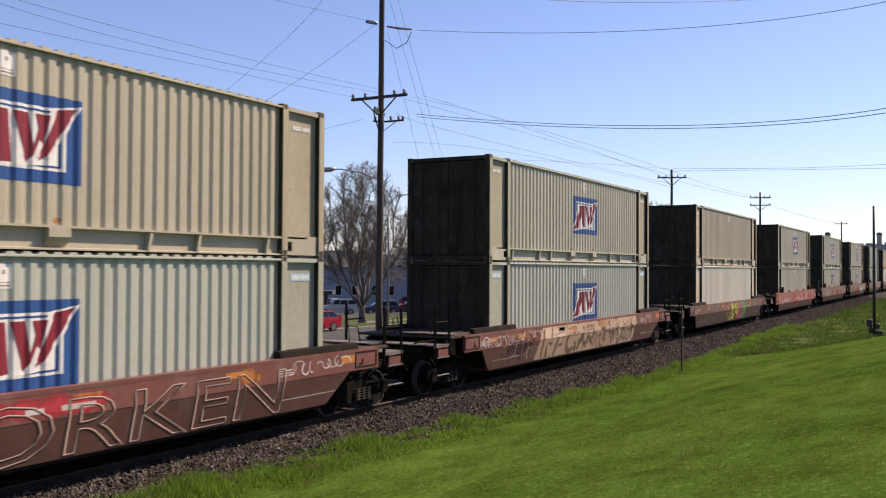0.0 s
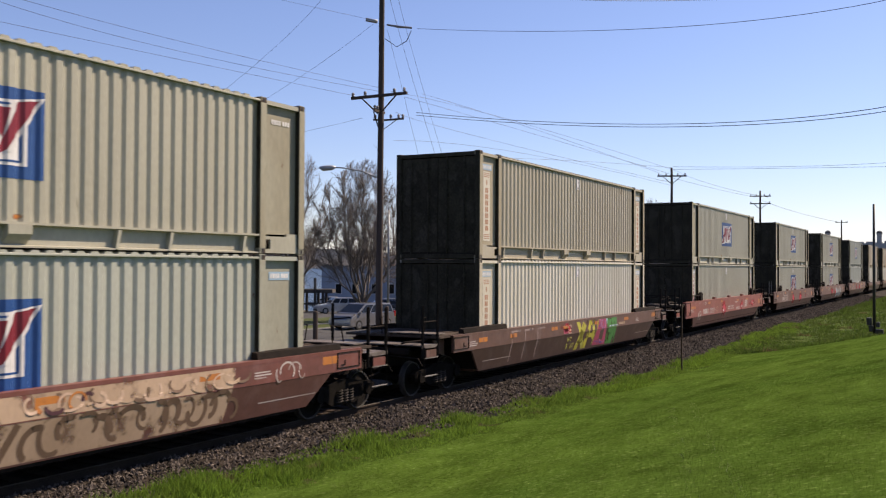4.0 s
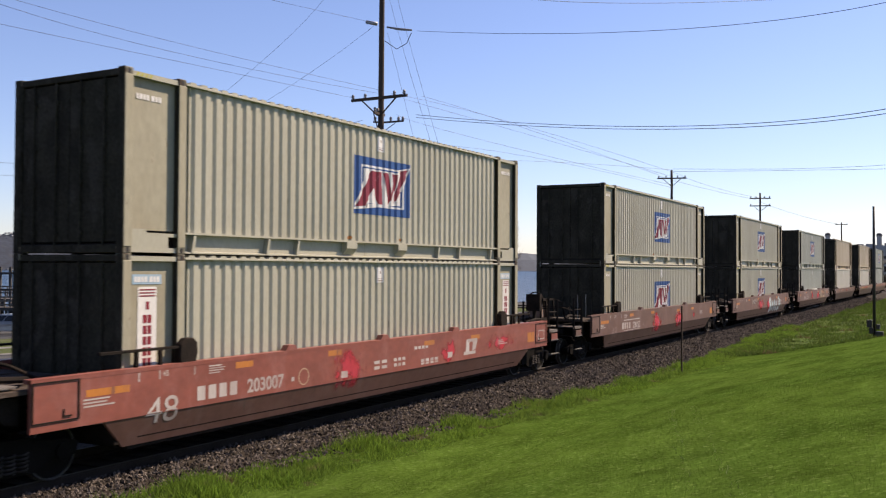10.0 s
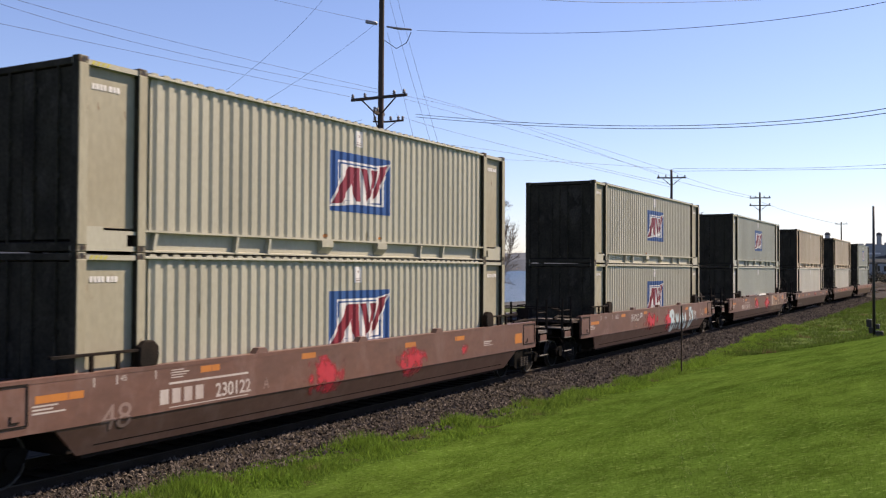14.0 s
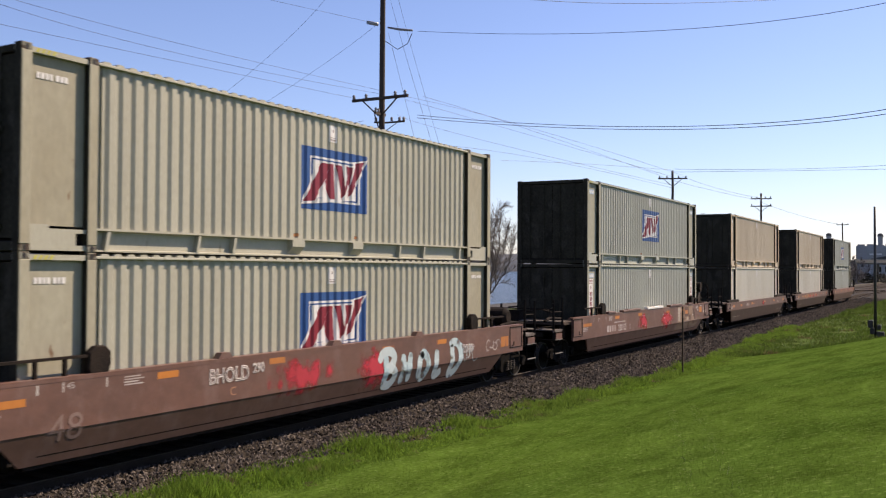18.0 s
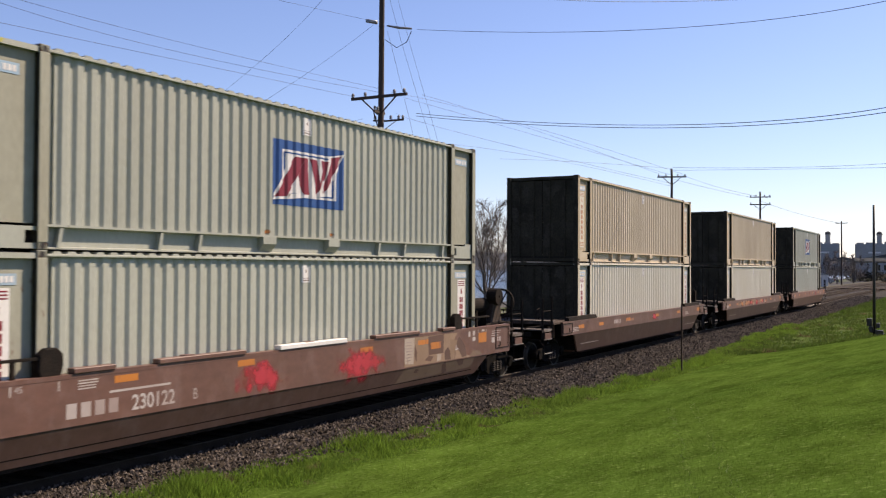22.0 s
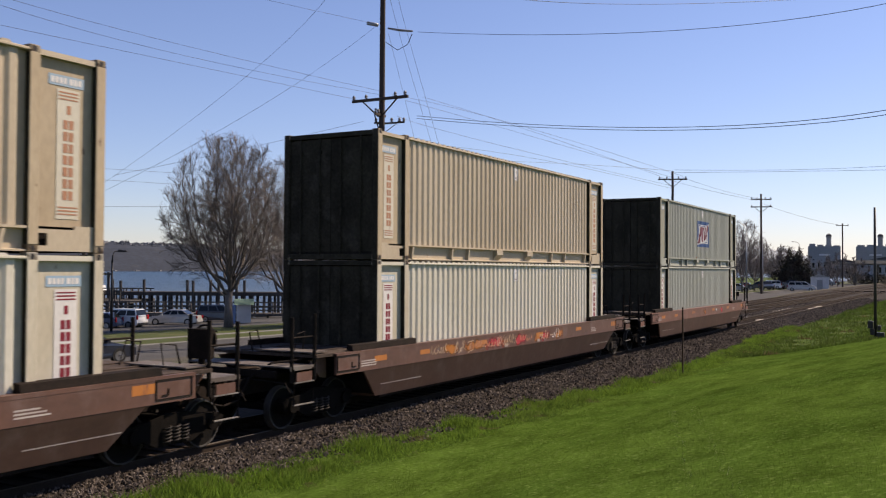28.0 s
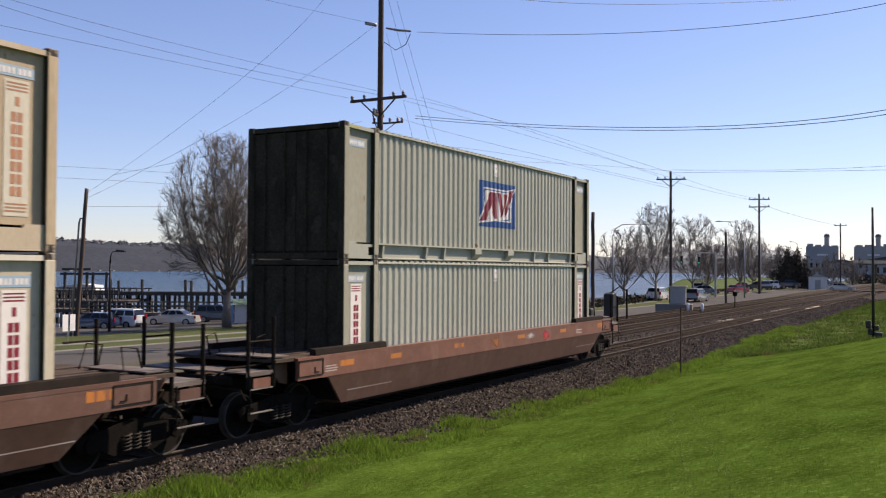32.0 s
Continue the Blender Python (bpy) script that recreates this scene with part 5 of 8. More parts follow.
def end_plate_bm(sx, e, kind):
    bm = bmesh.new()
    X = lambda v: e + sx * v
    z1, z0 = SILL[kind][0] - 0.03, FOLD[kind] + (0.10 if kind == "gusset" else 0.04)
    for u0, u1, z0, z1 in ((-1.72, -0.92, z1 - 0.02, z1), (-1.72, -0.92, z0, z0 + 0.02), (-1.72, -1.70, z0, z1), (-0.94, -0.92, z0, z1), (-1.2, -1.06, z0 + 0.06, z0 + 0.08), (-1.2, -1.18, z0 + 0.08, z0 + 0.17)):
        a, b = sorted((X(u0), X(u1)))
        box(bm, a, b, -1.515, -1.495, z0, z1)
    return bm


def ramp_bm(sx, e, side):
    bm = bmesh.new()
    X = lambda v: e + sx * v
    a, b = side * 1.30, side * 1.46
    prism(bm, [(a, 1.462), (b, 1.462), (b * 0.985, 1.585), (a, 1.60)], X(-1.1), X(1.5), "x")
    return bm


def stop_bm():
    """A stout black guide block with a rail that runs on to the car's end."""
    bm = bmesh.new()
    prism(bm, [(-0.36, 1.50), (-0.02, 1.50), (0.03, 1.68), (0.02, 1.85), (-0.08, 1.94), (-0.26, 1.94), (-0.38, 1.84), (-0.40, 1.62)], -1.47, -1.33)
    bevelled(bm, 0.02)
    box(bm, -2.0, -0.35, -1.44, -1.36, 1.78, 1.82)
    for x in (-1.3, -0.8):
        box(bm, x, x + 0.05, -1.44, -1.38, 1.52, 1.79)
    return bm


def lug_bm():
    bm = bmesh.new()
    prism(bm, [(-0.2, 1.5), (0.2, 1.5), (0.1, 1.62), (-0.1, 1.62)], -1.5, -1.36)
    return bm


def side_frame_bm(side):
    bm = bmesh.new()
    pts = [(-1.18, 0.56), (-1.05, 0.62), (-0.62, 0.66), (-0.3, 0.74), (0.3, 0.74), (0.62, 0.66), (1.05, 0.62), (1.18, 0.56), (1.12, 0.38), (0.72, 0.36),
           (0.42, 0.22), (-0.42, 0.22), (-0.72, 0.36), (-1.12, 0.38)]
    prism(bm, pts, side * 0.95, side * 1.08)
    for x in (-0.89, 0.89):
        disc(bm, (x, side * 1.09, 0.46), 0.13, 0.08, "y", 14)
    return bm


def spring_bm(side):
    bm = bmesh.new()
    pts, n = [], 60
    for k in range(n + 1):
        a = k * math.tau * 5 / n
        pts.append((0.075 * math.cos(a), side * 1.10 + 0.06 * math.sin(a), 0.26 + 0.28 * k / n))
    tube(bm, pts, 0.017, 5)
    return bm


def wheelset_bm():
    bm = bmesh.new()
    tube(bm, [(0, -1.1, 0), (0, 1.1, 0)], 0.085, 10)
    for s in (-1, 1):
        disc(bm, (0, s * 0.78, 0), 0.40, 0.06, "y", 28, 0.30)
        disc(bm, (0, s * 0.79, 0), 0.31, 0.03, "y", 28)
        disc(bm, (0, s * 0.78, 0), 0.14, 0.16, "y", 16)
        for k in range(4):
            a = k * math.tau / 4
            disc(bm, (0.22 * math.cos(a), s * 0.81, 0.22 * math.sin(a)), 0.03, 0.02, "y", 8)
    return bm


def tread_bm(s):
    bm = bmesh.new()
    disc(bm, (0, s * 0.80, 0), 0.42, 0.10, "y", 32, 0.395)
    disc(bm, (0, s * 0.735, 0), 0.445, 0.03, "y", 32, 0.395)
    return bm


def coupler_bm(sx, e):
    bm = bmesh.new()
    X = lambda v: e + sx * v
    a, b = sorted((X(-3.62), X(-2.9)))
    box(bm, a, b, -0.1, 0.1, 0.76, 0.96)
    prism(bm, [(X(-3.78), -0.2), (X(-3.5), -0.22), (X(-3.4), -0.12), (X(-3.4), 0.12), (X(-3.5), 0.2), (X(-3.72), 0.12)], 0.74, 1.0, "z")
    tube(bm, [(X(-3.1), 0.35, 0.7), (X(-3.4), 0.4, 0.5), (X(-3.7), 0.36, 0.45)], 0.03, 6)
    return bm


def well_car(colour, kind, label, gear=()):
    th = thing("well_car", label, "railway car", None, "well cars of the train")
    KIND[th.name] = kind
    for s in (-1, 1):
        part("side_sill", shared("side_sill%d%s" % (s, kind), lambda s=s: sill_bm(s, kind), colour), None, th, "deep steel side sill")
        part("lower_plate", shared("lower_plate%d%s" % (s, kind), lambda s=s: lower_bm(s, kind), colour + "_low"), None, th, "dusty plate along the sill's foot, darkened for shade")
        part("foot_flange", shared("foot_flange%d%s" % (s, kind), lambda s=s: foot_bm(s, kind), "iron"), None, th)
        part("top_chord", shared("top_chord%d%s" % (s, kind), lambda s=s: chord_bm(s, kind), colour), None, th)
    grime = "iron" if kind == "gusset" else "car_umber"
    for x in (0.05, 3.0, 5.0, 7.2, 9.4, 11.6, LEN - 0.27):
        part("cross_beam", shared("cross_beam", beam_bm, grime), None, th).location.x = x
    for sx, e, nm in ((1, 0.0, "a"), (-1, LEN, "b")):
        X = lambda v: e + sx * v
        for pn, mk, key in (("platform", platform_bm, "deck"), ("stub_sill", stub_bm, "iron"), ("bulkhead", bulkhead_bm, "iron"), ("end_beam", end_beam_bm, "iron")):
            part(pn, shared(pn + nm, lambda mk=mk: mk(sx, e), key), None, th)
        part("end_plate", shared("end_plate" + nm + kind, lambda: end_plate_bm(sx, e, kind), "iron"), None, th, "dark raised frame round the sill's end")
        if kind == "smooth":
            for s in (-1, 1):
                part("ramp", shared("ramp%s%d" % (nm, s), lambda s=s: ramp_bm(sx, e, s), "iron"), None, th, "raised plate over the sill's end")
        else:
            for sy in (1, -1):
                g = part("container_guide", shared("container_guide", stop_bm, "iron"), None, th, "black steel container guide")
                g.matrix_basis = pose(X(1.5 if nm == "a" else 1.35), 0, 0.08) @ Matrix.Diagonal((sx, sy, 1, 1))
        part("coupler", shared("coupler" + nm, lambda: coupler_bm(sx, e), "iron"), None, th)
        # gratings, stanchions, ladder and steps at the end
        def grating():
            bm = bmesh.new()
            a, b = sorted((X(-3.05), X(-2.31)))
            box(bm, a, b, -1.36, 1.36, 1.262, 1.29)
            for y in (-1.36, 1.335):
                box(bm, a, b, y, y + 0.025, 1.21, 1.262)
            return bm
        def step():
            bm = bmesh.new()
            tube(bm, [(X(-2.98), 0, 1.24), (X(-2.98), 0, 0.52), (X(-2.36), 0, 0.52), (X(-2.36), 0, 1.24)], 0.016, 6)
            return bm
        def step_plate():
            bm = bmesh.new()
            box(bm, min(X(-2.9), X(-2.42)), max(X(-2.9), X(-2.42)), -0.012, 0.012, 0.99, 1.17)
            return bm
        for y in (-1.38, 1.38):
            part("step", shared("step" + nm, step, "iron"), None, th, "bent steel stirrup").location.y = y
            part("step_plate", shared("step_plate" + nm, step_plate, colour), None, th).location.y = y
            for z in (0.53, 0.965):
                def tread(z=z):
                    bm = bmesh.new()
                    box(bm, min(X(-2.98), X(-2.36)), max(X(-2.98), X(-2.36)), -0.025, 0.025, z, z + 0.02)
                    return bm
                part("step_tread", shared("step_tread%s%g" % (nm, z), tread, "step_steel"), None, th, "worn bright step tread").location.y = y
        part("walkway", shared("walkway" + nm, grating, "grate"), None, th, "thin steel walkway plate")
        # planks, braces, pipes and rods that clutter the car's end
        def plank():
            bm = bmesh.new()
            a, b = sorted((X(-2.30), X(-1.78)))
            box(bm, a, b, -1.3, 0.2, 1.50, 1.525)
            for y in (-1.2, -0.5, 0.1):
                box(bm, a + 0.05, b - 0.05, y, y + 0.03, 1.47, 1.50)
            return bm
        part("plank", shared("plank" + nm, plank, "grate"), None, th, "grimy steel end plank")
        def pipe():
            bm = bmesh.new()
            tube(bm, [(X(-1.8), -1.05, 1.50), (X(-2.4), -1.02, 1.36), (X(-2.9), -0.75, 1.33), (X(-3.15), -0.42, 1.05), (X(-3.45), -0.36, 0.62), (X(-3.75), -0.3, 0.55)], 0.026, 6)
            return bm
        part("air_hose", shared("air_hose" + nm, pipe, "iron"), None, th)
        def cut_lever():
            bm = bmesh.new()
            tube(bm, [(X(-3.14), -1.42, 0.80), (X(-3.14), -1.3, 0.98), (X(-3.14), -0.3, 1.02), (X(-3.4), -0.12, 1.02)], 0.016, 6)
            return bm
        part("uncoupling_lever", shared("cut_lever" + nm, cut_lever, "iron"), None, th)
        def gussets():
            bm = bmesh.new()
            prism(bm, [(X(-2.3), 1.36), (X(-1.72), 1.36), (X(-1.72), 0.95), (X(-1.95), 1.0)], -0.02, 0.02)
            return bm
        for y in (-1.2, 1.2):
            part("end_gusset", shared("end_gusset" + nm, gussets, grime), None, th).location.y = y
        for y, lean in ((-0.75, 0.12), (0.35, -0.1)):
            def grab(lean=lean):
                bm = bmesh.new()
                tube(bm, [(X(-2.2), 0, 1.47), (X(-2.2 + lean), 0, 1.86), (X(-1.9 + lean), 0.05, 1.9), (X(-1.85), 0.05, 1.47)], 0.017, 6)
                return bm
            part("grab_iron", shared("grab%s%g" % (nm, lean), grab, "iron"), None, th).location.y = y
        for x, y, z0, z1 in ((-3.0, -1.34, 0.98, 2.25), (-2.28, -1.34, 0.98, 2.3), (-3.0, 1.34, 0.98, 2.25), (-2.28, 1.34, 0.98, 2.3), (-3.0, 0.5, 1.25, 2.1))[:5 if kind == "gusset" else 3]:
            def stan(z0=z0, z1=z1):
                bm = bmesh.new()
                tube(bm, [(0, 0, z0), (0, 0, z1)], 0.04, 6)
                return bm
            p = part("stanchion", shared("stanchion%g%g" % (z0, z1), stan, "iron"), None, th)
            p.location = (X(x), y, 0)
        for z in (1.85,):
            for y in (-1.32, 1.32):
                def rung():
                    bm = bmesh.new()
                    tube(bm, [(-0.35, 0, 0), (0.35, 0, 0)], 0.022, 6)
                    return bm
                p = part("rung", shared("rung", rung, "iron"), None, th)
                p.location = (X(-2.6), y, z)
        def rail():
            bm = bmesh.new()
            tube(bm, [(X(-2.95), -1.3, 1.95), (X(-2.95), 1.3, 1.95)], 0.022, 6)
            return bm
        if kind == "gusset":
            part("handrail", shared("handrail" + nm, rail, "iron"), None, th)
        def reservoir():
            bm = bmesh.new()
            tube(bm, [(X(-2.0), -0.95, 1.80), (X(-2.0), -0.85, 1.80), (X(-2.0), 0.5, 1.80), (X(-2.0), 0.6, 1.80)], [0.16, 0.27, 0.27, 0.16], 18)
            for y in (-0.6, 0.2):
                box(bm, X(-2.0) - 0.29, X(-2.0) + 0.29, y, y + 0.06, 1.47, 1.72)
            return bm
        if "drum" in gear and nm == "b":
            part("air_reservoir", shared("air_reservoir" + nm, reservoir, "iron"), None, th)
        if "winch" in gear and nm == "b":
            # a lying air drum, and a brake drum and wheel on a brown stand
            def lying():
                bm = bmesh.new()
                tube(bm, [(X(-0.92), -0.6, 2.13), (X(-1.0), -0.6, 2.13), (X(-1.9), -0.6, 2.13), (X(-1.98), -0.6, 2.13)], [0.12, 0.21, 0.21, 0.12], 18)
                for u in (-1.15, -1.75):
                    box(bm, X(u) - 0.03, X(u) + 0.03, -0.8, -0.4, 1.47, 2.0)
                return bm
            part("air_reservoir", shared("lying_reservoir", lying, "iron"), None, th, "black lying air drum")
            def stand():
                bm = bmesh.new()
                prism(bm, [(X(-1.78), 1.50), (X(-2.52), 1.50), (X(-2.40), 2.15), (X(-1.95), 2.2)], -0.92, -0.55)
                return bevelled(bm, 0.02)
            part("brake_stand", shared("brake_stand", stand, "deck"), None, th, "brown steel brake stand")
            def drum():
                bm = bmesh.new()
                disc(bm, (X(-2.06), -0.9, 2.37), 0.24, 0.3, "y", 20, 0.04)
                return bm
            part("brake_drum", shared("brake_drum", drum, "iron"), None, th)
            def ring():
                bm = bmesh.new()
                disc(bm, (X(-2.42), -0.95, 2.2), 0.40, 0.05, "x", 22, 0.34)
                for k in range(4):
                    tube(bm, [(X(-2.42), -0.95, 2.2), (X(-2.42), -0.95 + 0.36 * math.cos(k * 1.5708 + 0.5), 2.2 + 0.36 * math.sin(k * 1.5708 + 0.5))], 0.02, 5)
                return bm
            part("brake_wheel", shared("brake_ring", ring, "iron"), None, th, "dark brake wheel")
        def valve():
            bm = bmesh.new()
            box(bm, X(-1.9) - 0.18, X(-1.9) + 0.18, 0.3, 0.7, 1.47, 1.85)
            tube(bm, [(X(-1.9), 0.1, 1.8), (X(-1.9), -0.4, 1.9), (X(-1.5), -0.7, 1.75), (X(-0.9), -0.5, 1.5)], 0.03, 6)
            tube(bm, [(X(-1.8), 0.6, 1.6), (X(-1.5), 1.0, 1.75), (X(-0.8), 1.1, 1.5)], 0.03, 6)
            tube(bm, [(X(-2.9), -1.0, 1.56), (X(-2.3), -0.9, 1.62), (X(-1.4), -0.95, 1.56)], 0.05, 7)
            return bm
        if kind == "gusset":
            part("brake_gear", shared("brake_gear" + nm, valve, "iron"), None, th)
        if "housing" in gear and nm == "a":
            # two slanting brake housings in a dark rack
            for u in (-2.95, -2.5):
                def housing(u=u):
                    bm = bmesh.new()
                    prism(bm, [(X(u), 1.56), (X(u + 0.32), 1.54), (X(u + 0.22), 2.08), (X(u - 0.06), 2.12)], -0.12, 0.35)
                    return bevelled(bm, 0.02)
                part("brake_housing", shared("brake_housing%g" % u, housing, "dusty_tan"), None, th, "dusty tan slanting brake housing")
            def rack():
                bm = bmesh.new()
                box(bm, X(-3.05), X(-1.85), -0.2, 0.4, 1.47, 1.55)
                for u in (-3.06, -2.58, -1.95):
                    prism(bm, [(X(u), 1.5), (X(u + 0.07), 1.5), (X(u - 0.01), 2.2), (X(u - 0.08), 2.2)], -0.2, -0.15)
                box(bm, X(-3.1), X(-1.9), -0.2, 0.36, 2.13, 2.19)
                tube(bm, [(X(-1.9), -0.2, 2.15), (X(-1.5), -0.3, 2.05), (X(-1.2), -0.3, 1.5)], 0.035, 6)
                return bm
            part("brake_rack", shared("brake_rack", rack, "iron"), None, th)
            for u in (-2.74, -1.98):
                def pale_grab(u=u):
                    bm = bmesh.new()
                    tube(bm, [(X(u), -1.38, 1.56), (X(u), -1.38, 2.36)], 0.016, 6)
                    return bm
                part("grab_iron", shared("pale_grab%g" % u, pale_grab, "step_steel"), None, th, "pale upright grab iron")
        if "brake" in gear and nm == "b":
            def brake_wheel():
                bm = bmesh.new()
                disc(bm, (0, 0, 0), 0.28, 0.035, "x", 22, 0.245)
                for k in range(4):
                    a = k * math.tau / 4 + 0.4
                    tube(bm, [(0, 0, 0), (0, 0.25 * math.cos(a), 0.25 * math.sin(a))], 0.018, 5)
                box(bm, -0.2, -0.01, -0.24, 0.24, -0.34, 0.2)
                box(bm, -0.12, -0.03, -0.05, 0.05, -0.75, -0.2)
                return bm
            p = part("hand_brake", shared("hand_brake", brake_wheel, "iron"), None, th, "dark hand brake wheel and box")
            p.location = (X(-2.95), -0.6, 2.2 if kind == "gusset" else 1.9)
        # truck
        tr = part("truck", shared("bolster", bolster_bm, "truck_iron"), None, th, "grimy cast steel truck")
        tr.location = (TRUCKS[0] if nm == "a" else TRUCKS[1], 0, 0)
        for s in (-1, 1):
            part("side_frame", shared("side_frame%d" % s, lambda s=s: side_frame_bm(s), "truck_iron"), None, tr)
            for dx in (-0.2, 0.0, 0.2):
                part("spring", shared("spring%d" % s, lambda s=s: spring_bm(s), "dusty_iron"), None, tr, "dusty coil spring").location.x = dx
        for dx in (-0.89, 0.89):
            ws = part("wheelset", shared("wheelset", wheelset_bm, "wheel"), None, th, "two steel wheels on an axle")
            ws.location = (tr.location.x + dx, 0, 0.42)
            for s in (-1, 1):
                part("tread", shared("tread%d" % s, lambda s=s: tread_bm(s), "tread"), None, ws)
            WHEELS.append((ws, tr.location.x + dx))
    for x in (4.0, 7.3, 10.6) if kind == "gusset" else ():
        lg = part("guide_lug", shared("guide_lug", lug_bm, colour), None, th)
        lg.location = (x, 0, SILL[kind][0] - 1.5)
    return th


def bolster_bm():
    bm = bmesh.new()
    box(bm, -0.2, 0.2, -1.05, 1.05, 0.45, 0.68)
    tube(bm, [(0, 0, 0.6), (0, 0, 0.75)], 0.25, 14)
    for x in (-0.45, 0.45):
        box(bm, x - 0.05, x + 0.05, -0.9, 0.9, 0.35, 0.45)
    return bm


def sill_y(z, fold):
    """Where the near sill's outer face lies at a height."""
    return -1.50 if z >= fold else -(1.50 - LEAN[fold] * (fold - z))


def mark(car, name, polys, key, lift=0.004, label=""):
    """Paint on the near side sill: convex polygons of (x, z)."""
    bm = bmesh.new()
    fold, top = FOLD[KIND[car.name]], SILL[KIND[car.name]][0] - 0.05
    for poly in polys:
        for lo, hi in ((0.43, fold), (fold, top)):
            q = clip_strip([(z, x) for x, z in poly], lo, hi)
            if len(q) > 2:
                bm.faces.new([bm.verts.new((x, sill_y(z, fold) - 0.4 * lift, z)) for z, x in q])
    if not bm.faces:
        bm.free()
        return None
    bmesh.ops.remove_doubles(bm, verts=bm.verts, dist=0.0004)
    return part(name, bm, key, car, label)


def stroke(x0, z0, x1, z1, w):
    d = Vector((x1 - x0, z1 - z0))
    n = Vector((-d.y, d.x)).normalized() * w / 2
    return [(x0 + n.x, z0 + n.y), (x1 + n.x, z1 + n.y), (x1 - n.x, z1 - n.y), (x0 - n.x, z0 - n.y)]


def bars(car, x, z, h, n, w, key, gap=0.35, name="number_bar"):
    for k in range(n):
        mark(car, name, [rect(x + k * w, x + k * w + w * (1 - gap), z, z + h)], key)


def tag_text(car, text, x, z, size, key, squeeze=1.0, lift=0.013, name="graffiti", bold=0.0, outline=0.0):
    """Letters sprayed on the near side, laid on both plates of the sill."""
    me = lettering(text, size, bold=bold, outline=outline)
    me.transform(Matrix.Diagonal((squeeze, 1, 1, 1)))
    fold = FOLD[KIND[car.name]]
    bm = bmesh.new()
    bm.from_mesh(me)
    bmesh.ops.bisect_plane(bm, geom=bm.verts[:] + bm.edges[:] + bm.faces[:], plane_co=(0, 0, fold - z), plane_no=(0, 0, 1))
    bm.to_mesh(me)
    bm.free()
    for v in me.vertices:
        px, pz, off = v.co.x + x, v.co.z + z, v.co.y
        v.co = (px, sill_y(pz, fold) - 0.4 * lift + off * 0.1, pz)
    me.materials.append(M[key])
    return part(name, me, None, car)


def cloud(car, rnd, x, z, w, h, key, n=9, name="paint_patch", lift=0.004):
    """One or two soft puffs of spray paint."""
    for k in range(2 if n > 6 else 1):
        u, v = (rnd.uniform(-0.16, 0.16) * w * k, rnd.uniform(-0.1, 0.1) * h * k)
        sx, sz = 0.62 * w, 0.66 * h
        mark(car, name, [rect(x + u - sx, x + u + sx, max(z + v - sz, 0.45), z + v + sz)], "soft_" + key, lift + 0.003 * k)


def swirl(car, rnd, x0, x1, z0, z1, keys, n, width=(0.05, 0.12), name="graffiti", lift=0.005):
    """Bent strokes of spray paint between x0 and x1."""
    w = (x1 - x0) / n
    for k in range(n):
        cx, cz = x0 + w * (k + 0.5), (z0 + z1) / 2 + rnd.uniform(-0.15, 0.15) * (z1 - z0)
        a, turn = rnd.uniform(0, math.tau), rnd.choice((-1, 1)) * rnd.uniform(0.5, 0.95)
        rx, rz, wd = w * rnd.uniform(0.5, 0.85), (z1 - z0) * rnd.uniform(0.3, 0.5), rnd.uniform(*width)
        pts = []
        for i in range(9):
            t = a + turn * i * 0.6
            pts.append((cx + rx * math.cos(t) + 0.25 * w * (i / 8 - 0.5), min(max(cz + rz * math.sin(t), z0), z1)))
        ribbon(car, name, pts, wd, keys[k % len(keys)], lift + 0.0008 * (k % 5))


def ribbon(car, name, pts, width, key, lift):
    """One smoothly bent stroke on the near sill."""
    fine = []
    ends = [pts[0]] + list(pts) + [pts[-1]]
    for p0, p1, p2, p3 in zip(ends, ends[1:], ends[2:], ends[3:]):
        for i in range(6):
            t = i / 6
            fine.append(tuple(0.5 * (2 * b + (c - a) * t + (2 * a - 5 * b + 4 * c - d) * t * t + (3 * b - a - 3 * c + d) * t ** 3) for a, b, c, d in zip(p0, p1, p2, p3)))
    fine.append(tuple(pts[-1]))
    bm = bmesh.new()
    pair = None
    fold, top = FOLD[KIND[car.name]], SILL[KIND[car.name]][0] - 0.05
    n_all = len(fine) - 1
    for i in range(n_all + 1):
        q0, q1 = fine[max(i - 1, 0)], fine[min(i + 1, n_all)]
        d = Vector((q1[0] - q0[0], q1[1] - q0[1]))
        if d.length < 1e-5:
            continue
        n = Vector((-d.y, d.x)).normalized() * width / 2 * min(1, 0.45 + i / 4, 0.45 + (n_all - i) / 4)
        now = []
        for sd in (1, -1):
            px, pz = fine[i][0] + sd * n.x, min(max(fine[i][1] + sd * n.y, 0.44), top)
            now.append(bm.verts.new((px, sill_y(pz, fold) - 0.4 * lift - (0.008 if abs(pz - fold) < 0.1 else 0), pz)))
        if pair:
            bm.faces.new((pair[0], pair[1], now[1], now[0]))
        pair = now
    part(name, bm, key, car)


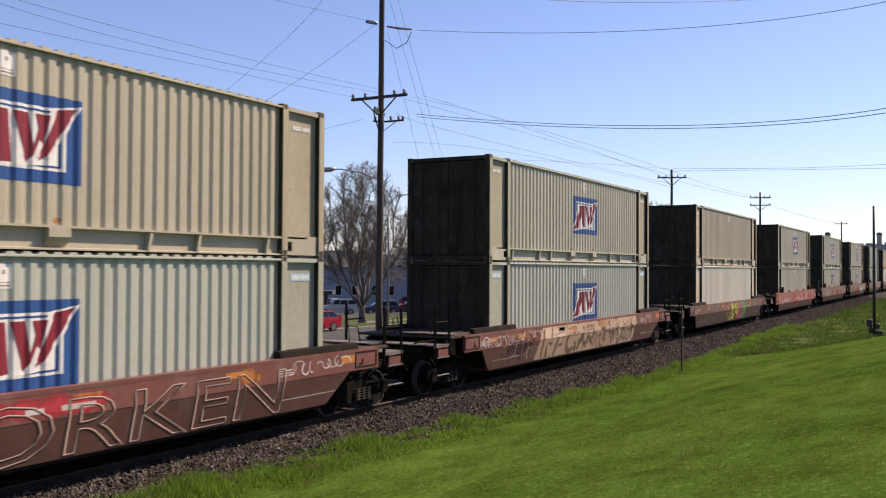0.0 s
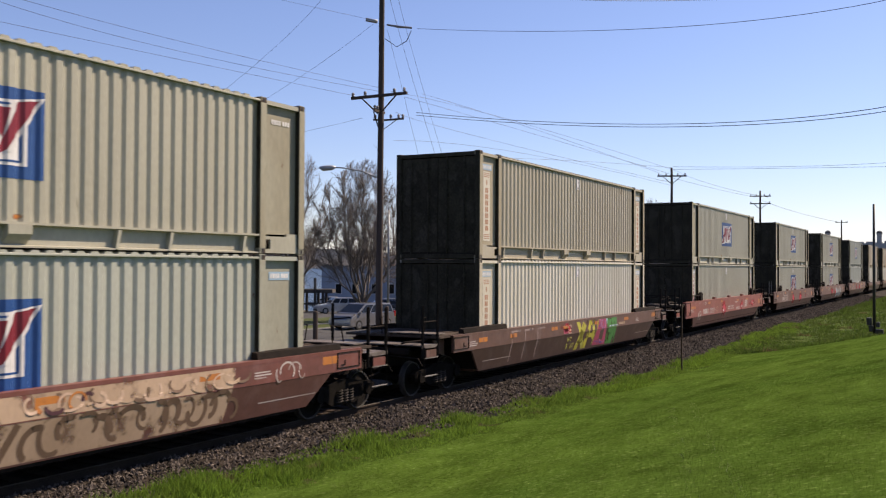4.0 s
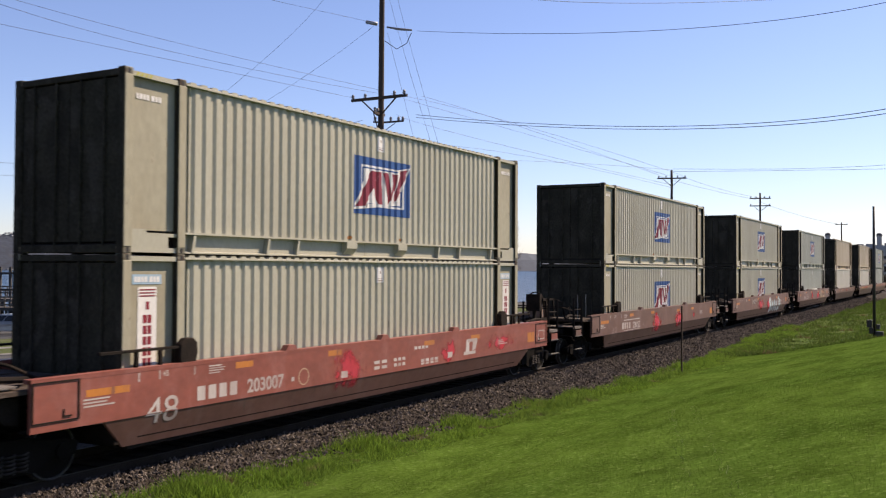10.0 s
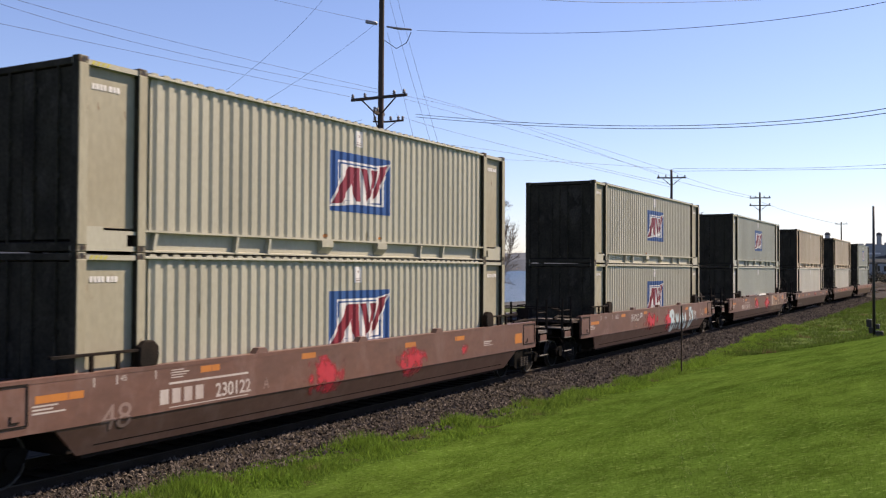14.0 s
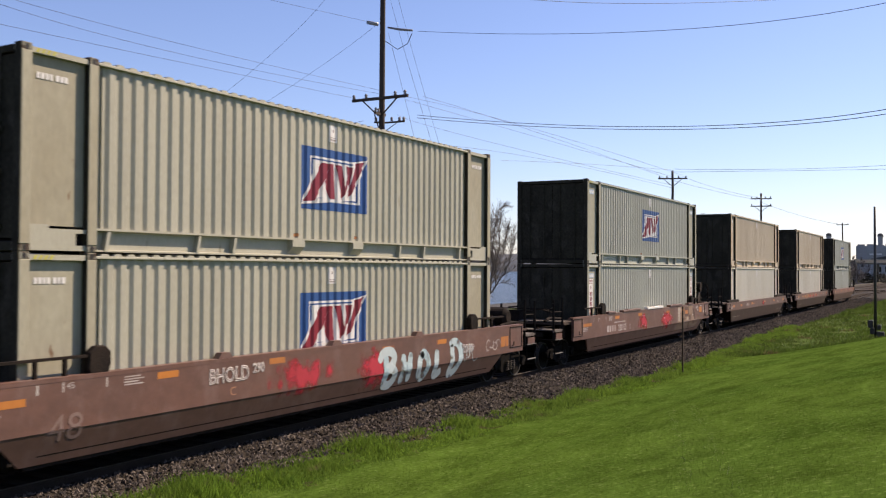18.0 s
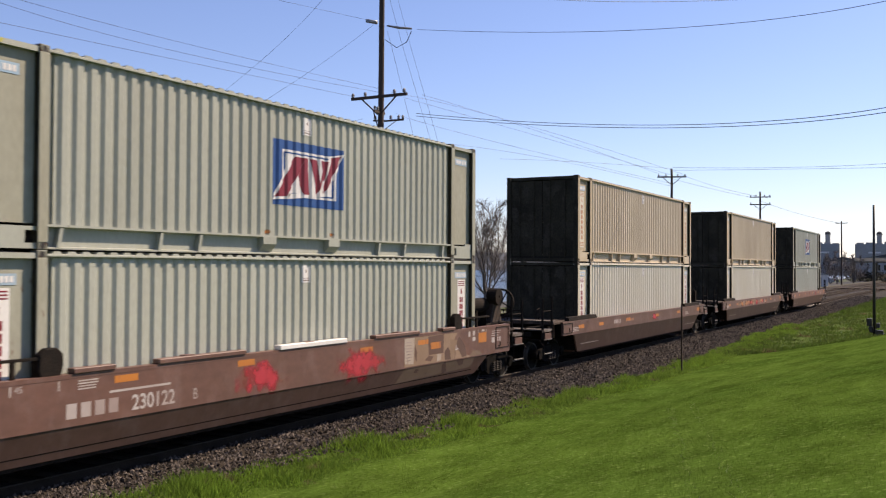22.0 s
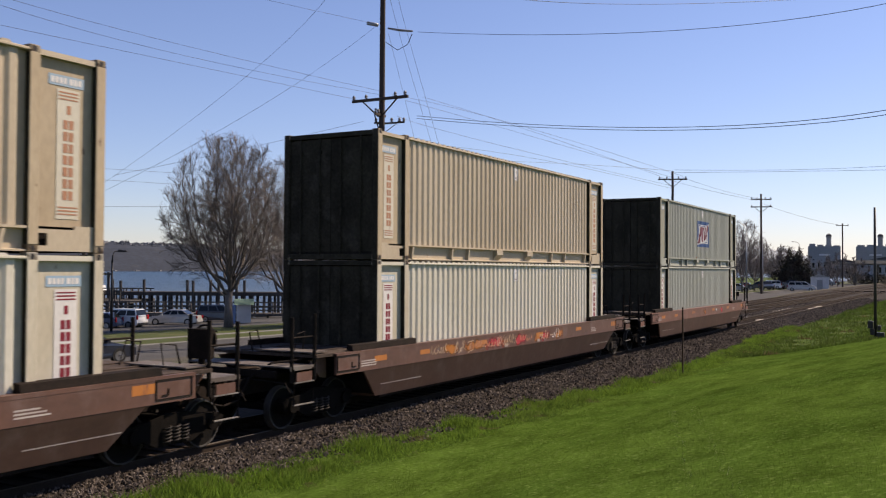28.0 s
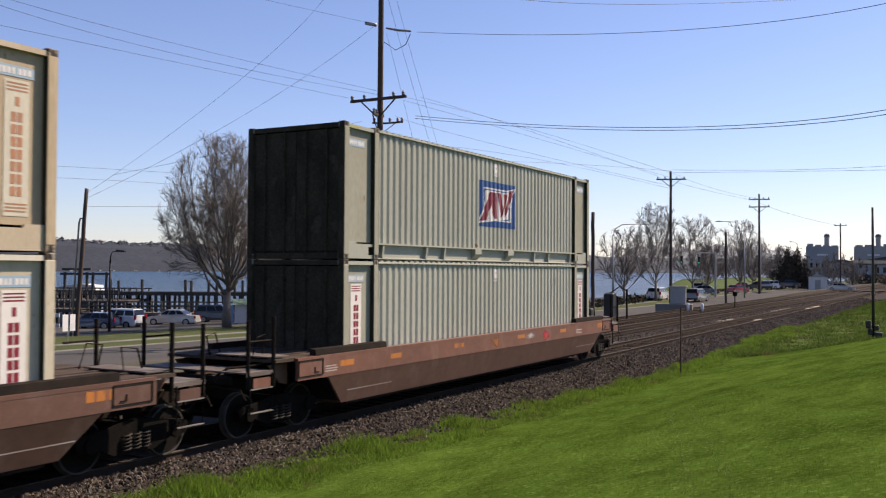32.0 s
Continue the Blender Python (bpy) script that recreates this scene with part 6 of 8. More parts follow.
GLYPHS = {"B": (((0.10, 0.02), (0.14, 0.5), (0.10, 0.92)), ((-0.22, 0.70), (-0.05, 0.95), (0.35, 0.98), (0.55, 0.80), (0.40, 0.58), (0.18, 0.52), (0.50, 0.46), (0.62, 0.22), (0.42, 0.03), (0.02, 0.06))),
          "H": (((0.05, 0.0), (0.10, 0.4), (0.08, 0.86)), ((0.46, 0.02), (0.42, 0.4), (0.48, 0.88)), ((0.08, 0.42), (0.28, 0.48), (0.46, 0.44))),
          "O": (((0.28, 0.80), (0.06, 0.60), (0.04, 0.26), (0.26, 0.06), (0.50, 0.24), (0.52, 0.60), (0.28, 0.80), (0.12, 0.68)),),
          "L": (((0.12, 0.86), (0.08, 0.45), (0.10, 0.08), (0.30, 0.10), (0.46, 0.20)),),
          "D": (((0.10, 0.94), (0.14, 0.5), (0.08, 0.04), (0.40, 0.08), (0.66, 0.40), (0.64, 0.78), (0.36, 1.0), (-0.06, 0.96)),)}


def scrawl(car, text, x, z, high, advance, width, key, lift=0.012):
    """Fat hand-sprayed letters."""
    for k, ch in enumerate(text):
        for j, pts in enumerate(GLYPHS[ch]):
            ribbon(car, "graffiti", [(x + k * advance + u * high, z + v * high) for u, v in pts], width, key, lift + 0.003 * j)


def script(car, rnd, x, z, n, high, key):
    """A thin joined-up hand in one uneven stroke."""
    pts = []
    for k in range(n):
        h, w = high * rnd.uniform(0.35, 1.1), rnd.uniform(0.10, 0.22)
        low = z + rnd.uniform(-0.05, 0.03)
        pts.extend(((x, low), (x + rnd.uniform(0.4, 0.9) * w, low + h), (x + rnd.uniform(0.1, 0.4) * w, low + rnd.uniform(0.5, 0.95) * h), (x + rnd.uniform(0.4, 0.8) * w, low + rnd.uniform(-0.1, 0.3) * h)))
        x += w
    ribbon(car, "graffiti", pts, 0.022, key, 0.006)


TRAIN = []


def stack(x0, car_args, upper, lower):
    car = well_car(*car_args)
    low, up = container(*lower), container(*upper)
    TRAIN.append((car, x0, 0.0))
    TRAIN.append((low, x0, RIDE))
    TRAIN.append((up, x0, RIDE + HIGH))
    rnd = random.Random(int(x0))
    kind = car_args[1]
    if kind == "gusset":
        spots = ((-0.8, 0.02, 1.27, 1.38), (2.42, 2.88, 1.41, 1.52), (5.17, 5.62, 1.41, 1.52), (9.0, 9.48, 1.36, 1.47), (11.4, 11.9, 1.36, 1.47), (LEN - 0.1, LEN + 0.35, 1.21, 1.47) if "winch" in car_args[-1] else (LEN + 0.35, LEN + 0.82, 1.05, 1.33))
    else:
        spots = ((-0.33, 0.16, 1.19, 1.31), (1.61, 2.06, 1.19, 1.30), (4.6, 5.1, 1.22, 1.33), (8.4, 8.9, 1.22, 1.33), (11.6, 12.1, 1.22, 1.33), (LEN + 0.43, LEN + 0.9, 1.20, 1.36))
    for x0_, x1_, z0, z1 in spots:
        mark(car, "reflector", [rect(x0_, x1_, z0, z1)], "orange", 0.005, "faded orange reflector")
    low_z = SILL[kind][1]
    if kind == "gusset":
        mark(car, "seam", [rect(0.3, LEN - 0.3, low_z + 0.115, low_z + 0.135)], "iron", 0.003, "dark weld seam along the sill's foot")
        for x in (0.19, 0.62, 1.40):
            mark(car, "stencil_tick", [rect(x, x + 0.03, 1.40, 1.54)], "letter", 0.005)
        tag_text(car, "45", 0.70, 1.44, 0.13, "letter", 1.0, lift=0.006, name="stencil_number")
        for k in range(4):
            mark(car, "stencil_bar", [rect(1.75, 1.75 + rnd.uniform(0.25, 0.4), 1.38 + k * 0.04, 1.40 + k * 0.04)], "letter", 0.005)
    else:
        for x in (0.05, 13.2):
            mark(car, "paint_line", [rect(x, x + 1.75, 0.645, 0.665)], "letter", 0.004, "thin pale jacking line")
    for x in (-0.85, 13.0):
        for k in range(3):
            mark(car, "stencil_bar", [rect(x, x + rnd.uniform(0.3, 0.6), 1.12 + k * 0.05, 1.145 + k * 0.05)], "letter", 0.007)
    return car


def build_train():
    sage = ("sage", True, False, "weathered sage green container with blue and red square mark")
    r = random.Random(12)
    # 1: red oxide car with outlined letters
    car = stack(0.99, ("car_red", "smooth", "red oxide well car with grey outlined graffiti letters"), ("sage_tan", True, False, "sun-faded sage container with blue and red square mark"),
                ("sage_blue", True, False, "pale sage container with blue and red square mark"))
    tag_text(car, "ORKEN", 6.5, 0.44, 1.2, "spray_faint", 1.7, outline=0.016)
    swirl(car, r, 13.3, 15.3, 1.1, 1.4, ["letter"], 9, (0.02, 0.04))
    cloud(car, r, 8.1, 1.25, 2.4, 0.36, "spray_pink", 10)
    cloud(car, r, 12.2, 1.22, 0.7, 0.25, "orange", 5)
    for x in (7.6, 8.2, 8.5):
        mark(car, "stencil_bar", [rect(x, x + 0.3, 1.12, 1.2)], "letter", 0.008)
    # 2
    car = stack(23.20, ("car_red", "smooth", "red oxide well car covered in pale tan graffiti"), sage, ("sage_blue", True, False, "pale sage container with blue and red square mark"))
    mark(car, "paint_patch", [[(2.95, 0.43), (12.3, 0.43), (12.5, 1.39), (3.28, 1.39)]], "spray_pale", 0.0035)
    for poly in ([(3.52, 1.05), (4.05, 1.04), (3.99, 1.37), (3.52, 1.37)], [(4.14, 1.04), (5.17, 1.04), (5.17, 1.37), (4.13, 1.37)], [(3.27, 1.05), (3.34, 1.05), (3.34, 1.37), (3.30, 1.37)]):
        mark(car, "paint_patch", [poly], "spray_blush", 0.005)
    for x0, z0, x1, z1, w in ((3.42, 0.47, 3.43, 1.32, 0.14), (4.02, 1.06, 4.11, 1.36, 0.08), (4.40, 0.48, 4.62, 1.03, 0.17), (4.68, 0.76, 5.0, 0.8, 0.12), (4.3, 1.12, 5.15, 1.2, 0.03), (4.3, 1.33, 5.1, 1.36, 0.02),
                              (6.42, 0.5, 6.72, 1.03, 0.17), (6.74, 1.03, 7.0, 0.56, 0.14), (7.16, 0.54, 7.3, 1.03, 0.15), (7.34, 0.88, 7.8, 0.6, 0.14), (7.9, 0.5, 8.15, 1.0, 0.12)):
        mark(car, "graffiti", [stroke(x0, z0, x1, z1, w)], "spray_brown", 0.006)
    mark(car, "graffiti", [[(3.72, 0.97), (3.92, 0.46), (3.68, 0.46)]], "spray_brown", 0.006)
    ribbon(car, "graffiti", [(5.5, 1.02), (5.37, 0.86), (5.47, 0.62), (5.75, 0.52), (6.08, 0.62)], 0.17, "spray_brown", 0.008)
    swirl(car, r, 8.3, 12.6, 0.46, 1.0, ["spray_brown"], 15, (0.05, 0.12), lift=0.008)
    swirl(car, r, 8.6, 12.8, 1.06, 1.36, ["spray_brown", "spray_blush", "spray_pale"], 16, (0.03, 0.07), lift=0.009)
    swirl(car, r, 5.25, 6.5, 1.06, 1.34, ["spray_blush", "spray_pink", "patch_pale"], 9, (0.03, 0.07), lift=0.009)
    mark(car, "reflector", [rect(5.55, 6.15, 1.2, 1.32)], "orange", 0.007, "faded orange reflector")
    for k in range(4):
        mark(car, "graffiti", [rect(7.06 + 0.2 * k, 7.2 + 0.2 * k, 1.1, 1.3)], "car_red", 0.007)
        mark(car, "graffiti", [rect(7.1 + 0.2 * k, 7.17 + 0.2 * k, 1.16, 1.2)], "spray_blush", 0.009)
    swirl(car, r, 8.25, 9.6, 1.08, 1.34, ["spray_blush", "orange", "spray_plum"], 7, (0.03, 0.06), lift=0.013)
    cloud(car, r, 1.9, 1.0, 2.4, 0.8, "spray_plum", 6, lift=0.003)
    for pts in ([(1.03, 0.66), (1.08, 1.0), (1.25, 1.12), (1.42, 1.08), (1.36, 0.85), (1.28, 0.6)], [(1.46, 0.66), (1.5, 1.05), (1.7, 1.13), (1.88, 1.08), (1.92, 0.68)], [(0.9, 0.62), (1.4, 0.7), (1.95, 0.64)]):
        ribbon(car, "graffiti", pts, 0.03, "spray_grey", 0.010)
    swirl(car, r, 2.0, 2.95, 0.5, 0.98, ["spray_grey", "spray_pale"], 9, (0.02, 0.04), lift=0.010)
    for x0, n in ((1.03, 5), (1.46, 5)):
        for k in range(n):
            mark(car, "stencil_bar", [rect(x0, x0 + r.uniform(0.2, 0.32), 1.12 + k * 0.045, 1.135 + k * 0.045)], "spray_pale", 0.007)
    swirl(car, r, 1.8, 3.2, 1.08, 1.36, ["spray_blush", "spray_pale"], 9, (0.018, 0.035), lift=0.010)
    for x in (-0.6, 0.2, 13.6):
        swirl(car, r, x, x + 0.9, 1.0, 1.35, ["letter"], 4, (0.02, 0.04))
    # 3
    car = stack(45.46, ("car_umber", "smooth", "dark brown well car with yellow, pink and green graffiti"), ("sage_tan", False, True, "faded sage container with tall white end panels", True),
                ("cream", False, True, "cream container with tall white end panels", True))
    for poly in ([(6.73, 1.38), (7.03, 1.38), (7.72, 0.45), (7.40, 0.45)], [(7.33, 1.38), (7.66, 1.22), (7.03, 0.45), (6.72, 0.45)], [(7.48, 0.45), (7.80, 0.45), (8.12, 1.38), (7.92, 1.38)],
                 [(8.05, 1.38), (8.43, 1.38), (8.45, 1.22), (8.0, 1.22)], [(8.22, 1.38), (8.43, 1.38), (8.52, 0.70), (8.27, 0.74)], [(7.88, 0.80), (8.3, 0.80), (8.3, 0.95), (7.94, 0.95)]):
        mark(car, "graffiti", [poly], "spray_yellow", 0.005, "pale yellow sprayed letter stroke")
    mark(car, "graffiti", [[(8.45, 0.50), (9.76, 0.45), (9.57, 1.38), (8.87, 1.38)]], "spray_rose", 0.005, "rose red sprayed letter")
    mark(car, "graffiti", [[(9.04, 0.64), (9.42, 0.64), (9.42, 1.03), (9.06, 0.98)]], "patch_brown", 0.008)
    swirl(car, r, 8.7, 9.65, 0.5, 0.66, ["spray_violet", "spray_magenta"], 4, (0.03, 0.07), lift=0.009)
    swirl(car, r, 8.85, 9.5, 1.06, 1.36, ["spray_violet", "spray_magenta"], 6, (0.03, 0.05), lift=0.009)
    ribbon(car, "graffiti", [(8.36, 0.5), (8.55, 0.85), (8.86, 1.38)], 0.045, "spray_yellow", 0.009)
    mark(car, "graffiti", [[(9.58, 1.38), (9.70, 1.17), (9.76, 1.38)]], "spray_ice", 0.008)
    mark(car, "graffiti", [[(9.79, 0.45), (10.77, 0.44), (10.76, 1.38), (9.74, 1.38)]], "spray_green", 0.005, "green sprayed block")
    for k in range(7):
        mark(car, "graffiti", [rect(10.0 + 0.13 * k, 10.11 + 0.13 * k, 1.07, 1.12)], ("spray_ice", "spray_violet")[k % 3 == 1], 0.008)
        mark(car, "number_bar", [rect(11.0 + 0.1 * k, 11.07 + 0.1 * k, 1.09, 1.18)], "spray_pale", 0.006)
    for x0, x1, z0, z1 in ((6.02, 6.27, 1.05, 1.07), (6.02, 6.27, 1.30, 1.32), (6.02, 6.04, 1.07, 1.30), (6.25, 6.27, 1.07, 1.30), (6.1, 6.2, 1.12, 1.2)):
        mark(car, "paint_streak", [rect(x0, x1, z0, z1)], "spray_blush", 0.009)
    mark(car, "paint_patch", [rect(5.6, 6.0, 1.06, 1.22)], "spray_rose", 0.007)
    mark(car, "reflector", [rect(5.58, 5.98, 1.22, 1.32)], "orange", 0.009, "faded orange reflector")
    for x in (1.7, 2.6, 3.5):
        mark(car, "paint_streak", [stroke(x, 0.5, x + 0.05, 1.35, 0.05)], "spray_grey", 0.005)
        mark(car, "paint_streak", [stroke(x, 1.35, x + 0.6, 1.36, 0.05)], "spray_grey", 0.006)
    tag_text(car, "NO", 6.0, 0.78, 0.2, "spray_yellow", 1.25, outline=0.006)
    tag_text(car, "PAINT", 5.97, 0.53, 0.24, "spray_yellow", 1.05, outline=0.006)
    cloud(car, r, 5.9, 1.24, 0.9, 0.3, "spray_pink", 9)
    # 4
    car = stack(67.6, ("car_bright", "gusset", "bright red well car with white lettering", ("brake",)), sage, ("sage", False, True, "plain sage container with tall white end panels"))
    tag_text(car, "48", 0.35, 0.70, 0.60, "letter", 1.2, name="car_number")
    bars(car, 1.48, 0.95, 0.24, 4, 0.265, "letter", 0.3)
    tag_text(car, "203007", 2.73, 0.95, 0.34, "letter", 1.0, lift=0.006, name="car_number", bold=0.008)
    disc_mark = [(4.37 + 0.17 * math.cos(k * 0.4488), 1.08 + 0.17 * math.sin(k * 0.4488)) for k in range(14)]
    mark(car, "round_mark", [disc_mark], "spray_pale", 0.004)
    mark(car, "round_mark_field", [[(4.37 + (x - 4.37) * 0.85, 1.08 + (z - 1.08) * 0.85) for x, z in disc_mark]], "car_bright", 0.007)
    cloud(car, r, 5.95, 1.12, 1.0, 0.6, "spray_pink", 9)
    mark(car, "paint_patch", [rect(5.62, 5.85, 0.92, 1.06)], "letter", 0.009)
    for x, z, n, w in ((6.85, 1.10, 2, 0.3), (6.85, 0.98, 2, 0.3), (7.65, 1.10, 3, 0.18), (7.65, 0.98, 3, 0.18), (8.55, 1.30, 4, 0.17), (8.85, 0.98, 4, 0.22), (8.85, 0.92, 4, 0.22)):
        bars(car, x, z, 0.045 if z < 0.96 else 0.07, n, w, "letter", 0.3, "stencil_bar")
    cloud(car, r, 10.2, 1.1, 0.8, 0.5, "spray_pink", 5)
    mark(car, "paint_patch", [rect(10.15, 10.38, 0.98, 1.12)], "letter", 0.009)
    # a cream badge of plain slanting strokes
    for k, q in enumerate(([(11.0, 0.98), (11.65, 0.98), (11.65, 1.06), (11.0, 1.06)], [(11.1, 1.06), (11.3, 1.06), (11.3, 1.36), (11.15, 1.36)], [(11.2, 1.30), (11.75, 1.30), (11.75, 1.38), (11.2, 1.38)], [(11.45, 1.06), (11.65, 1.1), (11.75, 1.3), (11.5, 1.3)])):
        mark(car, "badge", [q], "letter", 0.005 + 0.002 * k)
    mark(car, "stencil_dot", [rect(3.99, 4.07, 1.02, 1.10)], "letter", 0.006)
    cloud(car, r, 13.2, 1.2, 1.6, 0.35, "spray_pink", 5)
    for q in (rect(15.75, 16.2, 1.33, 1.36), rect(15.75, 16.2, 1.08, 1.11), rect(15.75, 15.78, 1.11, 1.33), rect(16.17, 16.2, 1.11, 1.33)):
        mark(car, "placard_frame", [q], "letter", 0.006)
    # 5
    car = stack(89.65, ("car_brown", "gusset", "brown well car with white lettering and red patches", ("housing",)), sage, ("sage", True, False, sage[3]))
    bars(car, 1.51, 0.97, 0.24, 4, 0.265, "letter", 0.3)
    tag_text(car, "230122", 2.78, 0.96, 0.33, "letter", 0.92, lift=0.006, name="car_number", bold=0.006)
    tag_text(car, "A", 4.04, 0.96, 0.30, "spray_grey", 0.8, lift=0.006, name="car_number")
    mark(car, "number_line", [rect(1.71, 3.62, 1.28, 1.315)], "letter", 0.005)
    mark(car, "number_line", [rect(1.71, 3.62, 0.90, 0.915)], "letter", 0.005)
    cloud(car, r, 6.0, 1.05, 1.15, 0.6, "spray_pink", 16)
    cloud(car, r, 9.4, 1.08, 1.15, 0.6, "spray_pink", 16)
    cloud(car, r, 11.9, 1.1, 0.35, 0.3, "spray_pink", 5)
    tag_text(car, "48", 0.33, 0.72, 0.56, "spray_faint", 1.1, name="car_number")
    # 6
    car = stack(111.59, ("car_brown", "gusset", "brown well car with ice blue graffiti letters", ("drum",)), sage, ("sage", True, False, sage[3]))
    scrawl(car, "BHOLD", 9.05, 0.56, 0.80, 0.76, 0.21, "spray_ice")
    cloud(car, r, 8.7, 1.0, 1.1, 0.8, "spray_pink", 9, lift=0.003)
    cloud(car, r, 6.05, 1.1, 1.5, 0.55, "spray_pink", 16)
    tag_text(car, "2010", 12.75, 1.05, 0.3, "letter", 0.9, outline=0.012)
    swirl(car, r, 12.6, 13.5, 0.8, 1.35, ["spray_ice"], 5, (0.02, 0.04))
    swirl(car, r, 14.1, 14.9, 1.0, 1.3, ["letter"], 4, (0.02, 0.035))
    tag_text(car, "BHOLD", 3.58, 1.20, 0.36, "letter", 0.85, outline=0.013)
    tag_text(car, "290", 4.70, 1.30, 0.24, "letter", 0.9, outline=0.011)
    tag_text(car, "C", 4.10, 0.95, 0.22, "pale_orange", 1.1)
    tag_text(car, "48", 0.39, 0.70, 0.56, "spray_faint", 1.1, name="car_number")
    # 7
    car = stack(133.70, ("car_brown", "gusset", "brown well car with a tan and brown painted patch", ("winch",)), ("grey_green", True, False, "grey green container with blue and red square mark"),
                ("sage_blue", False, True, "plain pale sage container with tall white end panels"))
    for key, lift, polys in (("patch_tan", 0.004, ([(10.80, 0.885), (14.10, 0.885), (13.0, 1.2), (13.35, 1.55), (10.80, 1.55)],)),
                             ("patch_olive", 0.005, ([(10.86, 0.878), (14.35, 0.878), (14.22, 0.58), (10.56, 0.52)], [(14.0, 0.89), (14.75, 0.89), (14.6, 1.0), (14.2, 1.03)])),
                             ("patch_pale", 0.007, ([(10.82, 0.96), (11.20, 0.93), (11.24, 1.56), (10.80, 1.56)], [(12.3, 0.9), (12.5, 0.92), (12.52, 1.07), (12.32, 1.08)])),
                             ("patch_brown", 0.008, ([(11.27, 1.38), (11.36, 1.2), (11.34, 0.98), (11.24, 1.12)], [(11.90, 1.09), (12.63, 1.09), (12.65, 1.55), (11.88, 1.53)], [(11.72, 0.98), (12.0, 0.93), (12.15, 1.03), (11.9, 1.08)],
                                                     [(12.7, 0.91), (13.0, 0.89), (13.05, 1.05), (12.85, 1.22), (12.68, 1.12)], [(12.75, 0.86), (12.95, 0.6), (12.72, 0.55), (12.6, 0.8)], [(13.25, 1.3), (13.6, 0.9), (13.85, 0.92), (13.75, 1.2), (13.45, 1.45)],
                                                     [(13.3, 0.86), (13.55, 0.68), (13.75, 0.72), (13.7, 0.86)], [(11.3, 0.72), (11.45, 0.69), (11.5, 0.78), (11.34, 0.8)])),
                             ("patch_tan", 0.011, ([(12.98, 0.95), (13.1, 0.9), (13.35, 1.36), (12.95, 1.4)],))):
        for poly in polys:
            mark(car, "paint_patch", [poly], key, lift, "flat painted patch")
    mark(car, "reflector", [rect(12.0, 12.5, 1.22, 1.38)], "orange", 0.012, "faded orange reflector")
    for k in range(7):
        mark(car, "stencil_bar", [rect(10.86, 10.86 + r.uniform(0.12, 0.3), 1.02 + k * 0.07, 1.04 + k * 0.07)], "spray_grey", 0.010)
    for x, z, w, h in ((14.18, 1.42, 0.14, 0.12), (14.18, 1.28, 0.16, 0.1), (14.5, 1.48, 0.03, 0.14), (14.95, 1.48, 0.03, 0.14), (14.7, 1.5, 0.16, 0.1), (13.95, 1.4, 0.1, 0.14), (15.32, 1.46, 0.55, 0.02), (15.3, 1.40, 0.5, 0.02), (15.28, 1.34, 0.45, 0.02),
                       (15.3, 1.16, 0.18, 0.14), (15.66, 1.18, 0.05, 0.12), (15.76, 1.18, 0.09, 0.12)):
        mark(car, "stencil_bar", [rect(x, x + w, z, z + h)], "letter", 0.007)
    cloud(car, r, 9.0, 1.12, 1.5, 0.66, "spray_pink", 15)
    cloud(car, r, 5.9, 1.15, 1.1, 0.5, "spray_pink", 15)
    bars(car, 1.55, 0.97, 0.22, 4, 0.255, "letter", 0.3)
    tag_text(car, "230122", 2.76, 0.96, 0.33, "letter", 0.92, lift=0.006, name="car_number", bold=0.006)
    tag_text(car, "B", 4.07, 0.97, 0.26, "letter", 0.8, lift=0.006, name="car_number")
    mark(car, "number_line", [rect(2.33, 3.57, 1.27, 1.305)], "letter", 0.005)
    bm = bmesh.new()
    box(bm, 6.32, 8.5, -1.53, -1.36, 1.622, 1.71)
    part("walk_plate", bevelled(bm, 0.01), "white", car, "white edge plate on the sill")
    for x0, x1 in ((1.66, 2.43), (3.3, 5.37), (9.56, 11.47), (12.55, 13.2)):
        bm = bmesh.new()
        box(bm, x0, x1, -1.53, -1.36, 1.622, 1.70)
        part("walk_plate", bevelled(bm, 0.01), "car_brown", car, "brown edge plate on the sill")
    # 8
    car = stack(155.85, ("car_umber", "smooth", "dark brown well car with faded reflectors", ("brake",)), ("tan", False, True, "tan container with faded end panels", True),
                ("cream", False, True, "cream container with tall white end panels"))
    cloud(car, r, 8.2, 1.25, 0.8, 0.25, "spray_pink", 5)
    bars(car, 3.2, 1.18, 0.14, 5, 0.16, "letter")
    bars(car, 4.6, 1.2, 0.1, 7, 0.13, "pale_orange")
    # 9
    car = stack(178.03, ("car_umber", "smooth", "dark brown well car with orange and red scrawls"), ("tan", False, True, "tan container with faded orange end panels", True),
                ("cream", False, True, "cream container with tall white end panels"))
    for x, w, key in ((3.1, 0.6, "orange"), (4.3, 1.5, "orange"), (5.6, 1.2, "spray_pink"), (6.25, 0.6, "orange"), (7.3, 0.9, "spray_pink"), (8.5, 0.5, "orange"), (9.05, 0.9, "spray_pink"), (10.1, 0.6, "orange")):
        cloud(car, r, x, 1.22, w, 0.30, key, 5)
    for x0, n, h, key in ((2.1, 6, 0.26, "spray_pale"), (3.35, 3, 0.28, "spray_pale"), (4.4, 8, 0.15, "pale_orange"), (5.7, 5, 0.28, "spray_pale"), (6.45, 4, 0.26, "spray_pale"), (7.2, 6, 0.17, "pale_orange"), (8.6, 4, 0.2, "spray_pale"), (9.6, 4, 0.22, "letter")):
        script(car, r, x0, 1.16, n, h, key)
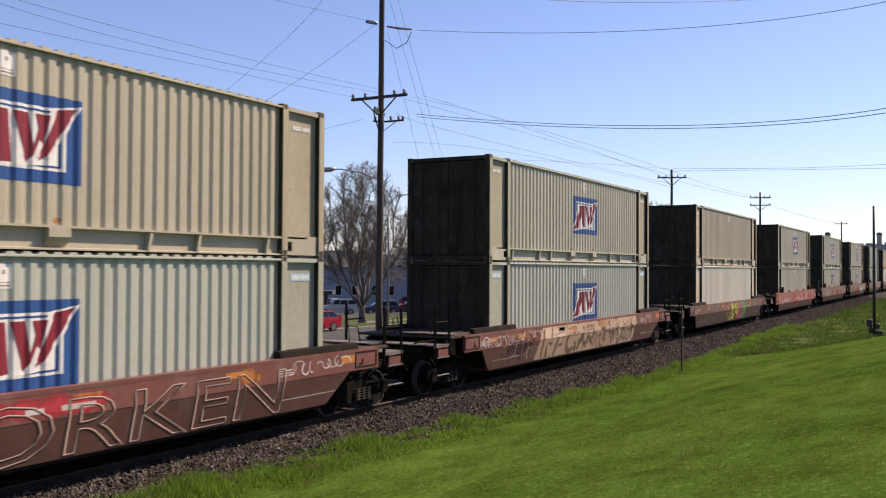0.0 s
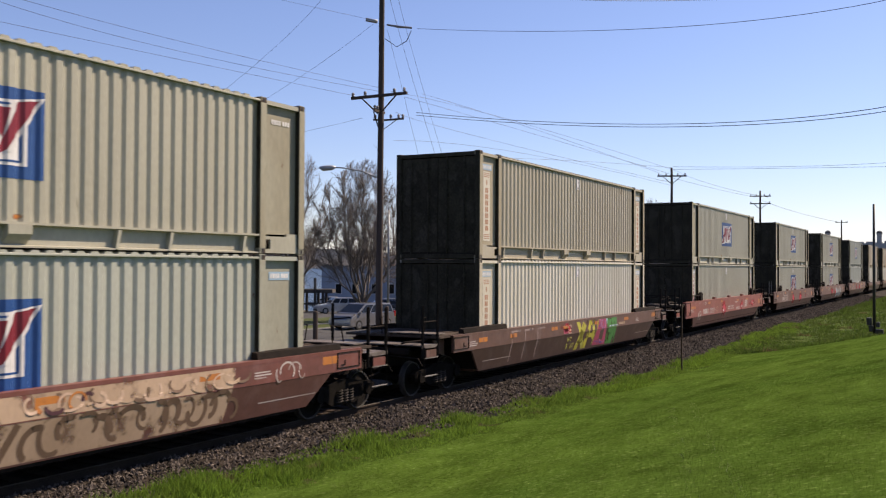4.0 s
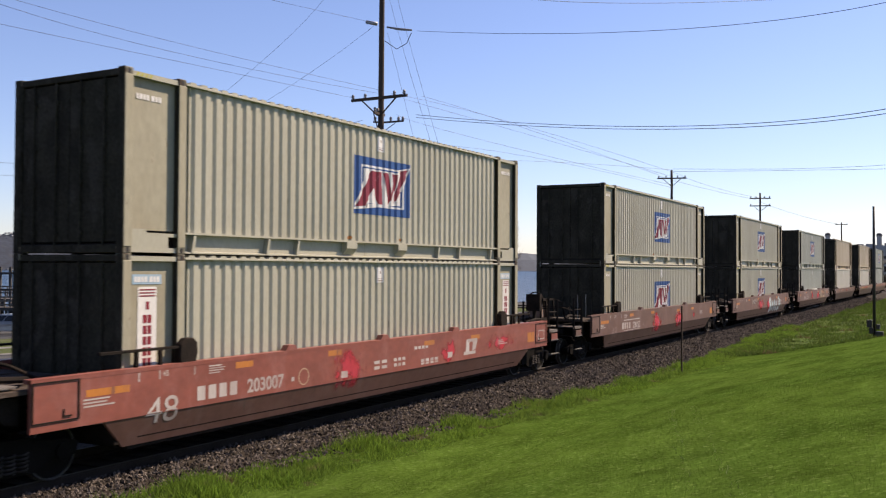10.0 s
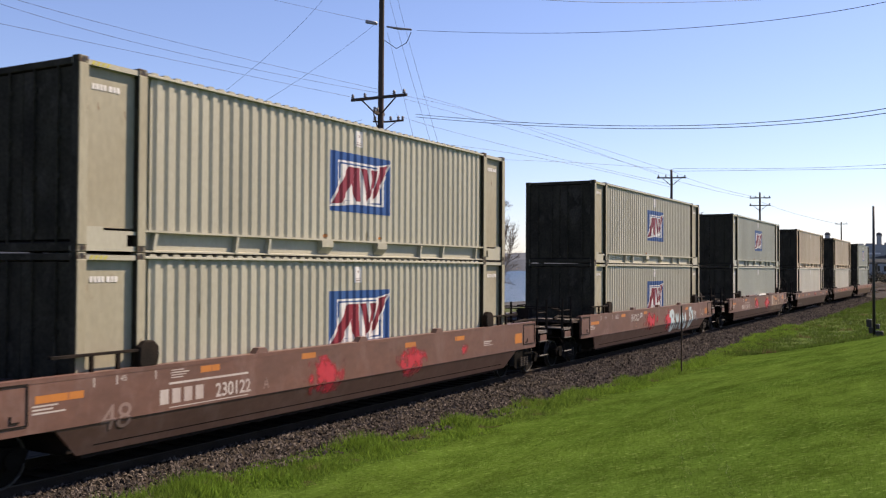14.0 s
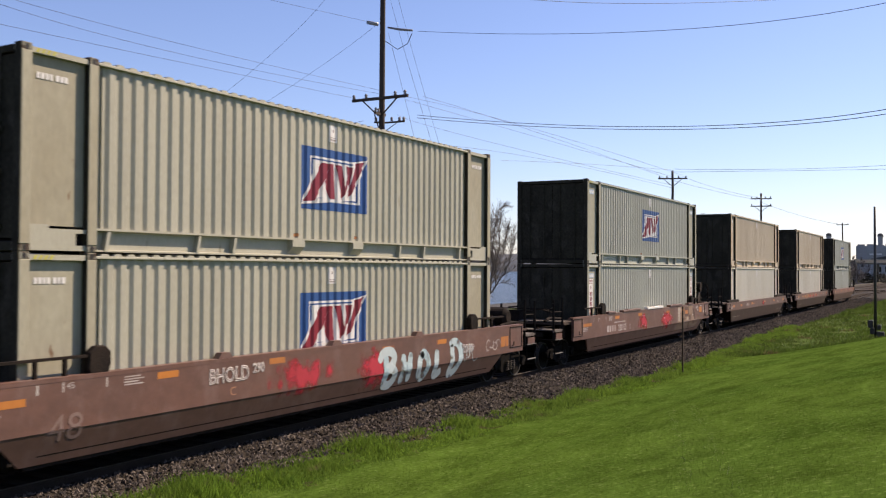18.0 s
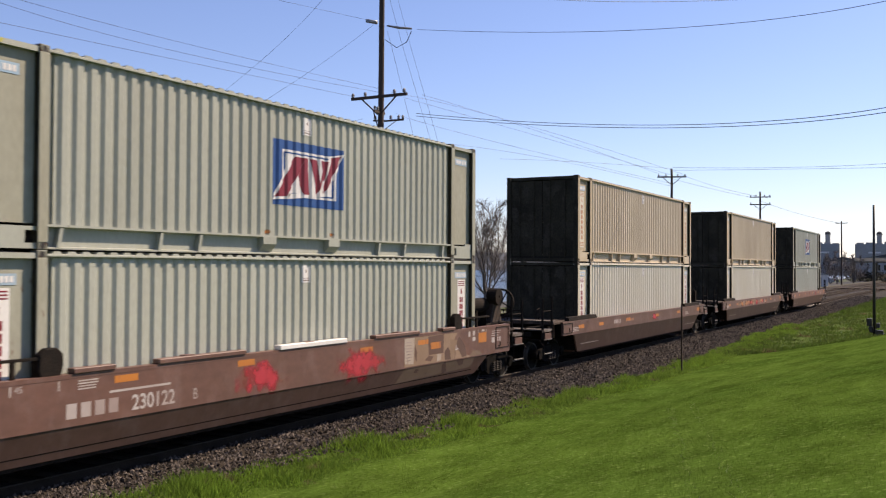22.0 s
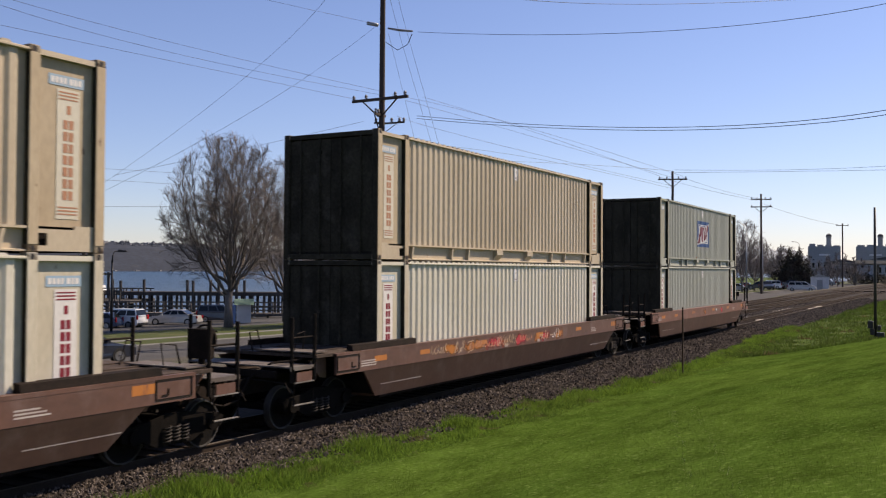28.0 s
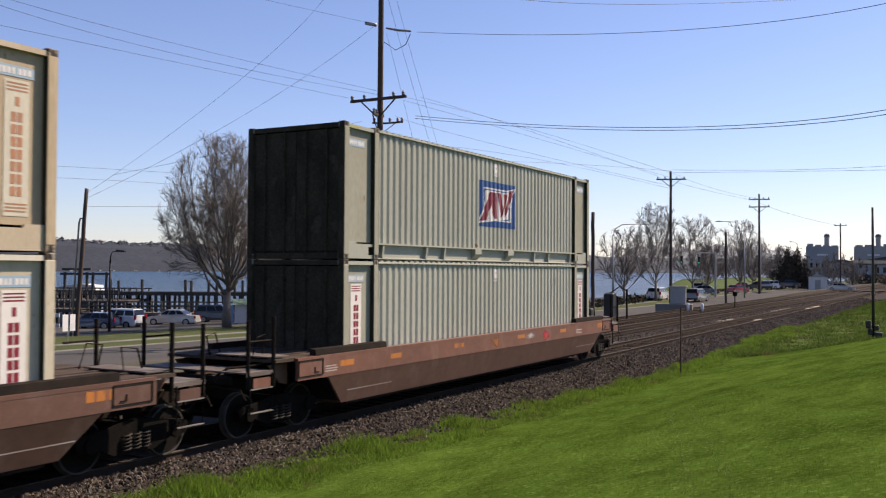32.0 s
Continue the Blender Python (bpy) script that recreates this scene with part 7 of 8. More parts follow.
    for pts in (((3.28, 1.08), (3.42, 1.36), (3.5, 1.3)), ((4.0, 1.33), (4.35, 1.36)), ((4.18, 1.35), (4.1, 1.1), (4.0, 1.08), (4.3, 1.12)), ((5.9, 1.1), (6.0, 1.34), (5.88, 1.3)), ((6.3, 1.34), (6.2, 1.12), (6.5, 1.12)), ((9.4, 1.2), (9.75, 1.22))):
        ribbon(car, "graffiti", list(pts), 0.026, "spray_pale", 0.008)
    for x in (6.2, 8.45):
        mark(car, "paint_patch", [rect(x, x + 0.2, 1.06, 1.14)], "letter", 0.016)
    # 10
    car = stack(199.82, ("car_rust", "smooth", "rusty brown well car at the train's end"), ("grey_green", True, False, "grey green container with blue and red square mark"),
                ("sage_blue", False, True, "pale sage container with tall white end panels"))
    cloud(car, r, 6.9, 1.25, 0.5, 0.25, "orange", 5)
    cloud(car, r, 9.3, 1.25, 0.6, 0.2, "letter", 5)
    cloud(car, r, 10.5, 1.2, 0.5, 0.25, "spray_pink", 5)
    # the marker lamp box on the last coupler
    bm = bmesh.new()
    box(bm, LEN + 3.0, LEN + 3.45, -0.3, 0.3, 0.98, 1.75)
    part("end_marker", bevelled(bm, 0.03), "bronze", car, "black end of train marker box")


build_train()


def travel(t):
    return -5.7331 * t - 0.00065 * (t - 16) ** 2


# ---- the place round the tracks ----
build_track(12.9, -30, 420, 1, 76, "main track with rusty rails on creosoted ties")
build_track(16.9, -30, 420, 30, 95, "second track with rusty rails on creosoted ties")
build_track(20.6, 20, 300, 60, 95, "siding with rusty rails half sunk in gravel")
build_main_pole()
utility_pole((113.8, 32.0, -0.7), 16.2, 0.2, 0.14, ((15.2, 1.75, True, (-0.9, -0.4, 0.4, 0.9)),), "dark utility pole with one crossarm", turn=20)
utility_pole((155.6, 29.4, -0.5), 16.2, 0.2, 0.14, ((15.3, 1.6, False, (-0.9, -0.4, 0.4, 0.9)), (14.1, 1.6, True, (-0.9, 0.9))), "dark utility pole with two crossarms", turn=14)
utility_pole((232, 25.8, -0.4), 14.8, 0.2, 0.14, ((14.3, 1.3, False, (-0.9, 0.9)),), "far utility pole with a crossarm", turn=8)
utility_pole((42.0, 51.6, -1.4), 9.9, 0.17, 0.12, (), "leaning grey timber pole beside the parking lot", lean=(1.7, 3.0))
lot_pole = [o for o in scene.objects if o.name.startswith("utility_pole")][-1]
bm = bmesh.new()
tube(bm, [(-0.16, 0.30, -0.3), (-0.16, 0.30, 7.6), (-0.13, 0.24, 7.9), (-0.05, 0.08, 7.85)], 0.065, 7)
part("conduit", bm, "galv", lot_pole, "pale steel conduit", smooth=True)
utility_pole((66.5, 24.6, -0.5), 8.1, 0.15, 0.13, (), "short dark timber pole beside the siding")
utility_pole((112.2, 25.0, -0.5), 8.3, 0.15, 0.13, (), "short dark timber pole beside the street")
wire((27.4, 12.49, 11.95), (32.24, 10.03, 12.69), (37.92, 6.07, 13.75), 0.5, 0.5)
wire((47.09, 28.45, 17.29), (38.84, 12.58, 13.47), (33.16, 2.31, 11.9), 0, 0.3, 0.011)
wire((47.08, 28.49, 12.15), (38.84, 12.57, 9.25), (33.15, 2.32, 8.29), 0, 0.3, 0.013)
wire((47.08, 28.49, 12.31), (38.84, 12.57, 9.37), (33.15, 2.32, 8.44), 0, 0.3, 0.013)
wire((114.08, 31.89, 15.36), (99.63, 16.81, 13.42), (88.39, 6.21, 12.0), 0, 0.3, 0.014)
wire((114.08, 31.89, 15.71), (99.63, 16.81, 13.59), (88.39, 6.21, 12.34), 0, 0.3, 0.014)
wire((79.49, 32.1, 12.96), (96.51, 32.48, 14.35), (114.08, 31.89, 15.57), 0.5, 0)
wire((22.44, 31.42, 13.3), (33.18, 32.74, 13.9), (46.04, 30.33, 13.75), 0.3, 0)
wire((22.23, 31.79, 13.09), (33.05, 32.97, 13.48), (46.04, 30.33, 13.54), 0.2, 0)
wire((22.24, 31.78, 12.34), (32.78, 33.45, 13.2), (45.21, 31.78, 13.3), 0.2, 0)
wire((38.81, 32.96, 17.71), (41.76, 31.79, 17.66), (45.66, 30.99, 17.84), 0.6, 0)
wire((42.26, 51.23, 8.08), (36.13, 33.63, 12.12), (32.27, 24.2, 14.82), 0, 0.3)
wire((42.3, 51.16, 7.81), (44.35, 39.4, 12.75), (45.82, 30.7, 17.57), 0, 0)
wire((42.36, 51.06, 7.29), (49.39, 54.88, 7.83), (58.11, 59.76, 8.51), 0, 1)
wire((35.01, 49.83, 9.34), (46.33, 56.21, 10.53), (58.1, 59.79, 11.43), 0.2, 0.6)
wire((35.02, 49.82, 8.6), (46.34, 56.2, 9.7), (58.1, 59.78, 10.45), 0.2, 0.6)
wire((52.23, 60.01, 10.7), (45.72, 41.05, 10.89), (45.51, 31.25, 11.96), 0, 0)
wire((46.22, 30.0, 17.18), (63.56, 39.97, 18.14), (111.28, 67.31, 19.99), 0, 0.2)
wire((42.01, 27.29, 18.35), (63.8, 39.54, 19.97), (112.45, 65.25, 19.77), 0.1, 0.2)
wire((42.22, 26.91, 18.36), (64.11, 38.99, 19.98), (112.96, 64.35, 19.62), 0.1, 0.2)
wire((47.24, 28.2, 13.42), (73.86, 31.91, 14.81), (113.22, 33.41, 14.93), 0, 0)
wire((46.74, 29.07, 13.22), (73.86, 31.91, 14.42), (113.91, 32.19, 14.8), 0, 0)
wire((46.33, 29.8, 13.55), (73.62, 32.34, 15.2), (114.59, 30.98, 14.95), 0, 0)
wire((46.42, 29.64, 10.63), (73.62, 32.33, 12.76), (114.08, 31.89, 13.33), 0, 0)
wire((46.5, 29.51, 12.31), (67.9, 32.29, 13.07), (114.08, 31.89, 13.68), 0, 0)
wire((113.22, 33.41, 14.79), (131.48, 31.58, 14.44), (155.29, 30.11, 14.67), 0, 0)
wire((114.59, 30.98, 14.81), (132.64, 29.53, 14.3), (156.32, 28.29, 14.68), 0, 0)
wire((155.74, 29.32, 14.21), (190.91, 28.06, 13.73), (232.39, 25.81, 13.87), 0, 0)
wire((50.02, 33.44, 11.05), (74.9, 50.39, 12.89), (88.75, 66.53, 14.88), 0, 0)


def street_lamp(base, height, reach, label, turn=0.0, key="galv"):
    th = thing("street_lamp", label, "street lamp", pose(*base, 0, 0, turn), "street lamps")
    bm = bmesh.new()
    tube(bm, [(0, 0, 0), (0, 0, height * 0.5), (0, 0, height * 0.86)], [0.11, 0.09, 0.07], 10)
    part("post", bm, key, th, smooth=True)
    bm = bmesh.new()
    tube(bm, [(0, 0, height * 0.86), (reach * 0.06, 0, height * 0.94), (reach * 0.3, 0, height * 0.99), (reach, 0, height)], [0.07, 0.06, 0.05, 0.045], 8)
    part("arm", bm, key, th, smooth=True)
    bm = bmesh.new()
    prism(bm, [(reach - 0.1, height - 0.1), (reach + 0.65, height - 0.1), (reach + 0.6, height + 0.03), (reach, height + 0.1)], -0.16, 0.16)
    part("lamp_head", bevelled(bm, 0.03), key, th)
    return th


street_lamp((91.3, 31.6, -1.0), 9.0, 3.0, "galvanised street lamp with curved arm", -60)
street_lamp((134.0, 27.3, -0.8), 11.0, 3.4, "galvanised street lamp with curved arm", 120)
street_lamp((160, 30.0, -0.7), 10.5, 3.2, "galvanised street lamp with curved arm", 120)
street_lamp((205, 31.0, -0.6), 10.0, 3.0, "galvanised street lamp with curved arm", 165)
street_lamp((48.5, 55.9, -1.8), 6.3, 0.5, "dark square parking lot lamp on a post", -60, "bronze")
street_lamp((62.0, 40.0, -0.9), 9.95, 2.3, "galvanised street lamp with long arm", -60.5)


def traffic_signal(at, label):
    th = thing("traffic_signal", label, "traffic signal", at, "traffic signals")
    bm = bmesh.new()
    box(bm, -0.12, 0.12, -0.18, 0.18, -0.55, 0.55)
    part("housing", bevelled(bm, 0.03), "plastic", th)
    for k, z in enumerate((-0.34, 0.0, 0.34)):
        bm = bmesh.new()
        disc(bm, (-0.125, 0, z), 0.12, 0.03, "x", 14)
        part("lens", bm, "green_lamp" if k == 0 else "plastic", th)
    bm = bmesh.new()
    tube(bm, [(0, 0, 0.5), (0, 0, 1.2)], 0.04, 6)
    part("hanger", bm, "galv", th)


def signal_mast():
    th = thing("signal_mast", "galvanised mast arm that holds traffic signals", "mast", (137, 32.0, -0.5))
    bm = bmesh.new()
    tube(bm, [(0, 0, 0), (0, 0, 6.6)], [0.16, 0.12], 10)
    part("post", bm, "galv", th)
    bm = bmesh.new()
    tube(bm, [(0, 0, 6.3), (2.0, 6.5, 6.7)], [0.1, 0.05], 8)
    part("mast_arm", bm, "galv", th)


signal_mast()
traffic_signal((138.0, 34.6, 4.8), "black traffic signal showing green")
traffic_signal((138.8, 37.4, 4.9), "black traffic signal showing green")


def cabinet():
    th = thing("signal_cabinet", "light grey steel signal cabinet on a concrete pad", "cabinet", pose(81.3, 22.2, -0.42, 0, 0, 12))
    bm = bmesh.new()
    box(bm, -0.5, 0.5, -0.66, 0.66, 0.72, 2.25)
    part("body", bevelled(bm, 0.03), "cabinet", th)
    for y in (-0.64, 0.02):
        bm = bmesh.new()
        box(bm, -0.54, -0.503, y, y + 0.62, 0.82, 2.15)
        d = part("door", bm, "cabinet", th)
        bm = bmesh.new()
        box(bm, -0.58, -0.54, y + 0.5, y + 0.55, 1.4, 1.6)
        part("handle", bm, "galv", d)
    bm = bmesh.new()
    box(bm, -0.6, 0.6, -0.75, 0.75, 2.25, 2.32)
    part("top", bm, "cabinet", th)
    bm = bmesh.new()
    box(bm, -0.9, 0.8, -1.2, 1.9, -0.1, 0.75)
    part("pad", bevelled(bm, 0.03), "concrete", th)
    for y in (20.9, 19.7):
        th2 = thing("bollard", "short white bollard beside the signal cabinet", "bollard", (79.6, y, -0.4), "cabinet bollards")
        bm = bmesh.new()
        tube(bm, [(0, 0, -0.1), (0, 0, 0.85), (0, 0, 0.9)], [0.12, 0.12, 0.06], 10)
        part("post", bm, "white_panel", th2, smooth=True)


cabinet()


def switch_stand(at):
    th = thing("switch_stand", "dark rusty switch stand beside the track", "switch stand", at)
    bm = bmesh.new()
    box(bm, -0.3, 0.3, -0.2, 0.2, 0, 0.12)
    part("foot", bm, "iron", th)
    bm = bmesh.new()
    tube(bm, [(0, 0, 0.1), (0, 0, 1.5)], 0.05, 8)
    part("mast", bm, "iron", th)
    bm = bmesh.new()
    box(bm, -0.02, 0.02, -0.2, 0.2, 1.2, 1.6)
    part("target", bm, "iron", th)
    bm = bmesh.new()
    tube(bm, [(0, 0, 0.3), (0.5, -0.3, 0.12)], 0.03, 6)
    part("lever", bm, "iron", th)


switch_stand((88.5, 18.9, -0.28))


def machine_by_track():
    """A dark signal machine on a post that stands beside the second track."""
    th = thing("signal_machine", "black trackside signal machine on short posts", "signal machine", (63.0, 22.0, -0.4))
    bm = bmesh.new()
    prism(bm, [(-0.45, 0.0), (0.45, 0.0), (0.45, 1.6), (0.2, 2.1), (-0.45, 2.0)], -0.35, 0.35)
    part("housing", bevelled(bm, 0.05), "plastic", th)
    bm = bmesh.new()
    tube(bm, [(0.9, -0.9, 0), (0.9, -0.9, 2.3)], 0.07, 8)
    part("post", bm, "iron", th)
    bm = bmesh.new()
    tube(bm, [(-0.2, 0, 2.0), (0.5, -0.5, 2.5), (0.9, -0.9, 2.2)], 0.04, 6)
    part("conduit", bm, "iron", th)


machine_by_track()


def marker_stake():
    th = thing("marker_stake", "thin rusty steel stake at the ballast's edge", "stake", (30.9, 8.35, -0.65))
    bm = bmesh.new()
    box(bm, -0.03, 0.03, -0.018, 0.018, -0.3, 2.65)
    part("stake", bm, "rail", th)


marker_stake()


def lawn_pole():
    th = thing("lawn_pole", "dark slender pole with electrical boxes on the lawn's edge", "pole", (41.0, 3.36, 0.2))
    bm = bmesh.new()
    tube(bm, [(0, 0, -0.3), (0, 0, 3.0), (0, 0, 5.6)], [0.06, 0.055, 0.045], 10)
    part("post", bm, "bronze", th, smooth=True)
    for x, y, z, w, h in ((0.05, 0.18, 0.75, 0.2, 0.3), (0.02, -0.18, 0.1, 0.3, 0.5), (-0.1, 0.1, 0.5, 0.16, 0.25), (0.0, -0.14, 0.68, 0.14, 0.2)):
        bm = bmesh.new()
        box(bm, x - 0.12, x + 0.12, y - w / 2, y + w / 2, z, z + h)
        part("box", bevelled(bm, 0.02), "bronze", th, "dark electrical box")


lawn_pole()


def white_sign():
    th = thing("road_sign", "back of a white two-panel road sign on posts", "sign", pose(35.9, 44.7, -1.35, 0, 0, -80))
    for y in (-0.3, 0.3):
        bm = bmesh.new()
        box(bm, -0.02, 0.02, y - 0.22, y + 0.22, 0.95, 1.9)
        part("panel", bevelled(bm, 0.008), "white_panel", th)
    bm = bmesh.new()
    tube(bm, [(-0.07, 0, -0.2), (-0.07, 0, 1.9)], 0.035, 8)
    part("post", bm, "galv", th)


white_sign()
for x, y in ((37.5, 28.5), (44.5, 28.8)):
    th = thing("verge_post", "dark weathered timber post beside the verge", "post", (x, y, -0.6), "verge posts")
    bm = bmesh.new()
    tube(bm, [(0, 0, -0.2), (0, 0, 1.5), (0, 0, 1.55)], [0.13, 0.12, 0.07], 8)
    part("post", bm, "wood", th)

TREE = "bare grey-brown tree with many upright branches in early spring"
bare_tree((54.5, 49.8, -1.3), 14.9, 5.5, 3, 24, TREE, 0.17, 1.2, thick=0.8)
bare_tree((66.0, 53.5, -1.4), 14.8, 4.5, 5, 14, TREE, 0.14, 1.15, thick=0.9)
bare_tree((62.1, 42.5, -1.15), 13.0, 4.2, 8, 13, TREE, 0.1, 1.3)
bare_tree((108.2, 62.8, -1.94), 16.0, 5.2, 11, 14, TREE, 0.12, 1.35)
bare_tree((86.0, 43.5, -1.2), 12.0, 4.0, 14, 12, TREE, 0.12, 1.1)
for k, (x, y, hh, sp) in enumerate(((114, 38.0, 9.6, 4.2), (123, 36.6, 13.4, 4.0), (140.5, 36.2, 13.0, 5.0), (169.6, 35.3, 13.6, 4.6), (184, 36.0, 11.0, 4.4), (155, 37.5, 9.0, 3.6), (205, 35, 9.5, 4.2))):
    bare_tree((x, y, -0.9), hh, sp, 20 + k, 11, "bare tree by the shore in early spring", 0.17, 1.0, 0.17, 1.05, "far_twig")


def hedge(name, x0, x1, y0, y1, z, hgt, n, seed, key="hedge", label="dark leafless bramble hedge", dome=False):
    """Many short twigs and leaves in an uneven bank."""
    rnd = random.Random(seed)
    verts, faces = [], []
    for _ in range(n):
        s = rnd.random()
        x, y = x0 + (x1 - x0) * s, y0 + (y1 - y0) * s + rnd.gauss(0, 0.8)
        top = hgt * (0.65 + 0.5 * noise.noise(Vector((x * 0.15, seed, 0))))
        if dome:
            top *= math.sqrt(max(1 - (2 * s - 0.85) ** 2, 0.1)) * (0.75 + 0.4 * noise.noise(Vector((x * 1.1, y * 1.1, seed))))
        p = Vector((x, y, z + rnd.random() ** 0.7 * max(top, 0.2)))
        d = Vector((rnd.gauss(0, 1), rnd.gauss(0, 1), rnd.gauss(0, 1))).normalized() * rnd.uniform(0.15, 0.4)
        e = d.cross(Vector((rnd.gauss(0, 1), rnd.gauss(0, 1), rnd.gauss(0, 1)))).normalized() * rnd.uniform(0.08, 0.2)
        i = len(verts)
        verts.extend((p, p + d + e, p + d * 1.3, p + d - e))
        faces.append((i, i + 1, i + 2, i + 3))
    me = bpy.data.meshes.new(name)
    me.from_pydata([tuple(v) for v in verts], [], faces)
    me.materials.append(M[key])
    tagged(new(name, me), label, "hedge", kind="stuff")


hedge("hedge", 104, 185, 38.5, 41.0, -1.0, 0.9, 4200, 1)
hedge("hedge", 199.2, 201.9, 34.0, 28.6, -0.2, 13.0, 9000, 2, "scrub", label="dark evergreen and bare scrub beside the track", dome=True)
for k, (d, u, hh, sp) in enumerate(((250, 73, 10, 6), (262, 80, 11, 6.5), (255, 84, 9, 6), (268, 90, 11, 6.5), (258, 93, 9, 6), (270, 98, 12, 6.5), (262, 101, 9, 5.5),
                                    (226, 93, 8, 4), (232, 98, 9, 4.5), (236, 104, 8, 4.5))):
    # a thin wood behind the lots, and a few trees beside the crossing
    bare_tree((d * 0.870 + u * 0.492, d * 0.492 - u * 0.870, -0.8), hh, sp, 60 + k, 10, "far hazy leafless tree behind the lots", 0.1, 0.75, None, 2.4, "far_twig")
hedge("hedge", 262, 330, 12, 34, -0.5, 4.0, 5000, 3, label="grey scrub behind the level crossing")

def grass_bank():
    """A low grassy bank between the far lot and the bay."""
    bm = bmesh.new()
    rows = []
    for i in range(36):
        s = i / 35
        x, y = 166 + 180 * s, 49 - 6 * s
        top = -0.9 + 2.9 * min(1, 14 * s, 4 * (1 - s)) * (0.9 + 0.12 * noise.noise(Vector((i * 0.3, 0, 2))))
        rows.append([bm.verts.new((x + dx, y + dy, z)) for dx, dy, z in ((-3, -7, -1.1), (0, -2, top * 0.8 - 0.2), (0, 0, top), (2, 6, -3.6))])
    for a, b in zip(rows, rows[1:]):
        for k in range(3):
            bm.faces.new((a[k], b[k], b[k + 1], a[k + 1]))
    tagged(part("grass_bank", bm, "bank", None, "", True), "sunny green grass bank beside the bay", "bank", kind="structure")


grass_bank()

# vehicles on the lot beside the bay and along the street
VEHICLES = (("hatch", "blue", "dark blue hatchback in the waterfront lot", (54.46, 64.66, -1.98, 116)),
            ("suv", "white", "white boxy sport utility car in the lot", (56.64, 64.24, -1.98, 106)),
            ("sedan", "silver", "silver sedan in the waterfront lot", (62.2, 63.4, -1.97, 117)),
            ("suv", "navy", "dark blue sport utility car in the lot", (67.5, 62.6, -1.95, -58)),
            ("wagon", "grey", "grey estate car in the waterfront lot", (44.4, 62.0, -1.78, 112)),
            ("suv", "silver", "silver sport utility car in the lot", (80.5, 58.5, -1.8, 140)),
            ("hatch", "navy", "dark hatchback in the waterfront lot", (84.5, 55.5, -1.8, 135)),
            ("sedan", "black", "black sedan in the waterfront lot", (88.5, 53.0, -1.7, -40)),
            ("minivan", "white", "white minivan at the kerb", (126.0, 37.2, -1.20, 2)),
            ("minivan", "silver", "silver minivan at the kerb", (163.3, 40.7, -1.26, 4)),
            ("sedan", "navy", "dark blue sedan in the far lot", (138.5, 34.2, -0.95, 100)),
            ("sedan", "black", "black sedan in the far lot", (166, 30.5, -0.6, 200)),
            ("suv", "white", "white car in the far lot", (190, 34.5, -0.95, 120)),
            ("sedan", "maroon", "dark red car in the far lot", (196, 34.0, -0.95, 110)),
            ("sedan", "navy", "dark blue car in the far lot", (192, 31.0, -0.6, 110)),
            ("suv", "grey", "grey sport utility car waiting by the street", (122.3, 30.9, -1.1, -6)),
            ("sedan", "white", "white car in the far lot", (208, 30.5, -0.5, 100)),
            ("sedan", "red", "red sedan in the far lot", (206.1, 42.7, -1.29, 95)),
            ("sedan", "black", "black sedan beside the street", (171, 32.5, -0.7, 95)),
            ("hatch", "black", "black hatchback in the far lot", (227.7, 42.5, -1.29, 95)),
            ("suv", "red", "red sport utility car beside the shore building", (97.2, 60.1, -1.93, 118)),
            ("sedan", "silver", "silver sedan beside the shore building", (98.5, 58.4, -1.93, 120)),
            ("suv", "silver", "silver sport utility car beside the shore building", (100.5, 55.7, -1.93, 118)),
            ("sedan", "silver", "silver sedan in the lot near the building", (91.7, 67.7, -1.93, 95)),
            ("sedan", "silver", "silver sedan in front of the building", (91.3, 58.4, -1.93, -60)),
            ("sedan", "grey", "grey car beyond the crossing", (214, 27.5, -0.5, 95)))
for kind, col, lab, (x, y, z, a) in VEHICLES:
    automobile(kind, col, lab, pose(x, y, z + rise(x), 0, 0, a))


def hut():
    th = thing("signal_hut", "white steel signal hut beside the level crossing", "hut", pose(187.2, 24.8, -0.4, 0, 0, 8))
    bm = bmesh.new()
    box(bm, -1.6, 1.6, -1.6, 1.6, 0, 2.6)
    part("wall", bm, "white_panel", th)
    bm = bmesh.new()
    prism(bm, [(-1.75, 2.6), (1.75, 2.6), (0, 3.2)], -1.75, 1.75, "x")
    part("roof", bm, "cabinet", th)
    bm = bmesh.new()
    box(bm, -1.64, -1.6, -0.5, 0.5, 0.05, 2.1)
    part("door", bm, "cabinet", th)


hut()


def crossing_panels():
    th = thing("level_crossing", "worn dark timber and asphalt level crossing panels", "level crossing", (180.5, 16.9, 0))
    for y0, y1 in ((-5.6, -4.82), (-4.68, -3.32), (-3.18, -0.82), (-0.68, 0.68), (0.82, 2.87), (3.03, 4.37)):
        bm = bmesh.new()
        box(bm, -5.0, 5.0, y0, y1, -0.16, -0.004)
        part("panel", bm, "tie", th)


crossing_panels()


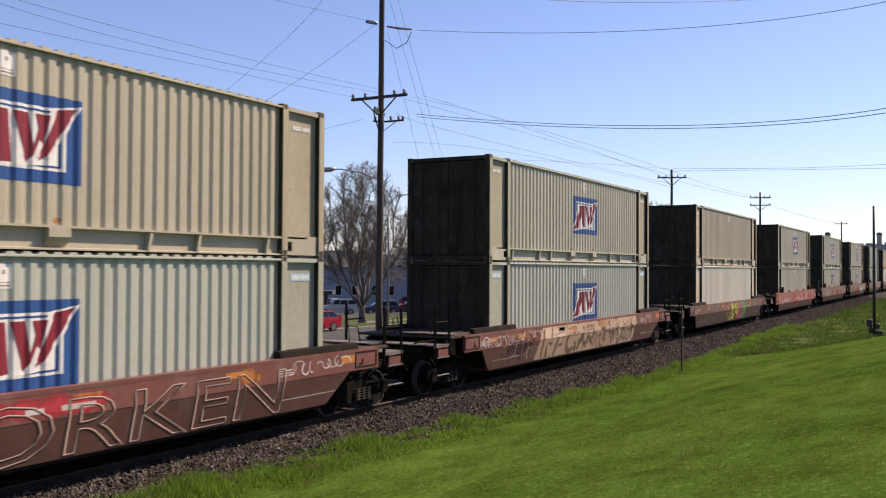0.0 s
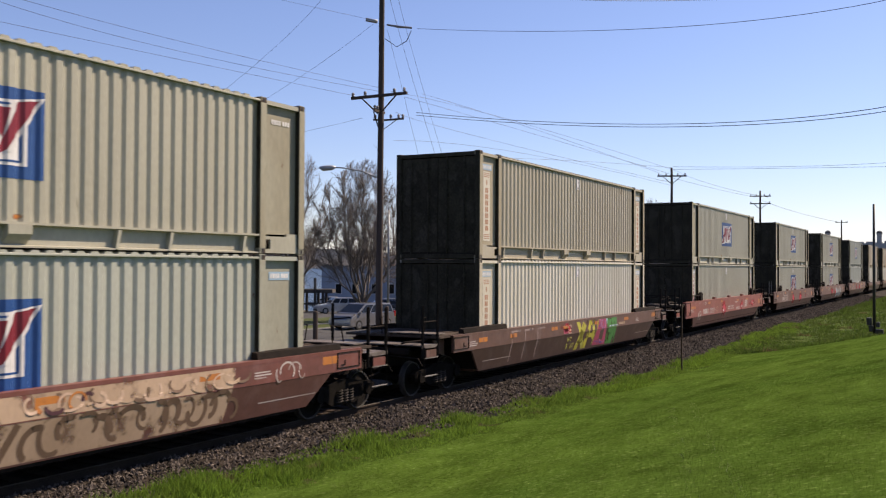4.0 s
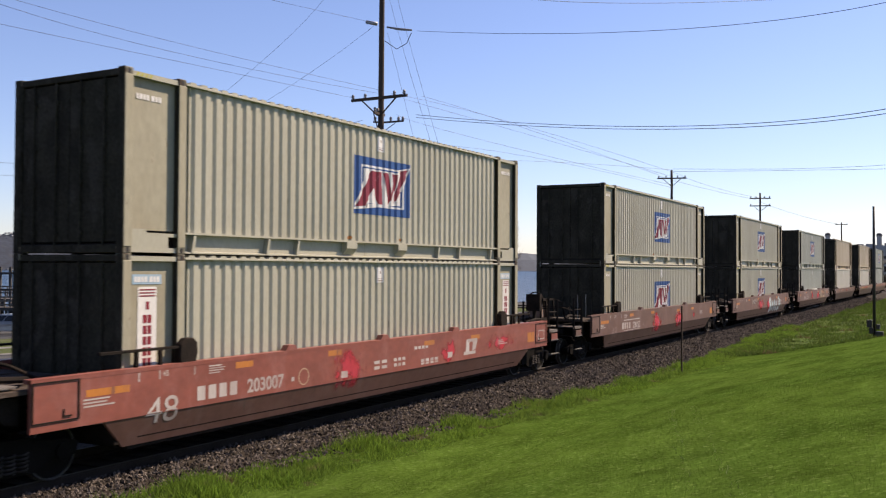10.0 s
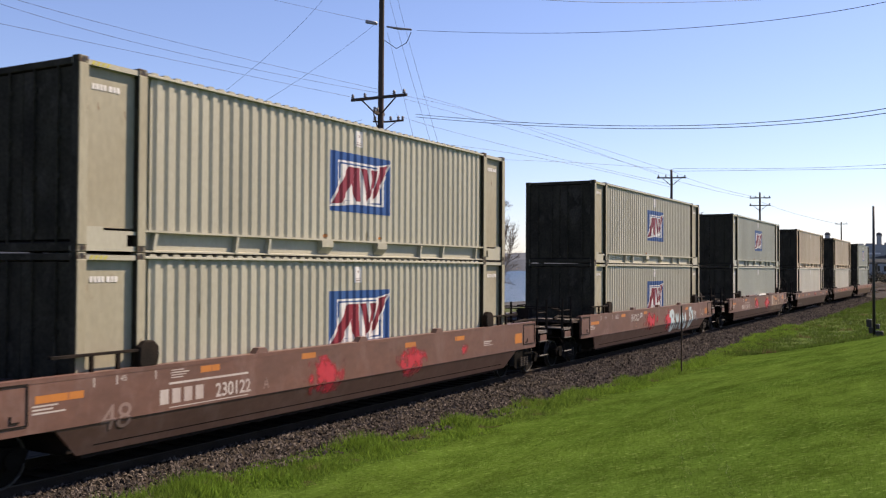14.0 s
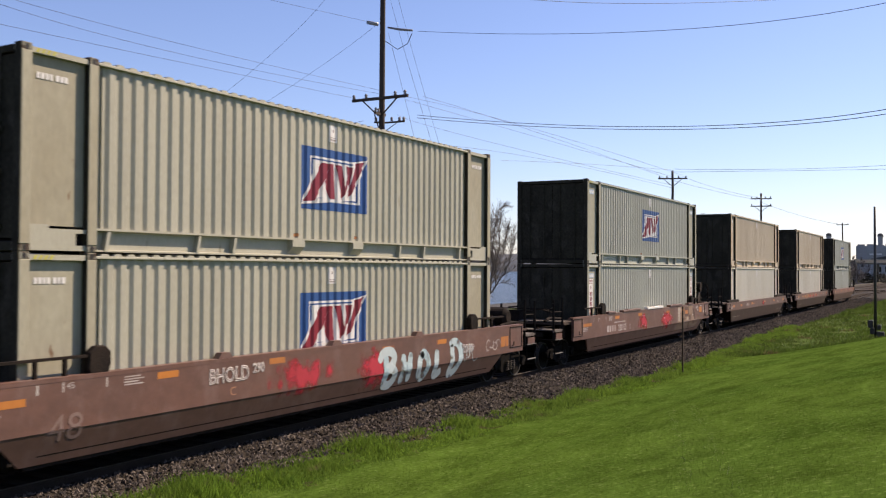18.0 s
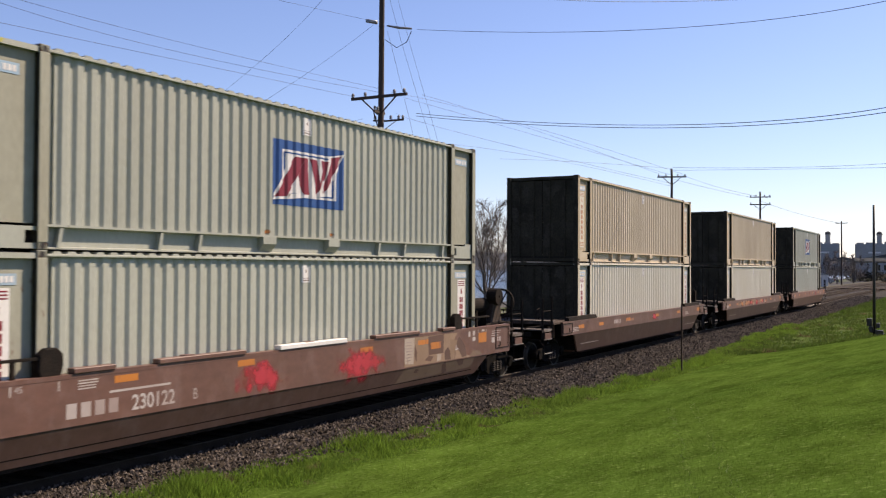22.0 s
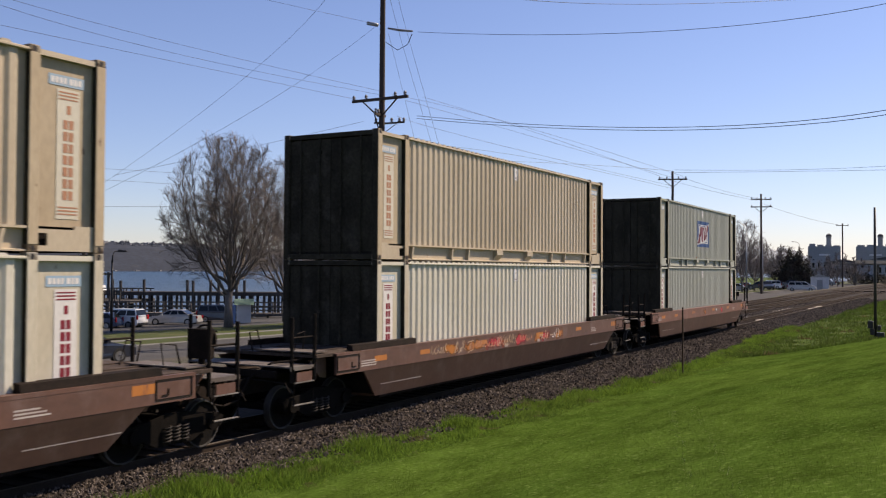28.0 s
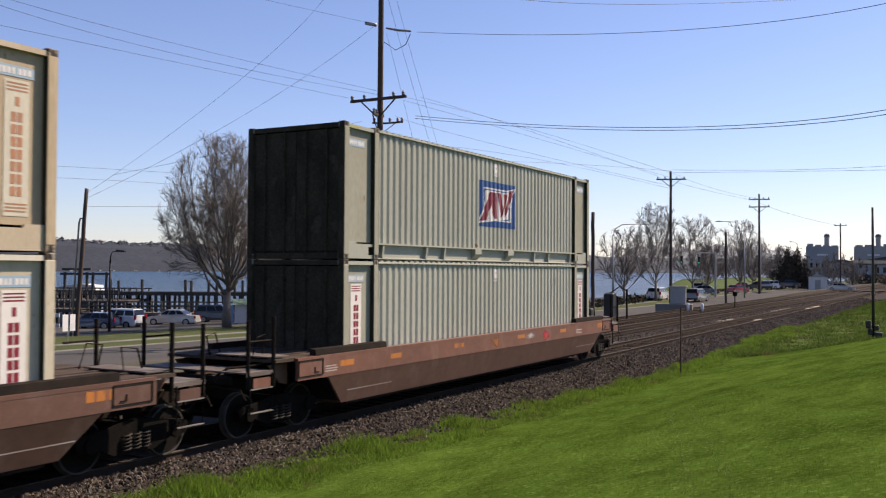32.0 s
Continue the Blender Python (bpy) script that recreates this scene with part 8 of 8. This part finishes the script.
def shelter():
    th = thing("fare_shelter", "small white shelter with a pale green roof", "shelter", pose(64.3, 57.0, -2.0, 0, 0, 45))
    bm = bmesh.new()
    box(bm, -0.6, 0.6, -0.6, 0.6, 0, 2.0)
    part("wall", bm, "white_panel", th)
    bm = bmesh.new()
    prism(bm, [(-0.9, 2.0), (0.9, 2.0), (0, 2.5)], -0.85, 0.85)
    part("roof", bm, "shelter_green", th)
    th = thing("blue_panel", "blue parking sign panel with a white mark", "sign", pose(62.3, 56.4, -2.0, 0, 0, -70))
    bm = bmesh.new()
    box(bm, -0.03, 0.03, -0.4, 0.4, 0.3, 2.0)
    part("panel", bm, "blue", th)
    bm = bmesh.new()
    box(bm, -0.036, -0.031, -0.15, 0.15, 0.8, 1.5)
    part("mark", bm, "white_panel", th)
    bm = bmesh.new()
    box(bm, -0.02, 0.02, -0.04, 0.04, -0.1, 0.3)
    part("post", bm, "galv", th)


shelter()


def shore_house():
    th = thing("shore_house", "long slate blue sided building near the bay", "building", pose(104.5, 67.0, -2.4, 0, 0, -60.5))
    bm = bmesh.new()
    box(bm, -9.2, 9.4, 0, 7, -3, 5.7)
    part("wall", bm, "siding", th)
    bm = bmesh.new()
    prism(bm, [(-0.4, 5.7), (7.4, 5.7), (3.5, 6.8)], -9.6, 9.8, "x")
    part("roof", bm, "roof", th)
    bm = bmesh.new()
    prism(bm, [(2.3, 0), (4.0, 0), (2.8, -1.6)], 0, 5.4, "z")
    part("porch", bm, "white_panel", th, "white sunlit porch")
    for x in (-7.4, -5.2, -2.6, -0.4, 5.2, 7.2):
        bm = bmesh.new()
        box(bm, x, x + 0.9, -0.05, 0, 1.9, 3.3)
        w = part("window", bm, "white_panel", th)
        bm = bmesh.new()
        box(bm, x + 0.08, x + 0.82, -0.07, -0.05, 1.98, 3.22)
        part("pane", bm, "car_glass", w)


shore_house()


# ---- pier ----
ACROSS = -60.5  # the pier and the landing lie square to the line over the bay


def railing(parent, x0, x1, y, z, step, high, key, rows=3):
    """Posts and boards of a railing along a deck's edge."""
    n = int((x1 - x0) / step)
    for k in range(n + 1):
        bm = bmesh.new()
        box(bm, x0 + k * step - 0.06, x0 + k * step + 0.06, y - 0.06, y + 0.06, z - 0.3, z + high)
        part("rail_post", bm, key, parent)
    for k in range(rows):
        bm = bmesh.new()
        zz = z + high * (1 - 0.34 * k)
        box(bm, x0 - 0.1, x1 + 0.1, y - 0.1, y - 0.06, zz - 0.14, zz)
        part("rail_board", bm, key, parent)


def build_pier():
    """A timber pier square to the view over the bay, with posts that stand over its deck."""
    rnd = random.Random(6)
    th = thing("pier", "dark timber pier on close posts over the bay", "pier", pose(77.27, 76.68, 0.2, 0, 0, ACROSS))
    bm = bmesh.new()
    box(bm, -10.5, 16.5, -1.6, 1.6, 0.0, 0.42)
    part("deck", bm, "pier_wood", th)
    for z, y in ((-1.3, -1.66), (-2.3, -1.66)):
        bm = bmesh.new()
        box(bm, -10.5, 16.5, y - 0.05, y, z, z + 0.24)
        part("stringer", bm, "pier_wood", th)
    x = -10.2
    k = 0
    while x < 16.3:
        for y in (-1.5, 1.4):
            bm = bmesh.new()
            tall = 1.75 * rnd.uniform(0.9, 1.05) if (k % 3 != 1 and y < 0 and rnd.random() < 0.72) else 0.1
            tube(bm, [(x + rnd.uniform(-0.2, 0.2), y, -7), (x, y, tall)], 0.16, 7)
            part("pier_post", bm, "pier_wood", th)
        x += rnd.choice((0.65, 0.9, 1.3))
        k += 1
    # the nearer landing with rows of railings
    th = thing("landing", "grey timber landing crowded with railings behind the lot", "landing", pose(64.94, 80.2, -1.0, 0, 0, ACROSS))
    bm = bmesh.new()
    box(bm, -12, 0.4, -0.4, 3.2, -0.32, 0.0)
    part("deck", bm, "pier_wood", th)
    bm = bmesh.new()
    box(bm, -12, 4.5, 3.2, 12.0, 0.45, 0.75)
    part("upper_deck", bm, "pier_wood", th)
    railing(th, -12, 0.3, -0.3, 0.0, 0.62, 1.15, "grey_wood")
    railing(th, -12, 3.4, 3.4, 0.75, 0.55, 1.1, "pier_wood", 2)
    railing(th, -12, 4.2, 7.5, 0.75, 0.8, 1.3, "grey_wood", 2)
    railing(th, -12, 4.4, 11.6, 0.75, 0.7, 1.2, "pier_wood", 2)
    for k in range(17):
        bm = bmesh.new()
        box(bm, -12 + k * 1.0, -11.75 + k * 1.0, 3.0, 3.25, -5, 0.45)
        part("landing_post", bm, "pier_wood", th)
    for k in range(13):
        bm = bmesh.new()
        box(bm, -12 + k * 1.0, -11.8 + k * 1.0, -0.3, -0.1, -5, -0.32)
        part("landing_post", bm, "pier_wood", th)
    g = thing("gangway", "grey timber gangway with railings along the shore", "gangway", pose(69.79, 75.68, -1.62, 0, 0, ACROSS))
    bm = bmesh.new()
    box(bm, -6.4, 17, -0.8, 0.8, 0.0, 0.2)
    part("deck", bm, "grey_wood", g)
    railing(g, -6.2, 16.8, -0.7, 0.2, 0.95, 1.2, "grey_wood")
    for k in range(12):
        bm = bmesh.new()
        box(bm, -6 + k * 1.9, -5.8 + k * 1.9, -0.1, 0.1, -5, 0.0)
        part("gangway_post", bm, "pier_wood", g)
    for ox, oy, oz, ups, beams in ((72.25, 95.71, 2.28, (-4.4, -3.2, -1.6, 0.7, 2.0), ((-5.4, 2.2, 0.0), )),
                                   (75.03, 90.79, 2.38, (-2.3, -0.6, 0.3, 1.0, 2.6), ((-2.8, 3.0, 0.0), (-2.6, 0.8, 0.55)))):
        f = thing("boat_frame", "open dark timber boat lift frame behind the landing", "frame", pose(ox, oy, oz, 0, 0, ACROSS), "boat lift frames")
        for x in ups:
            bm = bmesh.new()
            box(bm, x - 0.13, x + 0.13, -0.13, 0.13, -9, 0.9 if ox < 73 else 0.35)
            part("upright", bm, "pier_wood", f)
        for x0, x1, z in beams:
            bm = bmesh.new()
            box(bm, x0, x1, -0.2, 0.2, z, z + 0.26)
            part("beam", bm, "pier_wood", f)
    b = thing("moored_boat", "white canopied boat moored behind the landing", "boat", pose(75.74, 93.61, -4.1, 0, 0, ACROSS))
    bm = bmesh.new()
    prism(bm, [(-3.4, 0.0), (3.0, 0.0), (3.8, 2.4), (-3.4, 2.2)], -1.2, 1.2)
    part("hull", bm, "white_panel", b)
    bm = bmesh.new()
    prism(bm, [(-2.6, 2.2), (2.6, 2.3), (2.4, 4.5), (-2.4, 4.5)], -1.0, 1.0)
    c = part("cabin", bm, "roof", b)
    bm = bmesh.new()
    prism(bm, [(-3.2, 4.35), (3.3, 4.5), (3.1, 5.25), (1.5, 5.4), (-0.5, 5.2), (-3.2, 4.55)], -1.4, 1.4)
    part("canopy", bm, "white_panel", b, "white arched canopy")
    for x in (-2.0, -0.4, 1.2):
        bm = bmesh.new()
        box(bm, x, x + 1.0, -1.03, -1.0, 3.2, 4.1)
        part("cabin_window", bm, "car_glass", c)
    # low things beside the lot
    bd = thing("white_board", "low white board fence beside the lot", "fence", pose(59.76, 77.16, -2.6, 0, 0, ACROSS))
    for z in (0.0, 1.0):
        bm = bmesh.new()
        box(bm, -0.9, 0.95, -0.05, 0.05, z + 0.05, z + 0.4)
        part("board", bm, "white_panel", bd)
    for x in (-0.8, 0.8):
        bm = bmesh.new()
        box(bm, x - 0.06, x + 0.06, 0.05, 0.15, -0.8, 1.45)
        part("board_post", bm, "grey_wood", bd)
    cr = thing("refuse_bin", "dark square refuse bin beside the lot", "bin", pose(57.57, 76.97, -2.5, 0, 0, ACROSS))
    bm = bmesh.new()
    box(bm, -0.8, 0.6, -0.5, 0.5, -0.6, 1.25)
    part("body", bevelled(bm, 0.05), "plastic", cr)
    bm = bmesh.new()
    box(bm, -0.85, 0.65, -0.55, 0.55, 1.25, 1.35)
    part("lid", bm, "bronze", cr)


build_pier()


def grain_terminal(at, turn, w, label):
    """A tall slate block with a ragged roofline and a domed tower."""
    th = thing("grain_terminal", label, "industrial building", pose(*at, 0, 0, turn), "far industrial buildings")
    bm = bmesh.new()
    box(bm, -10, 10, -w, w, 0, 19.5)
    part("wall", bm, "cladding", th)
    rnd = random.Random(int(at[1]))
    for k in range(4):
        bm = bmesh.new()
        y = -w + k * w * 0.5
        box(bm, -6, 6, y + 0.4, y + w * 0.42, 19.5, 19.5 + rnd.uniform(0.4, 1.8))
        part("roof_block", bm, "cladding", th)
    bm = bmesh.new()
    tube(bm, [(0, -w * 0.3, 19.5), (0, -w * 0.3, 25.3), (0, -w * 0.3, 26.0)], [1.5, 1.5, 2.0], 10)
    t = part("tower", bm, "cladding", th)
    bm = bmesh.new()
    tube(bm, [(0, -w * 0.3, 26.0), (0, -w * 0.3, 27.2), (0, -w * 0.3, 27.8)], [1.8, 1.5, 0.4], 10)
    part("cap", bm, "roof", t)
    bm = bmesh.new()
    box(bm, -10.1, -10, -w * 0.35, w * 0.3, 13.6, 14.6)
    part("panel", bm, "white_panel", th)
    for k in range(5):
        bm = bmesh.new()
        box(bm, -10.08, -10, -w * 0.85 + k * w * 0.36, -w * 0.85 + k * w * 0.36 + 1.5, 6, 9)
        part("window", bm, "car_glass", th)


def far_shed(at, turn, w, h, label):
    th = thing("far_shed", label, "industrial building", pose(*at, 0, 0, turn), "far industrial buildings")
    bm = bmesh.new()
    box(bm, -6, 6, -w, w, 0, h)
    part("wall", bm, "cladding", th)
    bm = bmesh.new()
    prism(bm, [(-w - 0.5, h), (w + 0.5, h), (0, h + 1.8)], -6.5, 6.5, "x")
    part("roof", bm, "roof", th)
    for k in range(4):
        bm = bmesh.new()
        box(bm, -6.06, -6.0, -w * 0.8 + k * w * 0.42, -w * 0.8 + k * w * 0.42 + 2.0, h * 0.3, h * 0.6)
        part("window", bm, "car_glass", th)


far_shed((560, 62, 0), 8, 8, 8.5, "far grey shed with a low roof")
far_shed((600, 98, 0), 8, 9, 9.0, "far grey shed with a low roof")
far_shed((520, 36, 0), 8, 9, 9.5, "far grey shed with a low roof")
grain_terminal((642.6, 82.5, 0), 8, 9.6, "far grey industrial building with a round tower")
grain_terminal((657.8, 54.0, 0), 6, 11, "far grey industrial building with a round tower")


def overpass():
    th = thing("overpass", "pale concrete overpass behind the level crossing", "bridge", pose(282, 29.6, -0.6, 0, 0, 70))
    bm = bmesh.new()
    box(bm, 0, 9, -46, -3, 6.0, 6.7)
    part("deck", bm, "concrete", th)
    for y in (-40, -26, -12):
        bm = bmesh.new()
        box(bm, 3.6, 4.4, y, y + 0.8, -1, 6.0)
        part("pier", bm, "concrete", th)
    bm = bmesh.new()
    box(bm, -0.2, 0.0, -46, -3, 6.3, 7.2)
    part("parapet", bm, "concrete", th)


overpass()


def sand_spills():
    """Low, uneven heaps of pale grit between the rails."""
    rnd = random.Random(31)
    for x, y, lx, ly in ((66.8, 14.55, 1.9, 0.35), (64.5, 14.7, 1.2, 0.3), (68.1, 12.9, 1.3, 0.3), (89.0, 14.7, 3.0, 0.4), (84.0, 14.6, 2.0, 0.3), (96.6, 13.0, 3.2, 0.35), (91.5, 12.9, 2.0, 0.3)):
        bm = bmesh.new()
        n = 14
        rim = [bm.verts.new((lx * math.cos(k * math.tau / n) * rnd.uniform(0.7, 1.1), ly * math.sin(k * math.tau / n) * rnd.uniform(0.7, 1.1), -0.02)) for k in range(n)]
        mid = [bm.verts.new((v.co.x * 0.6, v.co.y * 0.6, rnd.uniform(0.015, 0.035))) for v in rim]
        for k in range(n):
            j = (k + 1) % n
            bm.faces.new((rim[k], rim[j], mid[j], mid[k]))
        bm.faces.new(mid)
        ob = part("sand_spill", bm, "sand")
        ob.location = (x, y, -0.17)
        tagged(ob, "pale sandy grit spilt beside the rail", "sand", "sand spills")


sand_spills()


# ---- loose ground cover ----
def scatter_stones():
    rng = np.random.default_rng(3)
    n = 62000
    u = rng.random(n)
    x = 4 + 125 * u ** 2.0
    y = rng.uniform(8.9, 12.05, n)
    ok = np.array([b > verge(a) - 0.25 for a, b in zip(x, y)])
    x, y = x[ok], y[ok]
    n = len(x)
    more = 5000
    x = np.concatenate([x, 26 + 90 * rng.random(more) ** 1.3])
    y = np.concatenate([y, rng.uniform(13.9, 15.4, more)])
    n += more
    octa = np.array([(1, 0, 0), (0, 1, 0), (-1, 0, 0), (0, -1, 0), (0, 0, 1), (0, 0, -1)], float)
    tri = np.array([(0, 1, 4), (1, 2, 4), (2, 3, 4), (3, 0, 4), (1, 0, 5), (2, 1, 5), (3, 2, 5), (0, 3, 5)])
    size = rng.uniform(0.014, 0.04, n) * (1 + 0.006 * x)
    shp = octa[None] * rng.uniform(0.6, 1.25, (n, 6, 1)) + rng.normal(0, 0.18, (n, 6, 3))
    z = np.array([level(a, b) for a, b in zip(x, y)])
    v = shp * size[:, None, None] + np.stack([x, y, z + size * 0.25], 1)[:, None, :]
    f = tri[None] + (np.arange(n) * 6)[:, None, None]
    me = bpy.data.meshes.new("ballast_stones")
    me.from_pydata(v.reshape(-1, 3).tolist(), [], f.reshape(-1, 3).tolist())
    me.materials.append(M["stone"])
    tagged(new("ballast_stones", me), "loose dark basalt ballast stones beside the rails", "ballast", kind="stuff")


def scatter_blades(name, n, xs, ys, h0, h1, width, key, label, seed, power=1.6, keep=None, clump=0.0, taper=0.0):
    rng = np.random.default_rng(seed)
    x = xs[0] + (xs[1] - xs[0]) * rng.random(n) ** power
    y = rng.uniform(ys[0], ys[1], n)
    if keep:
        ok = np.array([keep(a, b) for a, b in zip(x, y)])
        x, y = x[ok], y[ok]
        n = len(x)
    hh = rng.uniform(h0, h1, n)
    if clump:
        hh *= np.array([0.55 + clump * max(noise.noise(Vector((a * 0.9, b * 0.9, seed))), -0.3) for a, b in zip(x, y)])
    if taper:
        hh *= np.clip([0.12 + (b - verge(a) + taper) / (0.7 * taper) for a, b in zip(x, y)], 0.1, 1.0)
    z = np.array([level(a, b) for a, b in zip(x, y)]) - 0.01
    a = rng.uniform(0, math.tau, n)
    lean = rng.normal(0, 0.5, (n, 2)) * hh[:, None]
    wx, wy = np.cos(a) * width * (1 + 0.03 * x), np.sin(a) * width * (1 + 0.03 * x)
    p = np.stack([x, y, z], 1)
    v = np.stack([p + np.stack([wx, wy, 0 * x], 1), p - np.stack([wx, wy, 0 * x], 1), p + np.stack([lean[:, 0], lean[:, 1], hh], 1)], 1)
    f = np.arange(n * 3).reshape(n, 3)
    me = bpy.data.meshes.new(name)
    me.from_pydata(v.reshape(-1, 3).tolist(), [], f.tolist())
    me.materials.append(M[key])
    tagged(new(name, me), label, "grass", kind="stuff")


scatter_stones()
scatter_blades("lawn_grass", 210000, (4, 24), (-1.0, 10.4), 0.012, 0.034, 0.003, "blade", "short bright green mown lawn grass", 5, 1.6,
               lambda a, b: b > 0.05 * a - 0.5 and lane(a, b) == 0)
for start in (-0.40, -0.84):
    scatter_blades("lawn_clippings", 16000, (8.5, 20), (-1.0, 7.0), 0.018, 0.04, 0.0035, "clipping", "pale dry clippings in a mower's track on the lawn", 8, 1.2,
                   lambda a, b: abs(b - start - 0.302 * a) < 0.06 + 0.10 * noise.noise(Vector((a * 1.7, b * 1.7, 2))))
scatter_blades("edge_grass", 230000, (5, 60), (7.3, 11.2), 0.07, 0.29, 0.007, "tall_blade", "longer rough grass along the ballast's edge", 6, 1.5,
               lambda a, b: verge(a) - 1.5 < b < verge(a) + 0.16, 1.0, 1.4)
scatter_blades("bank_grass", 60000, (37, 120), (1.0, 9.6), 0.05, 0.24, 0.010, "bank_blade", "rough uncut grass beyond the lawn", 7, 1.3, None, 1.2)


# cars that pass on the street: kind, paint, label, lane, heading, speed, a time and the x reached then
PASSING = (("hatch", "red", "bright red hatchback driving along the street", 40.4, -1, 10.6, 1.2, 37.6),
           ("minivan", "grey", "grey minivan driving along the street", 39.0, -1, 10.5, 4.3, 50.7),
           ("minivan", "white", "white compact minivan driving along the street", 40.4, -1, 10.9, 12.89, 34.2),
           ("suv", "white", "white sport utility car driving along the street", 40.4, -1, 11.7, 24.8, 31.8),
           ("sedan", "navy", "dark blue sedan driving along the street", 32.2, 1, 9.2, 28.5, 31.2),
           ("sedan", "white", "white sedan with dark glass driving along the street", 34.5, 1, 6.2, 31.5, 39.3))
PASS = [(automobile(k, c, lab, None, "passing cars"), w, d, v, t0, x0) for k, c, lab, w, d, v, t0, x0 in PASSING]


# cars that turn off over the level crossing: kind, paint, label, a time and place, a later time and place
CROSSING = (("minivan", "silver", "silver minivan driving over the level crossing", 28.5, (180.0, 24.5), 30.5, (180.6, 15.0)),
            ("sedan", "silver", "silver sedan driving towards the level crossing", 28.5, (178.6, 35.7), 32.0, (180.2, 20.0)),
            ("sedan", "red", "red sedan driving towards the level crossing", 30.0, (147.0, 36.5), 32.0, (157.0, 33.2)))
CROSS = [(automobile(k, c, lab, None, "passing cars"), t0, a, t1, b) for k, c, lab, t0, a, t1, b in CROSSING]


def motions():
    """The train rolls by; its wheels turn; cars pass on the street."""
    times = [i * 2.0 for i in range(17)]
    for ob, x0, z in TRAIN:
        walk(ob, [(t, pose(x0 + travel(t), 12.88, z)) for t in times])
    for ws, x in WHEELS:
        walk(ws, [(i / 10, pose(x, 0, 0.42, 0, math.degrees((travel(i / 10) - travel(0)) / 0.42), 0)) for i in range(321)])
    for ob, w, d, v, t0, x0 in PASS:
        rows = []
        for t in times:
            x = x0 + d * v * (t - t0)
            rows.append((t, pose(x, skew(x, w), level(x, w), 0, 0, -5.7 if d > 0 else 174.3)))
        walk(ob, rows)
    for ob, t0, a, t1, b in CROSS:
        rows = []
        for t in (0.0, 26.0, 28.0, 30.0, 32.0):
            k = (max(t, 26.0) - t0) / (t1 - t0)
            x, y = a[0] + (b[0] - a[0]) * k, a[1] + (b[1] - a[1]) * k
            rows.append((t, pose(x, y, level(x, y + 8.8 if y > 22.2 else y) if y > 19.2 else 0.01, 0, 0, math.degrees(math.atan2(b[1] - a[1], b[0] - a[0])))))
        walk(ob, rows)


motions()
